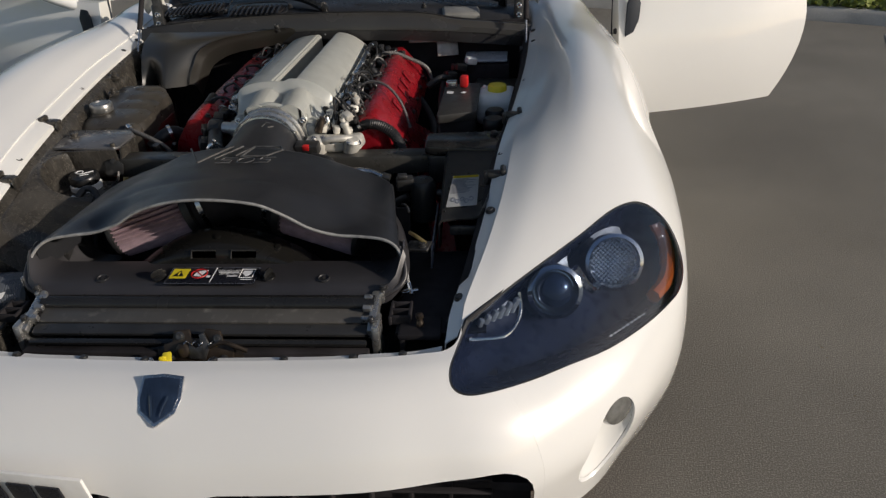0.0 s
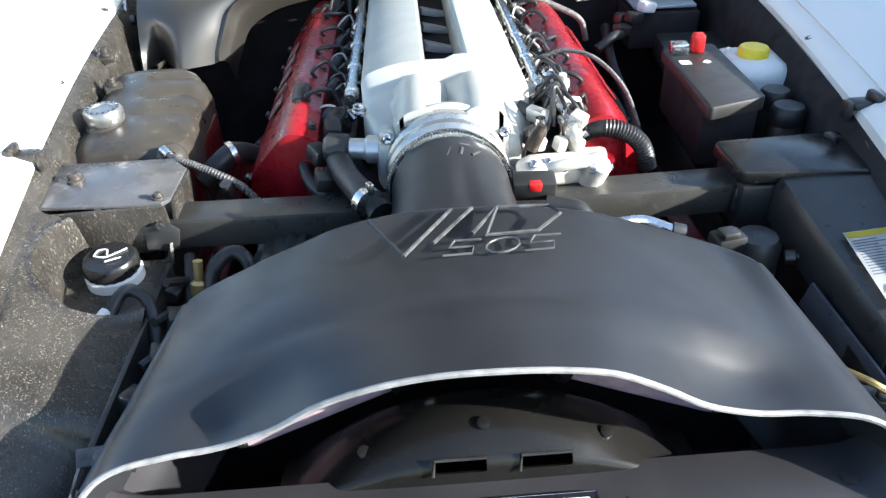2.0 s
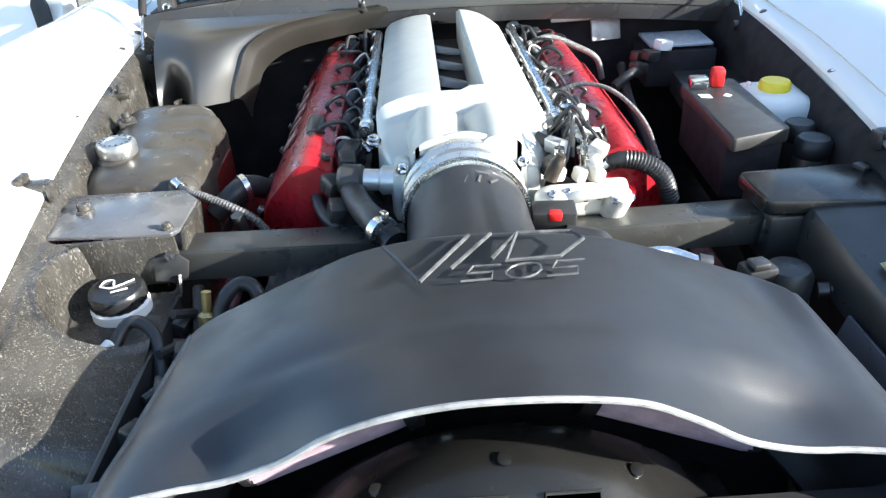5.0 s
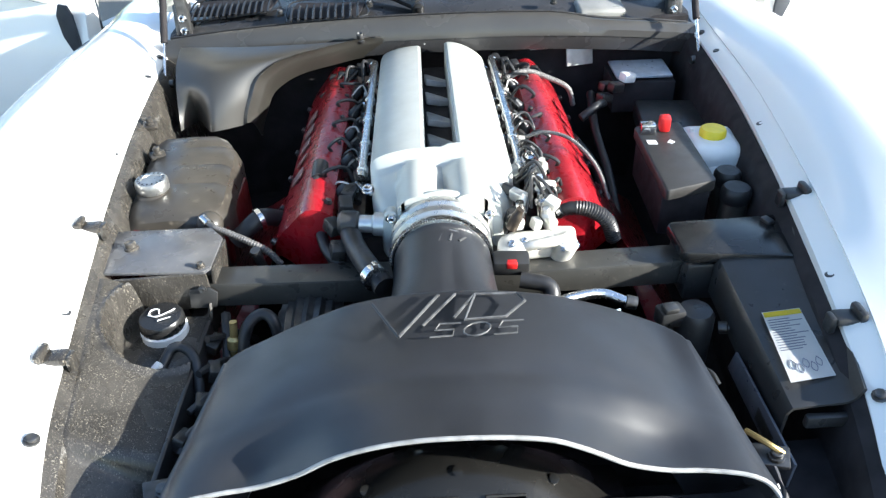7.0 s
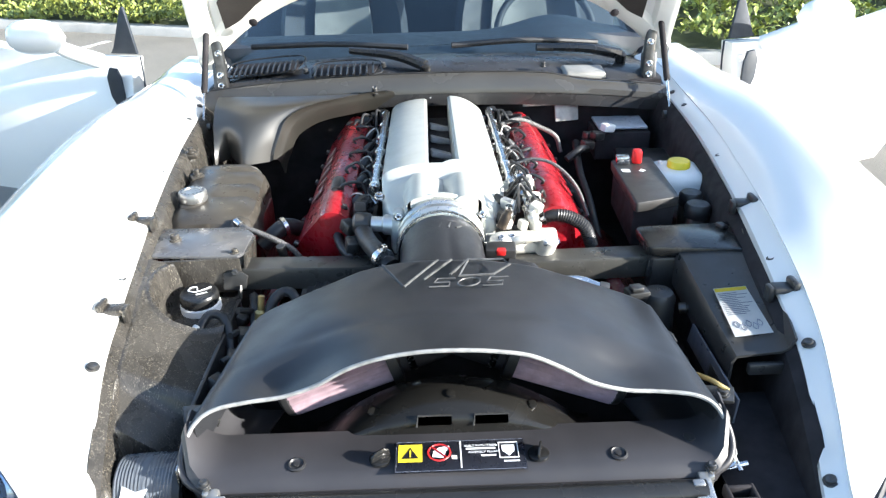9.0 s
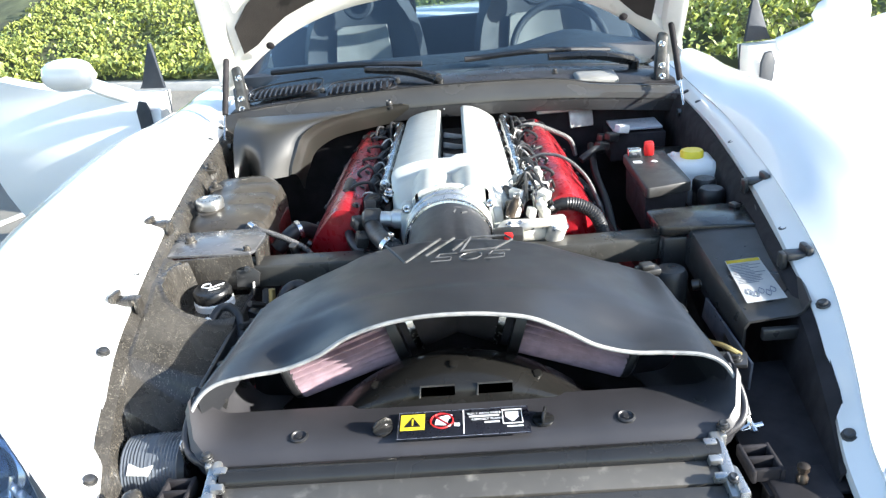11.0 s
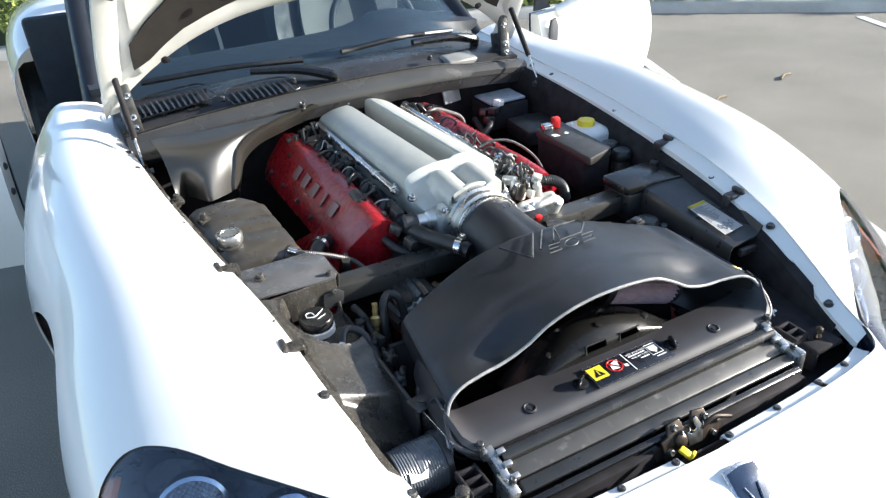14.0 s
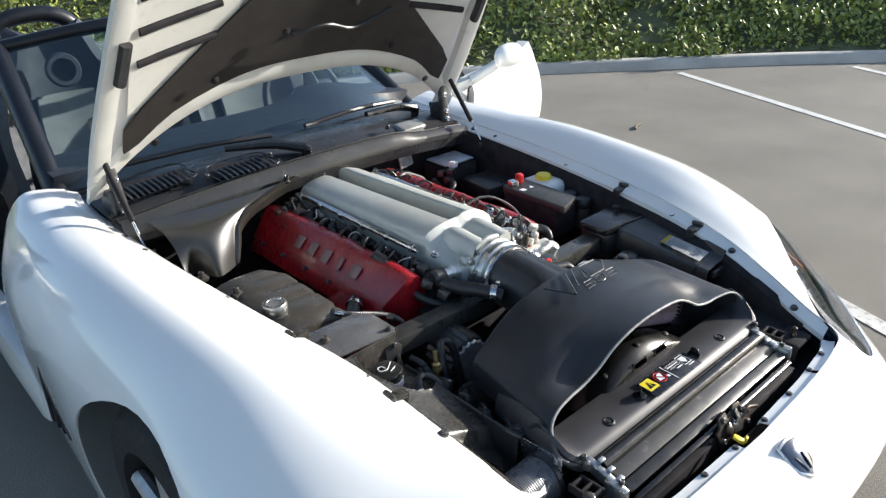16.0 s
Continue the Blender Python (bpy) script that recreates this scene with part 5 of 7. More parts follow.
    lab = part("caution_label", prism(bmesh.new(), [(-.079, -.0310), (.079, -.0310), (.079, .0205), (-.079, .0205)], m, 0.0008, 0.0002), LABEL_BLACK, ab, "black caution label with symbols")

    def flat(name, pts, mt, dz=0.0009):
        return part(name, prism(bmesh.new(), pts, m @ pose(0, 0, dz), 0.0004), mt, lab, flat=True)
    edge = [(-.0775, -.0295), (.0775, -.0295), (.0775, .019), (-.0775, .019)]
    part("label_border", tube(bmesh.new(), [m @ V(*p, .0010) for p in edge + edge[:1]], .00018, 5, 1), INK, lab)
    flat("label_yellow", [(-.075, -.0145), (-.046, -.0145), (-.046, .0145), (-.075, .0145)], YELLOW)
    flat("label_triangle", [(-.0705, -.009), (-.0505, -.009), (-.0605, .009)], LABEL_BLACK, .0014)
    flat("label_mark", [(-.0612, -.007), (-.0598, -.007), (-.0594, .004), (-.0616, .004)], YELLOW, .0019)
    ring = [(-.0255 + .0135 * math.cos(a), .0135 * math.sin(a)) for a in [2 * math.pi * k / 28 for k in range(28)]]
    bb = tube(bmesh.new(), [m @ V(x, y, .0012) for x, y in ring + ring[:1]], .0012, 6, 1)
    part("label_ring", bb, RED_PLASTIC, lab)
    flat("label_picture", [(-.034, -.007), (-.020, -.009), (-.017, .003), (-.013, .006), (-.013, .011), (-.026, .008), (-.032, .003)], LIGHT_INK, .0010)
    bb = tube(bmesh.new(), [m @ V(-.035, .0095, .0018), m @ V(-.016, -.0095, .0018)], .0011, 6, 1)
    part("label_bar", bb, RED_PLASTIC, lab)
    flat("label_book", [(-.0105, -.011), (-.004, -.012), (-.004, -.006), (-.0105, -.005)], LIGHT_INK)
    flat("label_rule", [(.0, -.026), (.0016, -.026), (.0016, .018), (.0, .018)], LIGHT_INK)
    words("label_text", "BUILT WITH PRIDE", .0048, m @ pose(.0255, .0095, .0012), LIGHT_INK, lab, 0.0001)
    words("label_text", "ASSEMBLY PLANT", .0048, m @ pose(.0285, -.0013, .0012), LIGHT_INK, lab, 0.0001)
    for k, w in ((0, .036), (2, .018)):
        flat("label_line", [(.0435 - w, .0035 - .006 * k), (.0435, .0035 - .006 * k), (.0435, .006 - .006 * k), (.0435 - w, .006 - .006 * k)], LIGHT_INK)
    sq = [(.0475, -.012), (.0705, -.012), (.0705, .0135), (.0475, .0135)]
    bb = tube(bmesh.new(), [m @ V(*p, .0012) for p in sq + sq[:1]], .0008, 6, 1)
    part("label_frame", bb, LIGHT_INK, lab)
    flat("label_shield", [(.051, .009), (.067, .009), (.067, 0), (.059, -.009), (.051, 0)], LIGHT_INK)
    flat("label_code", [(.052, -.0185), (.071, -.0185), (.071, -.0165), (.052, -.0165)], LIGHT_INK)
    # hook at the end of the lip
    b = bmesh.new()
    tube(b, [V(.370, .555, .612), V(.374, .548, .598), V(.362, .545, .592), V(.392, .55, .594)], .004, 8)
    tube(b, [V(.374, .562, .602), V(.38, .54, .59)], .004, 8)
    part("lip_hook", b, STEEL, ab, "bright spring hook")


build_airbox()


# ---------------------------------------------------------------- engine
def build_engine():
    en = thing("engine", (0, 1.4, .36), "V10 engine with silver intake plenum and red valve covers", "engine")
    b = bmesh.new()
    box(b, (0, 1.42, .50), (.42, .62, .28), bevel=0.02)
    box(b, (0, 1.10, .50), (.34, .06, .24), bevel=0.02)
    part("block", b, DARK, en)
    # plenum: two pillowed ribs with an open valley, and two round ports that run down to the throttle
    def plenum_z(x, y):
        a = abs(x)
        wide = (.126 if x < 0 else .123) - .030 * max(0, (1.20 - y) / .115) ** 1.6
        top = .803 - .016 * (y - 1.21) / .59 - (.010 * ((y - 1.76) / .04) ** 2 if y > 1.76 else 0)
        if y < 1.205:
            top -= .024 * min(1.0, (1.205 - y) / .018) ** .7 + .060 * ((1.205 - y) / .12) ** 1.35
        u = max(0.0, a - .030) / (wide - .030)
        z = top + (.005 - .046 * u ** 2.1 if x > 0 else -.001 - .022 * u ** 2.4)
        r = .016 if x < 0 else .010
        if a > wide - r:
            z -= r * (1 - math.sqrt(max(0.0, 1 - ((a - wide + r) / r) ** 2)))
        if a < .0275 and y > 1.2135:
            z = .704
        elif a < .034 and y > 1.209:
            z -= .003
        if y < 1.215:
            q = max(0.0, (y - 1.165) / .05)
            rad = .037 * math.sqrt(max(0.0, 1 - q * q))
            c = a - .041
            if abs(c) < rad:
                z = max(z, .757 - .10 * (1.19 - y) + math.sqrt(rad * rad - c * c))
        return wide, z
    half_x = [0, .014, .0272, .0282, .031, .034, .037] + [.040 + .004 * k for k in range(9)]
    ys = [1.803, 1.801, 1.797, 1.7925, 1.7915, 1.7885, 1.7875] + [1.76 - .06 * k for k in range(9)] + [1.24, 1.2145, 1.213, 1.2095, 1.2085] + [1.205 - .0045 * k for k in range(30)]
    rows = []
    for y in ys:
        wide = .5 * (plenum_z(-1, y)[0] + plenum_z(1, y)[0])
        side = half_x[:15] + [.072 + (wide - .026 - .072) * k / 4 for k in range(1, 4)] + [wide - .026 + .026 * k / 7 for k in range(8)]
        end = .030 if y == 1.803 else (.012 if y == 1.801 else (.004 if y == 1.797 else 0))
        left, right = ([V(q * x, y, plenum_z(q * x, y)[1] - end) for x in side] + [V(q * (wide + .001), y, min(.725, plenum_z(q * wide, y)[1] - .01 - end)), V(q * (wide + .002), y, .695)] for q in (-1, 1))
        rows.append(left[:0:-1] + right)
    rows.append([V(p.x, 1.0745, min(p.z, .71)) for p in rows[-1]])
    part("plenum", sheet(rows, 0), ALU, en, "pale silver cast intake plenum")
    # ribs and floor in the valley carry its shade in their darker colours
    for k in range(5):
        b = box(bmesh.new(), (.002, 1.272 + .108 * k, .724), (.050, .092, .014), (-13, 12, 0), .003)
        part("valley_rib", b, SHADED_CAST, en, "cast runner inside the valley")
    part("valley_floor", box(bmesh.new(), (0, 1.5005, .712), (.0535, .572, .030), bevel=0.002), DARK, en, "near-black floor giving the gap between the intake ribs its shade")
    b = bmesh.new()
    box(b, (0, 1.48, .702), (.235, .56, .036), bevel=0.01)
    box(b, (-.003, 1.125, .694), (.206, .09, .080), bevel=0.015)
    part("plenum_base", b, ALU, en)
    # bolted joint between plenum and throttle, with its ears
    b = lathe(bmesh.new(), (-.008, 1.092, .699), (0, -1, 0), [(.060, 0), (.086, .002), (.0875, .006), (.0875, .011), (.084, .014)], 48)
    for dx, dz in ((-.080, .044), (.080, .044), (-.070, -.05), (.070, -.05)):
        lathe(b, (-.008 + dx, 1.096, .700 + dz), (0, -1, 0), [(.010, 0), (.0115, .002), (.0115, .018), (.009, .021)], 16)
    part("throttle_flange", b, ALU, en, "bolted silver flange")
    for dx, dz in ((-.080, .044), (.080, .044)):
        part("flange_stud", bolt(bmesh.new(), (-.008 + dx, 1.075, .700 + dz), (0, -1, .1), .006, .008), STEEL, en)
    # side flanges, bolts
    for s in (1, -1):
        b = bmesh.new()
        tube(b, [V(s * .143, 1.205, .748), V(s * .139, 1.76, .752)], .0085, 10, 1)
        for k in range(6):
            lathe(b, (s * .1415, 1.225 + .105 * k, .748), (0, 1, 0), [(.009, 0), (.0115, .001), (.0115, .012), (.009, .013)], 12)
        part("fuel_rail", b, STEEL, en, "bright fuel rail")
        for k in range(5):
            b = bmesh.new()
            y = 1.30 + .095 * k
            lathe(b, (s * .150, y, .708), (s * .55, 0, .8), [(.012, -.02), (.012, .012), (.008, .016), (.008, .03)], 12)
            box(b, (s * .166, y + .02, .708), (.022, .018, .026), (0, s * 30, 0), 0.004)
            part("injector", b, BLACK, en)
        for k in range(6):
            part("plenum_bolt", bolt(bmesh.new(), (s * .120, 1.26 + .09 * k, .744), (s * .3, 0, 1), .006, .006), STEEL, en)
        b = bmesh.new()
        box(b, (s * .150, 1.46, .620), (.07, .56, .09), (0, s * 30, 0), 0.012)
        part("intake_runner_bank", b, STEEL_DARK, en)
    # valve covers: ridged, with an outer face, an inner face and skirts
    ROOF = ((.313, .610), (.309, .635), (.300, .656), (.288, .674), (.264, .704), (.246, .726), (.235, .734), (.222, .735), (.206, .731), (.191, .721), (.183, .69), (.181, .64))
    for s in (1, -1):
        rows = []
        for k, y in enumerate((1.135, 1.138, 1.152, 1.17, 1.255, 1.262, 1.345, 1.352, 1.435, 1.442, 1.525, 1.532, 1.615, 1.622, 1.70, 1.745, 1.765, 1.769, 1.772)):
            drop = {0: .10, 1: .012, 2: .003, 16: .003, 17: .012, 18: .10}.get(k, 0)
            rib = .0035 if k in (4, 5, 8, 9, 12, 13) else 0
            back = max(0.0, (y - 1.60) / .172) * .040
            slant = max(0.0, 1 - k / 5)
            rows.append([V(s * (.25 + (x - .25) * (1 - drop * 1.5)), y + back + slant * .85 * max(0.0, x - .245), max(z - drop * (.5 if k < 2 else 1), .60) + (rib if .19 < x < .305 else 0)) for x, z in ROOF])
        rows = [[V(p.x, p.y, .60) for p in rows[0]]] + rows + [[V(p.x, p.y, .60) for p in rows[-1]]]
        vc = part("valve_cover", sheet([list(r) for r in zip(*[cr(c, 1) for c in zip(*rows)])], 0.004), RED, en, "red crackle-finish valve cover")
        up_face, out_face = V(-s * .616, 0, .788), V(s * .788, 0, .616)
        # raised marks in place of the maker's word
        for k in range(5):
            o = V(s * .270, 1.31 + .066 * k, .697) + out_face * .0035
            mm = plane_at(o, V(0, s, 0), up_face)
            part("raised_mark", prism(bmesh.new(), [(-.020, -.019), (.014, -.019), (.020, .019), (-.014, .019)] if k != 1 else [(-.009, -.019), (.004, -.019), (.009, .019), (-.004, .019)], mm, 0.003, 0.001), RED_LETTER if s < 0 else RED, vc)
        for k in range(6):
            y = 1.165 + .115 * k
            for x, z in ((.304, .650), (.200, .727)):
                part("cover_bolt", bolt(bmesh.new(), V(s * x, y, z), out_face if x > .25 else V(-s * .3, 0, .95), .0055, .006), STEEL_DARK, vc)
        for k in range(5):
            y = 1.215 + .112 * k
            b = lathe(bmesh.new(), V(s * .188, y, .705), (-s * .5, 0, .8), [(.011, 0), (.011, .020), (.009, .026), (.007, .034), (.003, .037)], 14)
            part("coil_boot", b, RUBBER, en)
        # plug leads loop from the plenum side over the cover
        for k in range(5):
            y = 1.235 + .105 * k
            rnd = random.Random(k + 10 * (s + 1))
            p0 = V(s * .160, y + .02, .708)
            p3 = V(s * .208, y + .01, .728)
            b = tube(bmesh.new(), [p0, p0 + V(s * .012, rnd.uniform(-.01, .01), .030), p0.lerp(p3, .6) + V(0, rnd.uniform(-.025, .01), rnd.uniform(.022, .038)), p3 + V(s * .004, -.004, .016), p3, p3 + V(s * -.01, 0, -.05)], .0034, 8)
            part("plug_lead", b, RUBBER, en, "black spark plug lead")
    # throttle rings and inlet duct
    NECK = V(-.009, 1.080, .6965)
    b = lathe(bmesh.new(), NECK, (0, -1, .01), [(.060, 0), (.083, 0), (.084, .003), (.084, .018), (.080, .021), (.0775, .022), (.0775, .030), (.081, .032), (.0835, .034), (.0835, .046), (.079, .049), (.0765, .050), (.0765, .056)], 64)
    part("throttle_neck", b, TURNED, en, "machined throttle body rings")
    b = lathe(bmesh.new(), NECK + V(0, -.056, 0), (0, -1, .01), [(.0780, 0), (.0805, .001), (.0805, .013), (.0780, .014)], 64)
    part("duct_clamp", b, STEEL, en, "steel hose clamp")
    b = bmesh.new()
    for k in range(64):
        a = math.pi * k / 63
        box(b, NECK + V(.0812 * math.cos(a), -.067, .0812 * math.sin(a)), (.0026, .007, .0026), (0, 0, 18), bevel=0)
    part("clamp_teeth", b, STEEL, en)
    rows = []
    for y, zc, rx, rz in ((1.026, .696, .0765, .0765), (1.0, .695, .0775, .0765), (.96, .693, .078, .0765), (.92, .691, .080, .0755), (.89, .689, .086, .0745), (.868, .687, .098, .0735), (.85, .685, .112, .071), (.835, .68, .12, .066)):
        rows.append([V(-.008 + rx * math.cos(a), y, zc + rz * math.sin(a) - .0035 * math.exp(-((a - 1.42) / .10) ** 2) * min(1, max(0, (.97 - y) / .05))) for a in [2 * math.pi * k / 64 for k in range(65)]])
    part("inlet_duct", sheet(rows, 0), COVER, en, "satin black inlet duct")
    m = plane_at(V(-.003, .975, .7705), (1, 0, 0), (0, 1, .02))
    b = bmesh.new()
    for pts in ([(-.030, -.010), (-.018, .004)], [(-.010, -.010), (-.004, .008)], [(.006, -.010), (.010, .008)], [(.020, -.008), (.030, .004)], [(-.018, .016), (-.004, .018)], [(.006, .018), (.020, .016)]):
        tube(b, [m @ V(*p, -.002 - 9 * p[0] ** 2 * .6) for p in pts], .0022, 6, 1)
    part("duct_relief", b, bpy.data.materials["worn_raised_plastic"], en)


build_engine()


# ---------------------------------------------------------------- things in the bay, passenger's side
def build_left_side():
    # coolant tank
    ct = thing("coolant_tank", (-.475, 1.25, .58), "smoked plastic coolant tank with a silver cap", "coolant tank")
    rows = []
    for y, d in ((1.178, .030), (1.183, .012), (1.197, .003), (1.225, 0), (1.285, 0), (1.296, .0055), (1.308, 0), (1.352, 0), (1.364, .0055), (1.376, 0), (1.42, 0), (1.432, .005), (1.444, 0), (1.468, .002), (1.484, .010), (1.489, .030)):
        z = .706 + (y - 1.25) * .06
        xr = float(np.interp(y, [1.178, 1.22, 1.42, 1.489], [-.412, -.392, -.402, -.440]))
        xl = float(np.interp(y, [1.178, 1.21, 1.489], [-.566, -.578, -.590]))
        rib = d if 1.2 < y < 1.46 else 0
        rows.append([V(xl, y, .575), V(xl, y, z - .040 - d), V(xl + .006, y, z - .012 - d), V(xl + .026, y, z - d + rib), V(xl + .075, y, z + .003 - d + rib), V(xl + .085, y, z + .003 - d), V(xr - .030, y, z + .002 - d), V(xr - .010, y, z - .009 - d), V(xr, y, z - .038 - d), V(xr, y, .575)])
    part("tank_body", sheet(rows, 0.003), GREY_TANK, ct)
    c = V(-.534, 1.268, .700)
    part("filler_neck", lathe(bmesh.new(), c, (0, 0, 1), [(.033, -.02), (.033, .006), (.028, .010), (.028, .016)], 28), GREY_TANK, ct)
    cap = part("pressure_cap", lathe(bmesh.new(), c + V(0, 0, .012), (0, 0, 1), [(.029, 0), (.030, .002), (.030, .018), (.027, .022), (.018, .0225), (.017, .0205), (.004, .0205)], 48, (24, .035)), CAP_STEEL, ct, "silver fluted pressure cap")
    b = bmesh.new()
    for k in range(16):
        a = 2 * math.pi * k / 16
        box(b, c + V(.0225 * math.cos(a), .0225 * math.sin(a), .0348), (.004, .0022, .0008), (0, 0, math.degrees(a)), 0)
    part("cap_marks", b, LABEL_BLACK, cap)
    b = lathe(bmesh.new(), (-.420, 1.190, .680), (.25, -.5, 1), [(.024, -.03), (.024, .002), (.021, .010), (.014, .016), (.004, .019)], 22)
    part("tank_spigot", b, GREY_TANK, ct)
    b = bmesh.new()
    box(b, (-.402, 1.30, .62), (.014, .20, .08), bevel=0.006)
    box(b, (-.49, 1.184, .655), (.13, .010, .05), bevel=0.004)
    part("tank_side", b, mat("dark_red_coolant", (0.10, 0.008, 0.008), 0.4, var=0.2, scale=30), ct)
    # braided line from the tank to the engine
    pts = [V(-.416, 1.168, .694), V(-.400, 1.152, .694), V(-.372, 1.140, .688), V(-.340, 1.128, .678), V(-.306, 1.117, .662), V(-.285, 1.108, .640)]
    BRAID = mat("steel_braid", (0.13, 0.125, 0.12), 0.45, metal=0.5, var=0.7, scale=420)
    bl = thing("braided_line", (-.37, 1.10, .66), "braided steel overflow line from the coolant tank", "hose")
    part("braid", tube(bmesh.new(), pts, .0056, 12, 8, .0010, .0045), BRAID, bl)
    part("fitting", tube(bmesh.new(), [pts[0] + V(-.010, .014, .002), pts[0] + V(.004, -.004, 0)], .0085, 12, 2), STEEL, bl)
    # tower bracket: folded sheet; the flat top's lighter base paints sky light on it
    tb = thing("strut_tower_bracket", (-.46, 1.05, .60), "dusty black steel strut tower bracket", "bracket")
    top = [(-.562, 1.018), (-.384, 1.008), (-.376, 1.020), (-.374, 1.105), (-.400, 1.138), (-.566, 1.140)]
    part("top_plate", prism(bmesh.new(), top, pose(0, 0, .698), 0.006, 0.0015), mat("dusty_skylit_steel", (0.10, 0.10, 0.103), 0.24, var=0.3, scale=14, bump=0.03, bscale=200, dust=(0.25, 0.22, 0.18), dust_at=0.64, dust_scale=90, dust_amt=0.5), tb)
    b = bmesh.new()
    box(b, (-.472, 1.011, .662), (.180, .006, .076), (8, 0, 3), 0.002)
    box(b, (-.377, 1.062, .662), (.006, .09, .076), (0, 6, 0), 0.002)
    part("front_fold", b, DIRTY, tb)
    for p, r in (((-.520, 1.085, .704), .009), ((-.392, 1.022, .704), .006)):
        part("top_bolt", bolt(bmesh.new(), p, (0, 0, 1), r, r * 1.2), DIRTY, tb)
    # oil reservoir with its cap, in the hollow of the shelf
    orv = thing("oil_filler", (-.450, .962, .615), "black oil cap on a white filler neck", "oil filler")
    c = V(-.450, .962, .622)
    part("neck", lathe(bmesh.new(), c, (0, 0, 1), [(.036, -.012), (.036, .012), (.031, .016), (.031, .018)], 28), WHITE_PLASTIC, orv, "white plastic filler neck")
    cap = part("oil_cap", lathe(bmesh.new(), c + V(0, 0, .016), (0, -.06, 1), [(.034, 0), (.035, .003), (.035, .016), (.032, .020), (.002, .021)], 40, (20, .03)), BLACK_GLOSS, orv, "glossy black oil cap with white symbol")
    m = plane_at(c + V(0, 0, .0385), (1, 0, 0), (0, 1, 0))
    b = bmesh.new()
    tube(b, [m @ V(-.018, -.002, 0), m @ V(-.004, -.006, 0), m @ V(.010, .003, 0), m @ V(.020, .012, 0)], .0011, 6)
    tube(b, [m @ V(-.018, -.002, 0), m @ V(-.016, .010, 0), m @ V(-.006, .012, 0), m @ V(-.002, .001, 0)], .0011, 6)
    tube(b, [m @ V(.0, -.016, 0), m @ V(.018, -.008, 0)], .0010, 6)
    part("cap_symbol", b, LIGHT_INK, cap)
    # small white clip and black hose in front of the cap
    hs = thing("vent_hose", (-.40, .87, .60), "thin black vent hose looping below the oil cap", "hose")
    part("hose", tube(bmesh.new(), [V(-.435, .86, .622), V(-.415, .895, .648), V(-.385, .885, .64), V(-.372, .84, .60), V(-.37, .80, .55)], .008, 10), RUBBER, hs)
    part("hose_clip", box(bmesh.new(), (-.437, .862, .632), (.012, .03, .016), (20, 0, -35), 0.003), WHITE_PLASTIC, hs)
    # wiring and connectors between shelf and cover
    wr = thing("wiring_loom", (-.35, .80, .52), "black wiring loom with small connectors", "wiring")
    rnd = random.Random(3)
    for k in range(5):
        y = .66 + .065 * k
        part("wire", tube(bmesh.new(), [V(-.372, y, .60 + .01 * k), V(-.36 + .01 * rnd.random(), y + .03, .62), V(-.345, y + .06, .60), V(-.33, y + .10, .55)], .006, 8), RUBBER, wr)
        part("connector", box(bmesh.new(), (-.36 + rnd.uniform(-.012, .012), y + .02, .60 + rnd.uniform(-.01, .02)), (.018, .03, .022), (rnd.uniform(-40, 40), 20, rnd.uniform(-40, 40)), .003), BLACK, wr)
    part("sensor", lathe(bmesh.new(), (-.335, .93, .63), (.1, .2, 1), [(.007, -.06), (.007, -.02), (.011, -.016), (.011, .0), (.006, .004), (.006, .03)], 14), BRASS, wr, "brass sensor body")
    part("bracket_arm", box(bmesh.new(), (-.368, .655, .625), (.05, .035, .006), (8, 12, 20), .002), STEEL_DARK, wr)
    part("bracket_bolt", bolt(bmesh.new(), (-.368, .655, .628), (0, 0, 1), .009, .006), STEEL_DARK, wr)
    # steel line and hose behind the cover
    ln = thing("coolant_pipe", (-.27, .95, .58), "bent black coolant pipes beside the intake cover", "pipe")
    part("pipe", tube(bmesh.new(), [V(-.325, .90, .55), V(-.318, .93, .635), V(-.295, .955, .655), V(-.272, .945, .64), V(-.268, .92, .55)], .0095, 10), RUBBER, ln)
    part("pipe", tube(bmesh.new(), [V(-.36, .99, .63), V(-.352, .95, .62), V(-.345, .88, .57)], .008, 10), RUBBER, ln)
    # alternator below the brace
    al = thing("alternator", (-.235, .98, .52), "finned aluminium alternator deep in the bay", "alternator")
    part("housing", lathe(bmesh.new(), (-.225, .935, .585), (0, 1, 0), [(.03, 0), (.058, .004), (.062, .03), (.062, .09), (.04, .10)], 40, (20, .10)), STEEL_DARK, al)
    part("fan_ring", lathe(bmesh.new(), (-.225, .928, .585), (0, 1, 0), [(.035, 0), (.052, .0), (.052, .008), (.035, .008)], 36, (18, .14)), ALU_RAW, al)
    # corrugated brake duct; its blue-grey base paints the sky light it catches
    du = thing("brake_duct", (-.42, .60, .50), "black corrugated brake duct with a pale tear", "duct")
    part("hose", tube(bmesh.new(), [V(-.462, .580, .558), V(-.425, .580, .560), V(-.380, .580, .560)], .047, 28, 4, .0010, .0050), mat("skylit_duct_black", (0.085, 0.095, 0.11), 0.30, var=0.2, scale=20), du)
    part("collar", lathe(bmesh.new(), (-.385, .580, .560), (1, 0, 0), [(.046, 0), (.051, .002), (.051, .012), (.046, .014)], 32), BLACK, du)
    part("tear", prism(bmesh.new(), [(-.012, -.008), (.018, -.010), (.024, .004), (.008, .0), (-.010, .008)], plane_at(V(-.440, .542, .5885), (1, 0, 0), (0, .7, .7)), .0012), LABEL_WHITE, du)
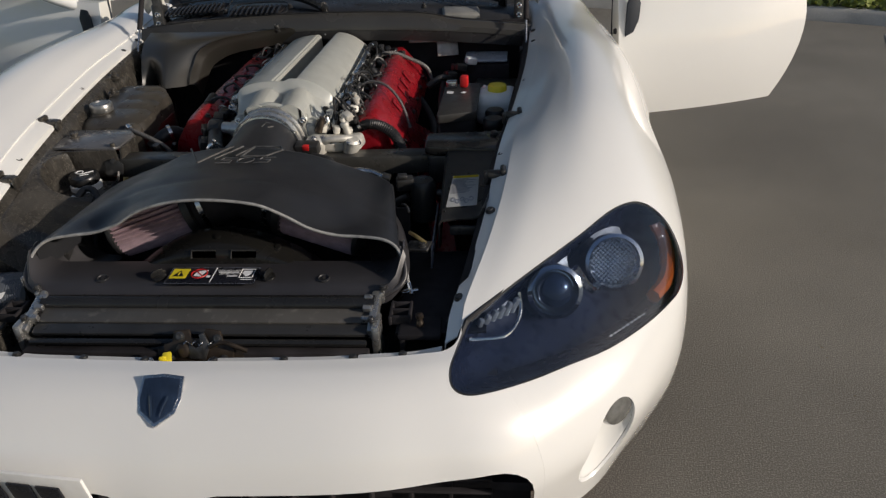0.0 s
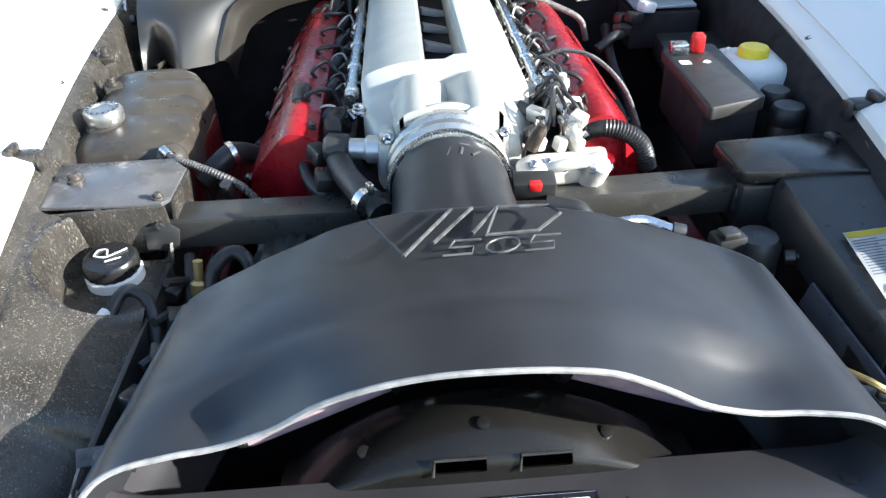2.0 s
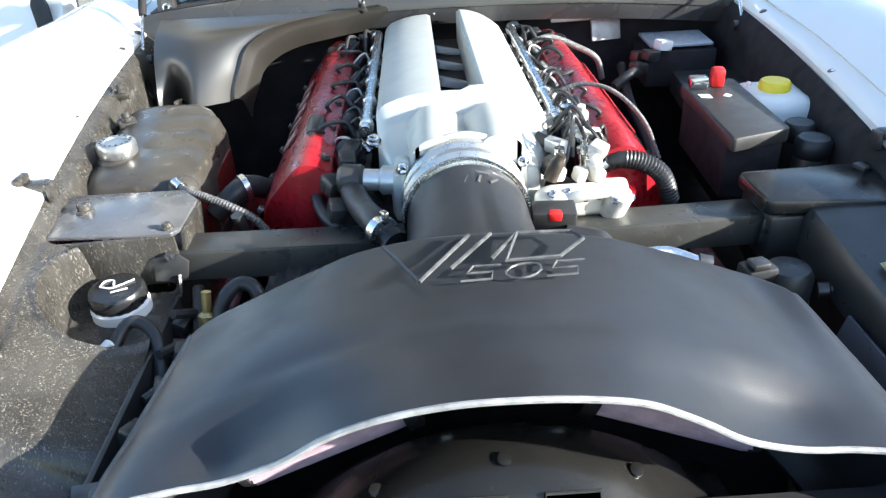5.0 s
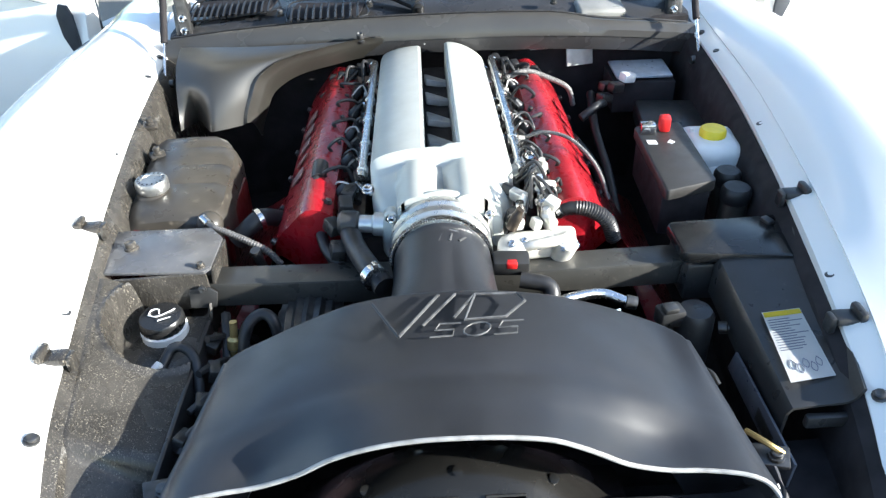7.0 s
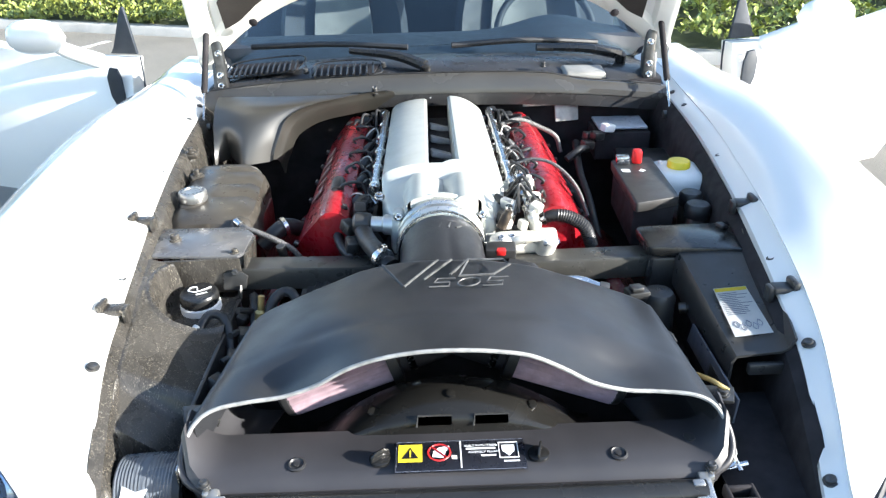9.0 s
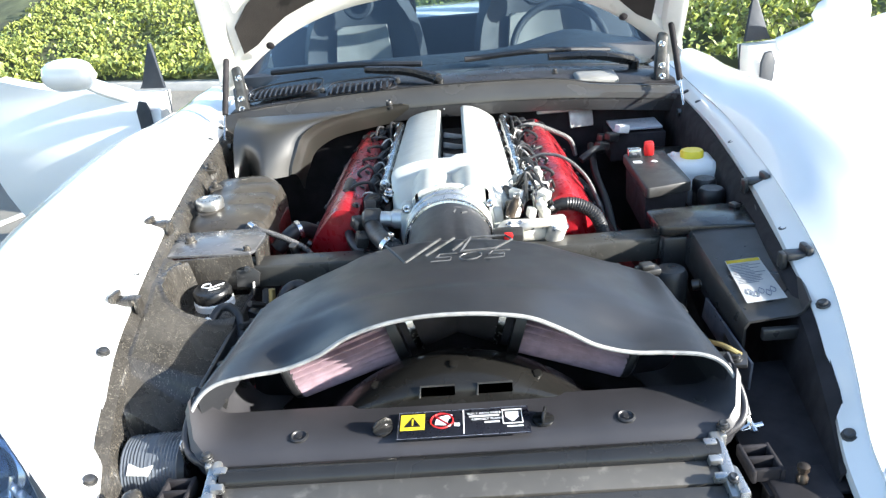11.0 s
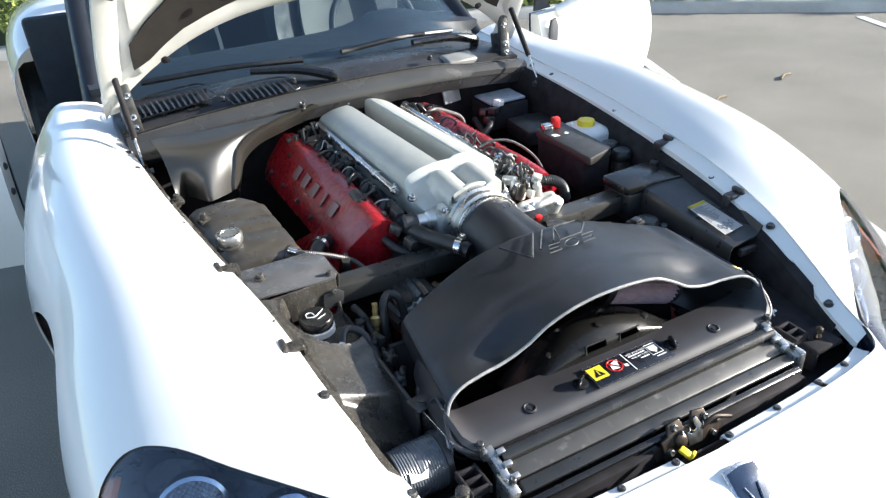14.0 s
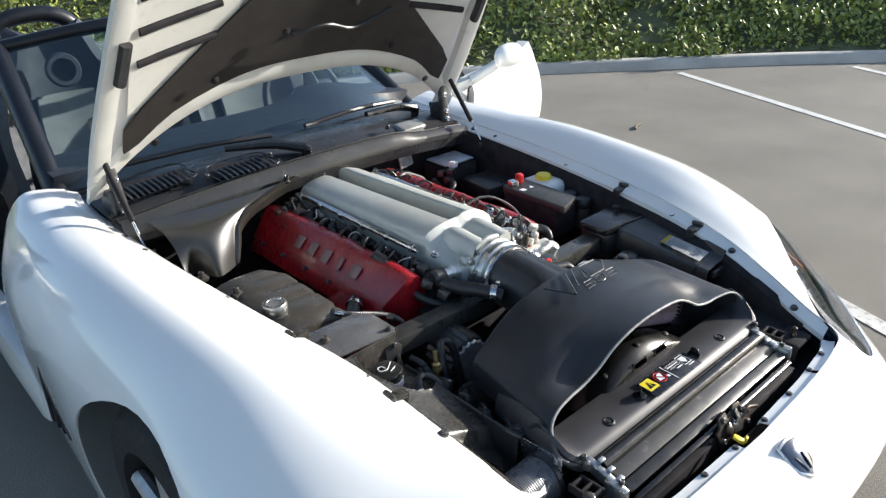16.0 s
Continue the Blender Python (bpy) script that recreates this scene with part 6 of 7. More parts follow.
    part("edge_plate", box(bmesh.new(), (-.375, .60, .60), (.003, .12, .05), (0, 0, 4), .001), STEEL, du, "bright narrow plate edge")
    # heat shield duct at the rear corner
    hd = thing("heater_duct", (-.50, 1.60, .60), "large satin black air duct sweeping under the cowl", "duct")
    rows = []
    for y, z, xr in ((1.805, .797, -.12), (1.785, .796, -.18), (1.755, .792, -.25), (1.722, .783, -.33), (1.692, .757, -.385), (1.672, .72, -.405), (1.660, .685, -.42), (1.655, .662, -.425)):
        xl = -.60 + .015 * (1.805 - y) / .15
        row = []
        for k in range(17):
            f = k / 16
            x = xl + (xr - xl) * f
            rim = math.exp(-((f - .94) / .04) ** 2)
            pocket = .9 * max(0, .75 - z) * max(0, 1 - abs(f - .20) / .26)
            row.append(V(x, y - .010 * rim + pocket - .036 * math.sin(math.pi * f) - .35 * (.795 - z) * (1 - f) ** 1.5, z + .006 * math.sin(math.pi * f) + .007 * rim))
        row.append(V(xr + .006, y + .006, z - .012))
        row.append(V(xr + .008, y + .035, z - .05))
        rows.append(row)
    part("duct_shell", sheet(smooth_grid(rows, 3, 2), 0.004), DUCT, hd)
    part("duct_stud", bolt(bmesh.new(), (-.17, 1.795, .797), (0, -.5, 1), .008, .02), STEEL_DARK, hd)
    for p, r in (((-.562, 1.40, .715), 30), ((-.60, 1.50, .735), 10)):
        b = bmesh.new()
        box(b, p, (.03, .02, .012), (20, 0, r), .003)
        bolt(b, V(*p) + V(0, 0, .006), (0, 0, 1), .007, .012)
        tagged(part("stud_bracket", b, DIRTY), "dusty stud bracket on the inner wing", "bracket")


def build_braces():
    for s in (1, -1):
        br = thing("brace_bar", (s * .25, 1.02, .62), "black steel brace bar across the bay", "brace", "brace bars")
        a, z = V(s * .400, 1.040, .676), V(s * .070, 1.030, .664)
        d = z - a
        ang = math.degrees(math.atan2(d.y, d.x))
        mid = a.lerp(z, .5)
        b = bmesh.new()
        box(b, mid, (d.length, .050, .006), (0, 0, ang), .002)
        box(b, mid + V(0, -.023, -.020), (d.length, .006, .042), (0, 0, ang), .002)
        part("bar", b, BRACE, br, "folded steel bar")
        part("end_tab", prism(bmesh.new(), [(-.022, -.018), (.020, -.020), (.026, .008), (.014, .018), (-.018, .016)], plane_at(a + V(-s * .004, -.030, -.022), (1, 0, 0), (0, .1, 1)), .005, .0012), BLACK, br)
        part("end_bolt", bolt(bmesh.new(), a + V(s * -.008, -.035, -.004), (0, -1, .2), .0050, .004), STEEL_DARK, br)


build_left_side()
build_braces()


# ---------------------------------------------------------------- driver's side
def build_right_side():
    # lidded box
    bx = thing("fuse_box", (.465, 1.05, .62), "flat black lidded box on the inner wing", "fuse box")
    lid = [(.372, 1.000), (.380, .996), (.548, .974), (.556, .980), (.572, 1.09), (.566, 1.098), (.378, 1.090), (.370, 1.082)]
    part("lid", prism(bmesh.new(), lid, pose(0, 0, .682), .020, .004), BLACK_GLOSS, bx)
    b = bmesh.new()
    box(b, (.468, 1.04, .645), (.175, .095, .07), bevel=.005)
    part("tray", b, BLACK, bx)
    part("lid_latch", box(bmesh.new(), (.535, 1.075, .704), (.014, .02, .008), (0, 0, 20), .002), BLACK, bx)
    part("lid_rod", tube(bmesh.new(), [V(.575, 1.09, .715), V(.556, 1.02, .712), V(.552, .985, .70)], .005, 8), RUBBER, bx)
    # battery box: charcoal cover
    bt = thing("jump_terminal_box", (.445, 1.29, .62), "charcoal plastic box with a red terminal cover", "terminal box")
    lid = [(.389, 1.166), (.394, 1.161), (.484, 1.188), (.489, 1.194), (.497, 1.430), (.491, 1.436), (.404, 1.422), (.398, 1.416)]
    part("box_lid", prism(bmesh.new(), lid, pose(0, 0, .697), .023, .004), mat("charcoal_plastic", (0.036, 0.034, 0.032), 0.45, var=0.12, scale=20, bump=0.15, bscale=700), bt)
    part("box_body", box(bmesh.new(), (.443, 1.304, .655), (.086, .232, .096), (0, 0, -3), .006), DARK, bt)
    part("terminal_cover", box(bmesh.new(), (.452, 1.396, .736), (.022, .024, .032), (0, 0, -8), .005), RED_PLASTIC, bt, "bright red terminal cover")
    part("terminal_lug", box(bmesh.new(), (.418, 1.392, .730), (.030, .024, .020), (0, 0, -5), .003), STEEL, bt)
    m = plane_at(V(.425, 1.345, .7205), (1, 0, 0), (0, 1, 0))
    for k, (x, w) in enumerate(((-.010, .018), (.026, .016))):
        part("box_print", prism(bmesh.new(), [(x - w / 2, -.008), (x + w / 2, -.010), (x + w / 2, .008), (x - w / 2, .010)] if k == 0 else [(x - w / 2, -.004), (x, -.010), (x + w / 2, -.003), (x + .002, .008)], m, .0006), LIGHT_INK, bt, flat=True)
    # brake fluid reservoir
    rv = thing("brake_fluid_reservoir", (.54, 1.36, .60), "milky white brake fluid reservoir with a yellow cap", "reservoir")
    b = bmesh.new()
    box(b, (.542, 1.372, .674), (.118, .125, .085), (0, 0, -4), .026, 4)
    box(b, (.556, 1.31, .650), (.085, .07, .06), (0, 0, -4), .018, 3)
    part("tank", b, WHITE_PLASTIC, rv)
    part("cap", lathe(bmesh.new(), (.543, 1.372, .712), (0, 0, 1), [(.026, 0), (.026, .016), (.023, .020), (.002, .0205)], 36, (18, .03)), YELLOW, rv, "yellow ribbed cap")
    part("vent_nipple", lathe(bmesh.new(), (.508, 1.395, .708), (0, 0, 1), [(.005, 0), (.005, .014), (.003, .016)], 10), WHITE_PLASTIC, rv)
    for (x, y, z, r) in ((.533, 1.200, .664, .025), (.536, 1.255, .668, .023)):
        ps = thing("fluid_reservoir", (x, y, z - .06), "small fluid reservoir with a black screw cap", "reservoir", "small reservoirs")
        part("pot", lathe(bmesh.new(), (x, y, z - .06), (0, 0, 1), [(r, 0), (r, .062), (r * .9, .066)], 28), GREY_TANK, ps)
        part("cap", lathe(bmesh.new(), (x, y, z + .004), (0, 0, 1), [(r * 1.0, 0), (r * 1.08, .003), (r * 1.08, .024), (r * .9, .030), (r * .3, .031)], 36, (18, .025)), RUBBER, ps)
    # control unit at the rear
    cu = thing("engine_control_unit", (.52, 1.80, .62), "silver engine control unit with wiring plugs", "control unit")
    part("case", prism(bmesh.new(), [(.440, 1.735), (.575, 1.732), (.580, 1.842), (.443, 1.845)], pose(0, 0, .694), .007, .002), mat("silver_label_case", (0.42, 0.46, 0.52), 0.35, metal=0.3, var=0.15, scale=40), cu)
    part("case_base", prism(bmesh.new(), [(.432, 1.728), (.582, 1.724), (.588, 1.850), (.436, 1.853)], pose(0, 0, .61), .078, .004), DARK, cu)
    for p, mt in (((.462, 1.722, .704), WHITE_PLASTIC), ((.43, 1.70, .690), BLACK), ((.415, 1.73, .680), STEEL_DARK), ((.40, 1.68, .672), BLACK)):
        part("plug", box(bmesh.new(), p, (.034, .026, .022), (0, 10, 25), .004), mt, cu)
    b = bmesh.new()
    box(b, (.54, 1.62, .63), (.14, .16, .05), (0, 0, -6), .01)
    tagged(part("battery_tray", b, BLACK), "black tray behind the terminal box", "tray")
    # bright plate on the firewall
    b = bmesh.new()
    box(b, (.378, 1.888, .706), (.072, .008, .056), (-14, 0, 12), .003)
    box(b, (.298, 1.880, .734), (.10, .008, .016), (-14, 0, 4), .003)
    tagged(part("firewall_bracket", b, mat("bare_bracket", (0.62, 0.61, 0.58), 0.40, metal=0.3, var=0.2, scale=40)), "pale bare metal bracket under the cowl", "bracket")
    # warning label
    tl, tr, br_, bl = V(.445, .864, .6795), V(.502, .869, .6805), V(.499, .745, .6675), V(.436, .737, .6665)
    lb = thing("warning_label", (.47, .80, .676), "white printed warning label with a yellow heading", "label")
    up = V(0, 0, .0062)

    def at(u, v, dz=0.0):
        return (tl.lerp(tr, u)).lerp(bl.lerp(br_, u), v) + up + V(0, 0, dz)

    def patch(name, u0, u1, v0, v1, mt, dz, thick=.0004):
        b = bmesh.new()
        grid(b, [[at(u0, v0, dz), at(u1, v0, dz)], [at(u0, v1, dz), at(u1, v1, dz)]])
        bmesh.ops.solidify(b, geom=b.faces[:], thickness=thick)
        bmesh.ops.recalc_face_normals(b, faces=b.faces[:])
        return part(name, b, mt, lb, flat=True)
    patch("paper", 0, 1, 0, 1, LABEL_WHITE, 0, .0009)
    patch("heading", .02, .98, .015, .09, YELLOW, .0009)
    rnd = random.Random(8)
    for k in range(13):
        v = .13 + .037 * k
        patch("print_line", .06, .06 + rnd.uniform(.45, .86), v, v + .014, INK, .0009)
    b = bmesh.new()
    for k in range(5):
        u, v = .18 + .15 * k, .78 + .06 * (k % 2)
        tube(b, [at(u, v - .06, .001), at(u + .08, v, .001), at(u + .02, v + .07, .001), at(u - .06, v + .02, .001), at(u, v - .06, .001)], .0006, 5, 3)
    part("print_drawing", b, INK, lb)
    # upright plate
    m = plane_at(V(.413, .747, .608), (0, -1, 0), (.04, 0, 1))
    pl = part("dark_shield", prism(bmesh.new(), [(-.105, -.016), (.105, -.024), (.105, .020), (-.095, .024)], m, .004, .0012), mat("blue_grey_plate", (0.085, 0.095, 0.12), 0.35, var=0.15, scale=30), None)
    tagged(pl, "dark grey upright shield plate beside the label panel", "shield")
    part("shield_recess", prism(bmesh.new(), [(.0, -.012), (.05, -.014), (.05, .006), (.0, .010)], m @ pose(0, 0, -.001), .006), STEEL_DARK, pl)
    # pump and ports behind the cover
    pm = thing("vacuum_pump", (.375, .93, .60), "small black pump with hoses", "pump")
    part("body", lathe(bmesh.new(), (.372, .915, .60), (0, 0, 1), [(.030, -.04), (.030, .045), (.024, .055), (.006, .057)], 24), BLACK, pm)
    part("plug", box(bmesh.new(), (.332, .912, .648), (.04, .03, .03), (0, 0, 10), .005), BLACK, pm)
    part("clip", box(bmesh.new(), (.328, .905, .668), (.022, .02, .010), (0, 0, 10), .003), STEEL_DARK, pm)
    part("port", lathe(bmesh.new(), (.408, .905, .625), (.9, -.3, .2), [(.010, 0), (.010, .012), (.007, .014), (.007, .02)], 14), STEEL_DARK, pm)
    part("hose", tube(bmesh.new(), [V(.34, .90, .62), V(.31, .90, .60), V(.30, .87, .56), V(.32, .84, .52)], .011, 10), RUBBER, pm)
    ap = thing("air_conditioning_pipe", (.20, .965, .62), "bright bent aluminium pipe behind the intake cover", "pipe")
    part("pipe", tube(bmesh.new(), [V(.275, .955, .645), V(.24, .965, .655), V(.20, .955, .66), V(.165, .940, .66), V(.14, .93, .64)], .0085, 10), STEEL, ap)
    part("cap", tube(bmesh.new(), [V(.276, .955, .645), V(.292, .952, .642)], .011, 12, 2), STEEL_DARK, ap)
    part("service_valve", lathe(bmesh.new(), (.185, .925, .65), (.2, -.2, 1), [(.012, -.02), (.012, .006), (.008, .010), (.008, .022)], 14), BRASS, ap)
    part("tag", box(bmesh.new(), (.235, .905, .655), (.035, .003, .035), (20, 0, 20), .001), mat("pale_blue_tag", (0.45, 0.58, 0.7), 0.5), ap)
    hk = thing("side_clamp", (.40, .66, .59), "small worn clamp at the cover's edge", "clamp")
    b = bmesh.new()
    box(b, (.385, .66, .625), (.05, .03, .008), (10, -8, -20), .002)
    bolt(b, (.392, .655, .630), (0, 0, 1), .008, .008)
    part("strap", b, STEEL_DARK, hk)
    part("clip", tube(bmesh.new(), [V(.365, .69, .64), V(.38, .665, .645), V(.40, .655, .635)], .004, 8), BRASS, hk)
    hk2 = thing("side_spring", (.36, .80, .63), "small bent spring clip beside the cover", "clip")
    part("wire", tube(bmesh.new(), [V(.338, .80, .650), V(.350, .78, .655), V(.356, .765, .648)], .0028, 8), STEEL_DARK, hk2)


build_right_side()


# ---------------------------------------------------------------- hoses, throttle gear and wiring on the engine
def build_engine_dress():
    dr = thing("throttle_gear", (.13, 1.05, .66), "cast throttle motor with linkage and connectors", "throttle gear")
    CASTING = mat("raw_casting", (0.62, 0.60, 0.54), 0.45, metal=0.35, var=0.18, scale=50, bump=0.4, bscale=400)
    b = bmesh.new()
    box(b, (.140, 1.058, .690), (.086, .046, .036), (0, 6, 12), .012, 3)
    box(b, (.190, 1.072, .688), (.050, .044, .034), (8, -8, -18), .010, 3)
    tube(b, [V(.112, 1.038, .698), V(.145, 1.030, .710), V(.185, 1.042, .708), V(.206, 1.075, .696)], .0085, 10)
    lathe(b, (.106, 1.040, .694), (0, -.3, 1), [(.024, -.02), (.024, .012), (.018, .018), (.006, .020)], 22)
    lathe(b, (.192, 1.044, .692), (.3, -.3, 1), [(.019, -.02), (.019, .014), (.013, .019)], 18)
    part("motor_case", b, CASTING, dr, "raw pale aluminium casting")
    for k in range(6):
        part("case_bolt", bolt(bmesh.new(), (.104 + .021 * k, 1.030 + .010 * (k % 2), .712 - .003 * k), (0, -.4, 1), .0052, .006), STEEL, dr)
    for x, y, z, w in ((.118, 1.076, .722, .020), (.150, 1.082, .716, .016), (.176, 1.092, .708, .020)):
        part("case_lug", box(bmesh.new(), (x, y, z), (w, .018, .020), (8, 10, 24), .004), CASTING, dr)
    part("red_connector", box(bmesh.new(), (.098, .976, .712), (.018, .012, .013), (10, 0, -4), .003), RED_PLASTIC, dr, "red electrical connector")
    part("connector_body", box(bmesh.new(), (.098, .988, .706), (.056, .032, .028), (10, 0, -4), .005), BLACK, dr)
    part("elbow_hose", tube(bmesh.new(), [V(.11, .965, .690), V(.15, .955, .685), V(.155, .94, .67), V(.13, .92, .655)], .013, 12), RUBBER, dr)
    rnd = random.Random(21)
    for k in range(9):
        p = (.115 + rnd.uniform(-.015, .06), 1.09 + .035 * k * .6 + rnd.uniform(-.01, .01), .715 + rnd.uniform(-.015, .025))
        part("connector", box(bmesh.new(), p, (rnd.uniform(.014, .028), rnd.uniform(.016, .03), rnd.uniform(.014, .03)), (rnd.uniform(-25, 25), rnd.uniform(-25, 25), rnd.uniform(0, 90)), .003), (BLACK, BLACK, STEEL_DARK, ALU_RAW)[k % 4], dr)
    for k in range(4):
        p = V(.115 + .01 * k, 1.07 + .03 * k, .735 - .004 * k)
        part("fitting", lathe(bmesh.new(), p, (rnd.uniform(-.4, .6), rnd.uniform(-.6, .2), 1), [(.010, -.02), (.010, .006), (.007, .010), (.007, .018)], 12), (LATCH, STEEL, ALU_RAW, STEEL_DARK)[k], dr)
    for k in range(7):
        y = 1.10 + .05 * k
        a = V(.135, y, .728)
        part("wire", tube(bmesh.new(), [a, a + V(.018, rnd.uniform(-.03, .03), .03 + rnd.uniform(0, .02)), a + V(.045, rnd.uniform(-.03, .04), .025), a + V(.06, rnd.uniform(-.02, .05), -.005), a + V(.05, .06, -.03)], .0026, 7), RUBBER, dr)
    # sunlit sensors, banjo unions and taped leads between the plenum and the valve cover
    for k in range(16):
        x, y, z = .128 + rnd.uniform(0, .062), 1.085 + .011 * k, .722 + rnd.uniform(-.004, .026)
        if k % 3 == 0:
            part("sensor", lathe(bmesh.new(), (x, y, z), (rnd.uniform(-.5, .5), rnd.uniform(-.8, .1), 1), [(.0085, -.018), (.0085, .004), (.011, .006), (.011, .014), (.006, .017), (.006, .026)], 12), (CASTING, STEEL)[k % 2], dr)
        elif k % 3 == 1:
            part("connector", box(bmesh.new(), (x, y, z), (rnd.uniform(.014, .024), rnd.uniform(.018, .030), rnd.uniform(.014, .022)), (rnd.uniform(-25, 25), rnd.uniform(-25, 25), rnd.uniform(0, 90)), .003), (BLACK, CASTING)[k % 2], dr)
        else:
            part("lead", tube(bmesh.new(), [V(x, y, z - .01), V(x + rnd.uniform(.0, .03), y + rnd.uniform(-.03, .03), z + rnd.uniform(.02, .045)), V(x + rnd.uniform(.02, .05), y + rnd.uniform(-.02, .05), z + rnd.uniform(-.01, .02)), V(x + .045, y + rnd.uniform(0, .05), z - .04)], .0032, 7), RUBBER, dr)
    # clips, unions and thin pale wires along both fuel rails
    for s in (1, -1):
        rl = thing("injector_loom", (s * .16, 1.45, .70), "injector wiring with clips and pale wires beside the plenum", "wiring", "injector looms")
        part("loom_tube", tube(bmesh.new(), [V(s * .152, 1.20, .702), V(s * .160, 1.32, .712), V(s * .152, 1.44, .708), V(s * .160, 1.56, .714), V(s * .152, 1.72, .722)], .0065, 8, 8, .0008, .005), RUBBER, rl)
        for k in range(10):
            p = V(s * (.152 + rnd.uniform(-.010, .012)), 1.22 + .052 * k, .716 + rnd.uniform(-.01, .015))
            part("clip", box(bmesh.new(), p, (rnd.uniform(.010, .020), rnd.uniform(.012, .022), rnd.uniform(.008, .018)), (rnd.uniform(-30, 30), rnd.uniform(-30, 30), rnd.uniform(0, 90)), .002), (BLACK, RUBBER, STEEL, WIRE_WHITE, BLACK)[k % 5], rl)
            if k % 2 == 0:
                part("wire", tube(bmesh.new(), [p, p + V(s * .010, rnd.uniform(-.03, .03), .018), p + V(s * .030, rnd.uniform(-.03, .03), .008), p + V(s * .036, .02, -.02)], .0019, 6), WIRE_WHITE if k % 4 == 0 else STEEL_DARK, rl)
            if k % 3 == 0:
                part("union", lathe(bmesh.new(), p + V(-s * .012, .01, -.006), (s * .6, rnd.uniform(-.5, .5), .6), [(.007, -.012), (.007, .004), (.005, .006), (.005, .014)], 10), STEEL, rl)
    # ribbed hose over the driver's valve cover
    rh = thing("ribbed_hose", (.25, 1.15, .66), "ribbed black breather hose over the valve cover", "hose")
    part("hose", tube(bmesh.new(), [V(.185, 1.150, .690), V(.215, 1.140, .708), V(.250, 1.135, .705), V(.282, 1.135, .682), V(.300, 1.14, .64)], .0125, 14, 8, .0016, .006), RUBBER, rh)
    part("hose_clamp", lathe(bmesh.new(), (.195, 1.145, .698), (.7, 0, .5), [(.014, 0), (.016, .001), (.016, .009), (.014, .01)], 20), STEEL, rh)
    # braided cables, driver's side
    for nm, pts, r in (("cable", [V(.165, 1.675, .735), V(.213, 1.692, .743), V(.270, 1.706, .718), V(.319, 1.718, .686), V(.335, 1.72, .64)], .0058),
                       ("cable", [V(.165, 1.345, .745), V(.205, 1.335, .758), V(.250, 1.31, .751), V(.290, 1.27, .715), V(.312, 1.24, .66)], .0032)):
        cb = thing("sleeved_cable", pts[2] - V(0, 0, .08), "grey braided cable crossing the valve cover", "cable", "sleeved cables")
        part(nm, tube(bmesh.new(), pts, r, 10, 8, .0008, .004), mat("braided_sleeve", (0.13, 0.125, 0.12), 0.5, var=0.8, scale=420) if "braided_sleeve" not in bpy.data.materials else bpy.data.materials["braided_sleeve"], cb)
    # big dark hoses down to the battery side
    for pts, r in (([V(.22, 1.70, .66), V(.29, 1.62, .63), V(.35, 1.50, .58), V(.36, 1.38, .52)], .012), ([V(.38, 1.74, .66), V(.37, 1.62, .62), V(.375, 1.50, .58), V(.37, 1.36, .54)], .010),
                   ([V(.40, 1.68, .66), V(.37, 1.62, .68), V(.33, 1.60, .66)], .010)):
        h = thing("heater_hose", pts[1] - V(0, 0, .1), "black rubber hose at the back of the engine", "hose", "heater hoses")
        part("hose", tube(bmesh.new(), pts, r, 12), RUBBER, h)
    # passenger's side: crank breather and coolant hoses
    bh = thing("breather_hose", (-.20, 1.15, .66), "black breather hose beside the red valve cover", "hose")
    part("hose", tube(bmesh.new(), [V(-.222, 1.262, .735), V(-.226, 1.235, .728), V(-.222, 1.17, .690), V(-.20, 1.10, .665), V(-.16, 1.06, .655)], .0105, 12), RUBBER, bh)
    part("boot", tube(bmesh.new(), [V(-.222, 1.285, .738), V(-.223, 1.24, .730)], .0145, 12, 2), RUBBER, bh)
    ch = thing("coolant_hose", (-.13, 1.0, .66), "black bypass hose with a bright spring clamp", "hose")
    part("hose", tube(bmesh.new(), [V(-.165, 1.15, .705), V(-.160, 1.10, .705), V(-.145, 1.05, .702), V(-.122, .99, .708), V(-.098, .95, .700)], .0175, 14), RUBBER, ch)
    part("spring_clamp", lathe(bmesh.new(), (-.114, .962, .711), (.5, -.8, 0), [(.0175, -.008), (.0205, -.007), (.0205, .007), (.0175, .008)], 22), STEEL, ch, "bright spring clamp")
    part("clamp_ear", box(bmesh.new(), (-.110, .955, .735), (.008, .012, .016), (0, 0, 30), .002), STEEL, ch)
    sn = thing("idle_valve", (-.15, 1.12, .69), "idle valve and sensors beside the throttle body", "valve")
    part("valve_body", lathe(bmesh.new(), (-.088, 1.105, .712), (-1, .1, .05), [(.020, 0), (.020, .03), (.015, .034), (.015, .055)], 18), ALU_RAW, sn)
    part("valve_motor", lathe(bmesh.new(), (-.143, 1.11, .714), (-1, .1, .05), [(.018, 0), (.022, .004), (.022, .03), (.016, .036)], 18), BLACK, sn)
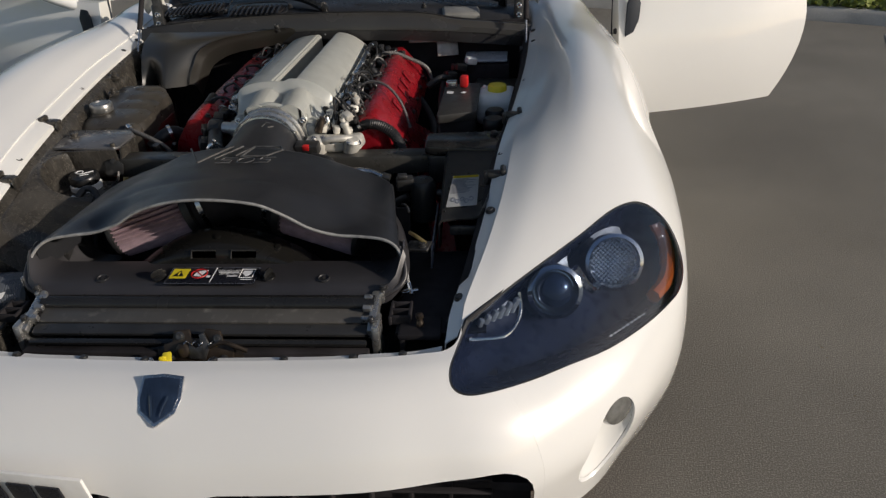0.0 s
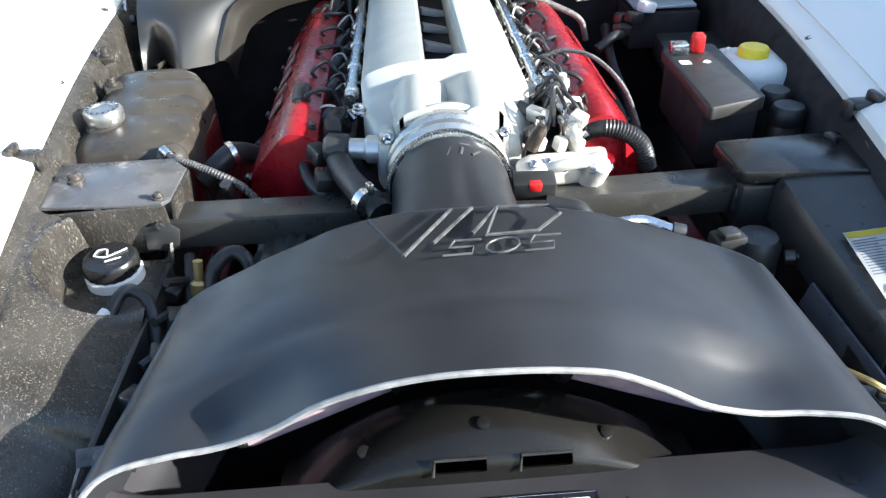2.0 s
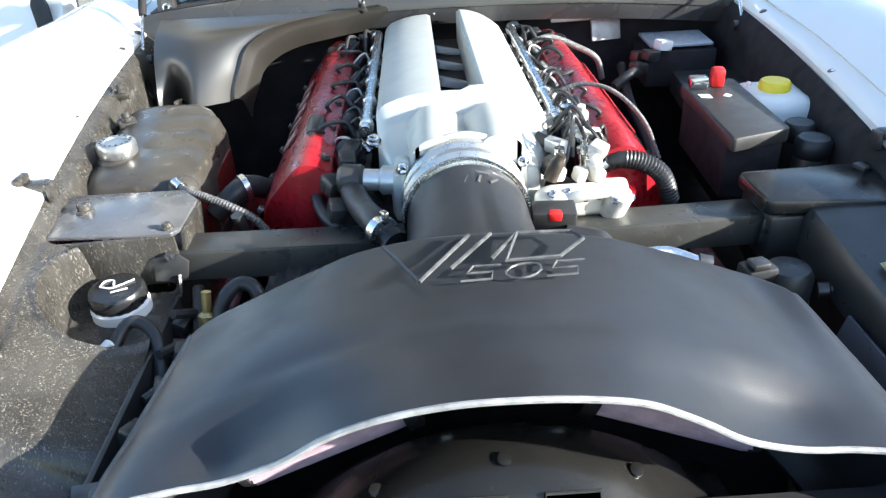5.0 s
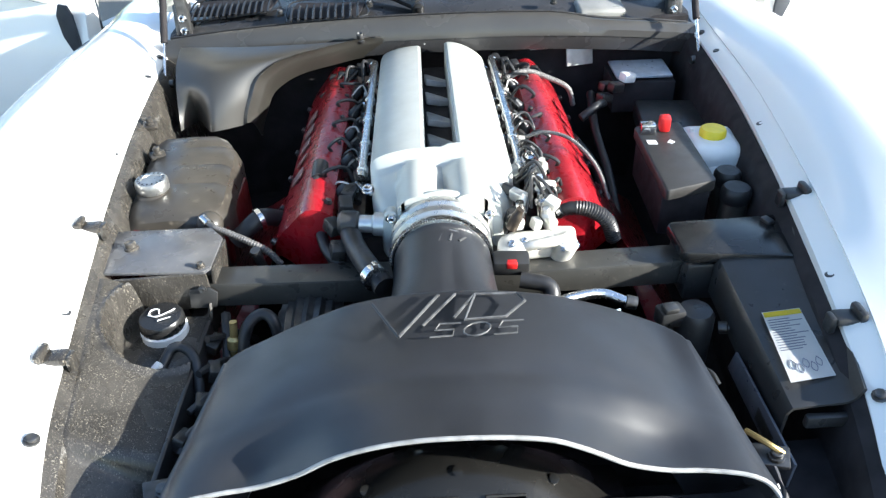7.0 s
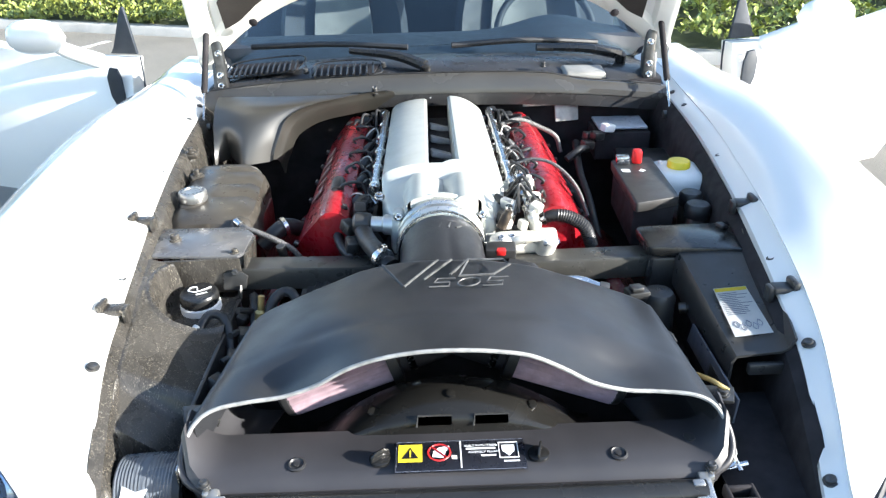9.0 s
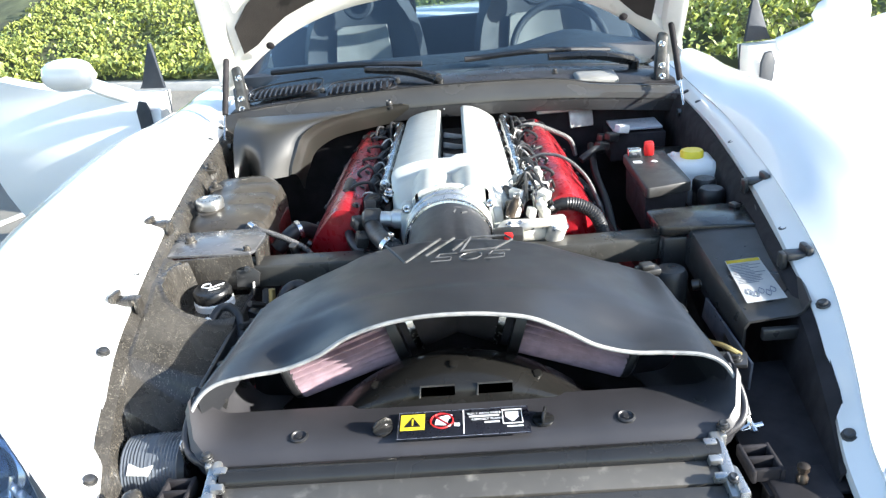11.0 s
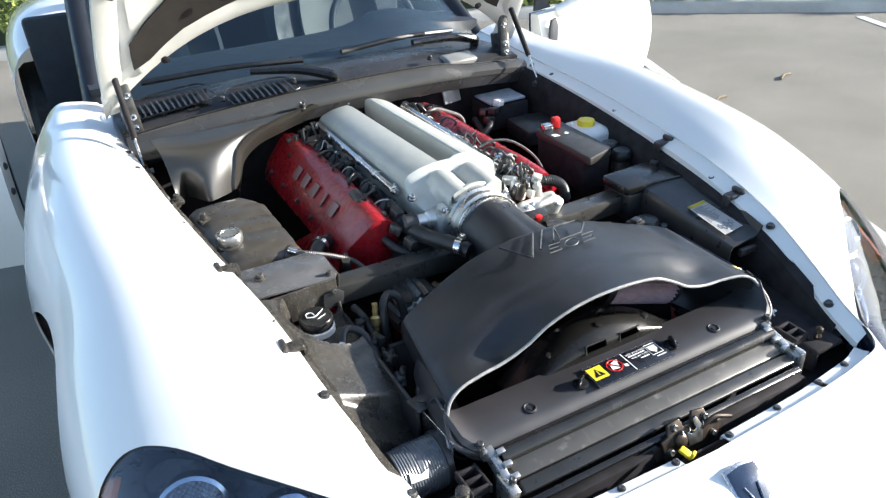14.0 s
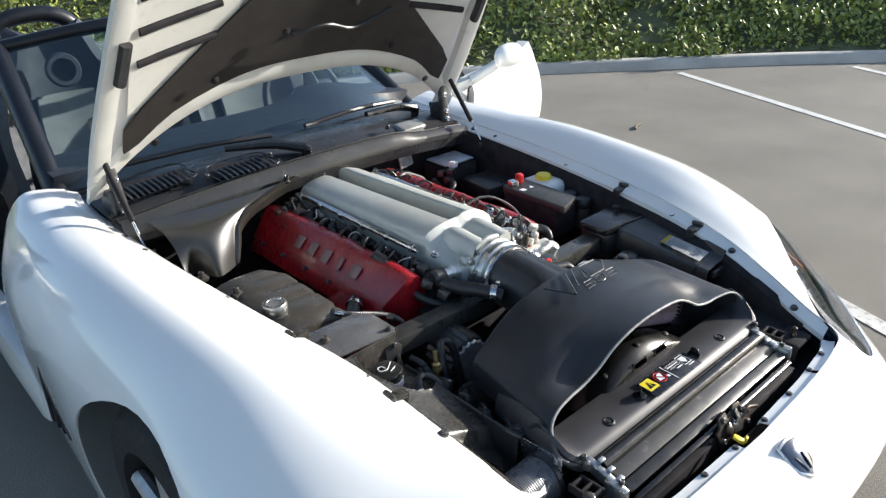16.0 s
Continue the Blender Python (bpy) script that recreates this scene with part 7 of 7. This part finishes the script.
    for p, r in (((-.17, 1.16, .722), 10), ((-.19, 1.12, .705), 40), ((-.165, 1.20, .722), -20), ((-.18, 1.07, .69), 15)):
        part("plug", box(bmesh.new(), p, (.024, .030, .024), (15, 10, r), .004), BLACK, sn)
    part("bolt_head", bolt(bmesh.new(), (-.128, 1.16, .748), (0, -.3, 1), .008, .010), STEEL, sn)
    # rear of the engine: connectors
    for s in (1, -1):
        lm = thing("coil_loom", (s * .16, 1.76, .72), "cluster of ignition plugs and leads at the firewall", "wiring", "firewall looms")
        for k in range(5):
            p = V(s * (.15 + .022 * k), 1.765 - .006 * k, .745 - .006 * k)
            part("plug", box(bmesh.new(), p, (.018, .024, .028), (rnd.uniform(-20, 20), 0, rnd.uniform(-30, 30)), .004), RUBBER, lm)
            part("lead", tube(bmesh.new(), [p, p + V(s * rnd.uniform(-.02, .03), rnd.uniform(-.04, -.015), rnd.uniform(.006, .022)), p + V(s * rnd.uniform(.0, .04), rnd.uniform(-.08, -.05), -.012)], .0036, 8), RUBBER, lm)
    b = bmesh.new()
    tube(b, [V(-.02, 1.815, .776), V(.005, 1.818, .794), V(.030, 1.820, .798), V(.055, 1.820, .788)], .005, 8)
    tagged(part("lifting_eye", b, ALU_RAW), "bright lifting eye at the back of the plenum", "bracket")
    # tank-side hose with clamp
    th = thing("radiator_hose", (-.34, 1.19, .58), "black radiator hose with a steel clamp", "hose")
    part("hose", tube(bmesh.new(), [V(-.385, 1.20, .63), V(-.355, 1.215, .655), V(-.335, 1.235, .66), V(-.31, 1.26, .64)], .017, 12), RUBBER, th)
    part("hose_clamp", lathe(bmesh.new(), (-.345, 1.225, .66), (.7, .5, .1), [(.018, 0), (.021, .001), (.021, .010), (.018, .011)], 20), STEEL, th)
    sp = thing("dipstick", (-.335, 1.10, .62), "bright dipstick tube beside the valve cover", "dipstick")
    part("stick", tube(bmesh.new(), [V(-.315, 1.12, .60), V(-.325, 1.105, .675)], .009, 10, 2), STEEL_DARK, sp)


build_engine_dress()
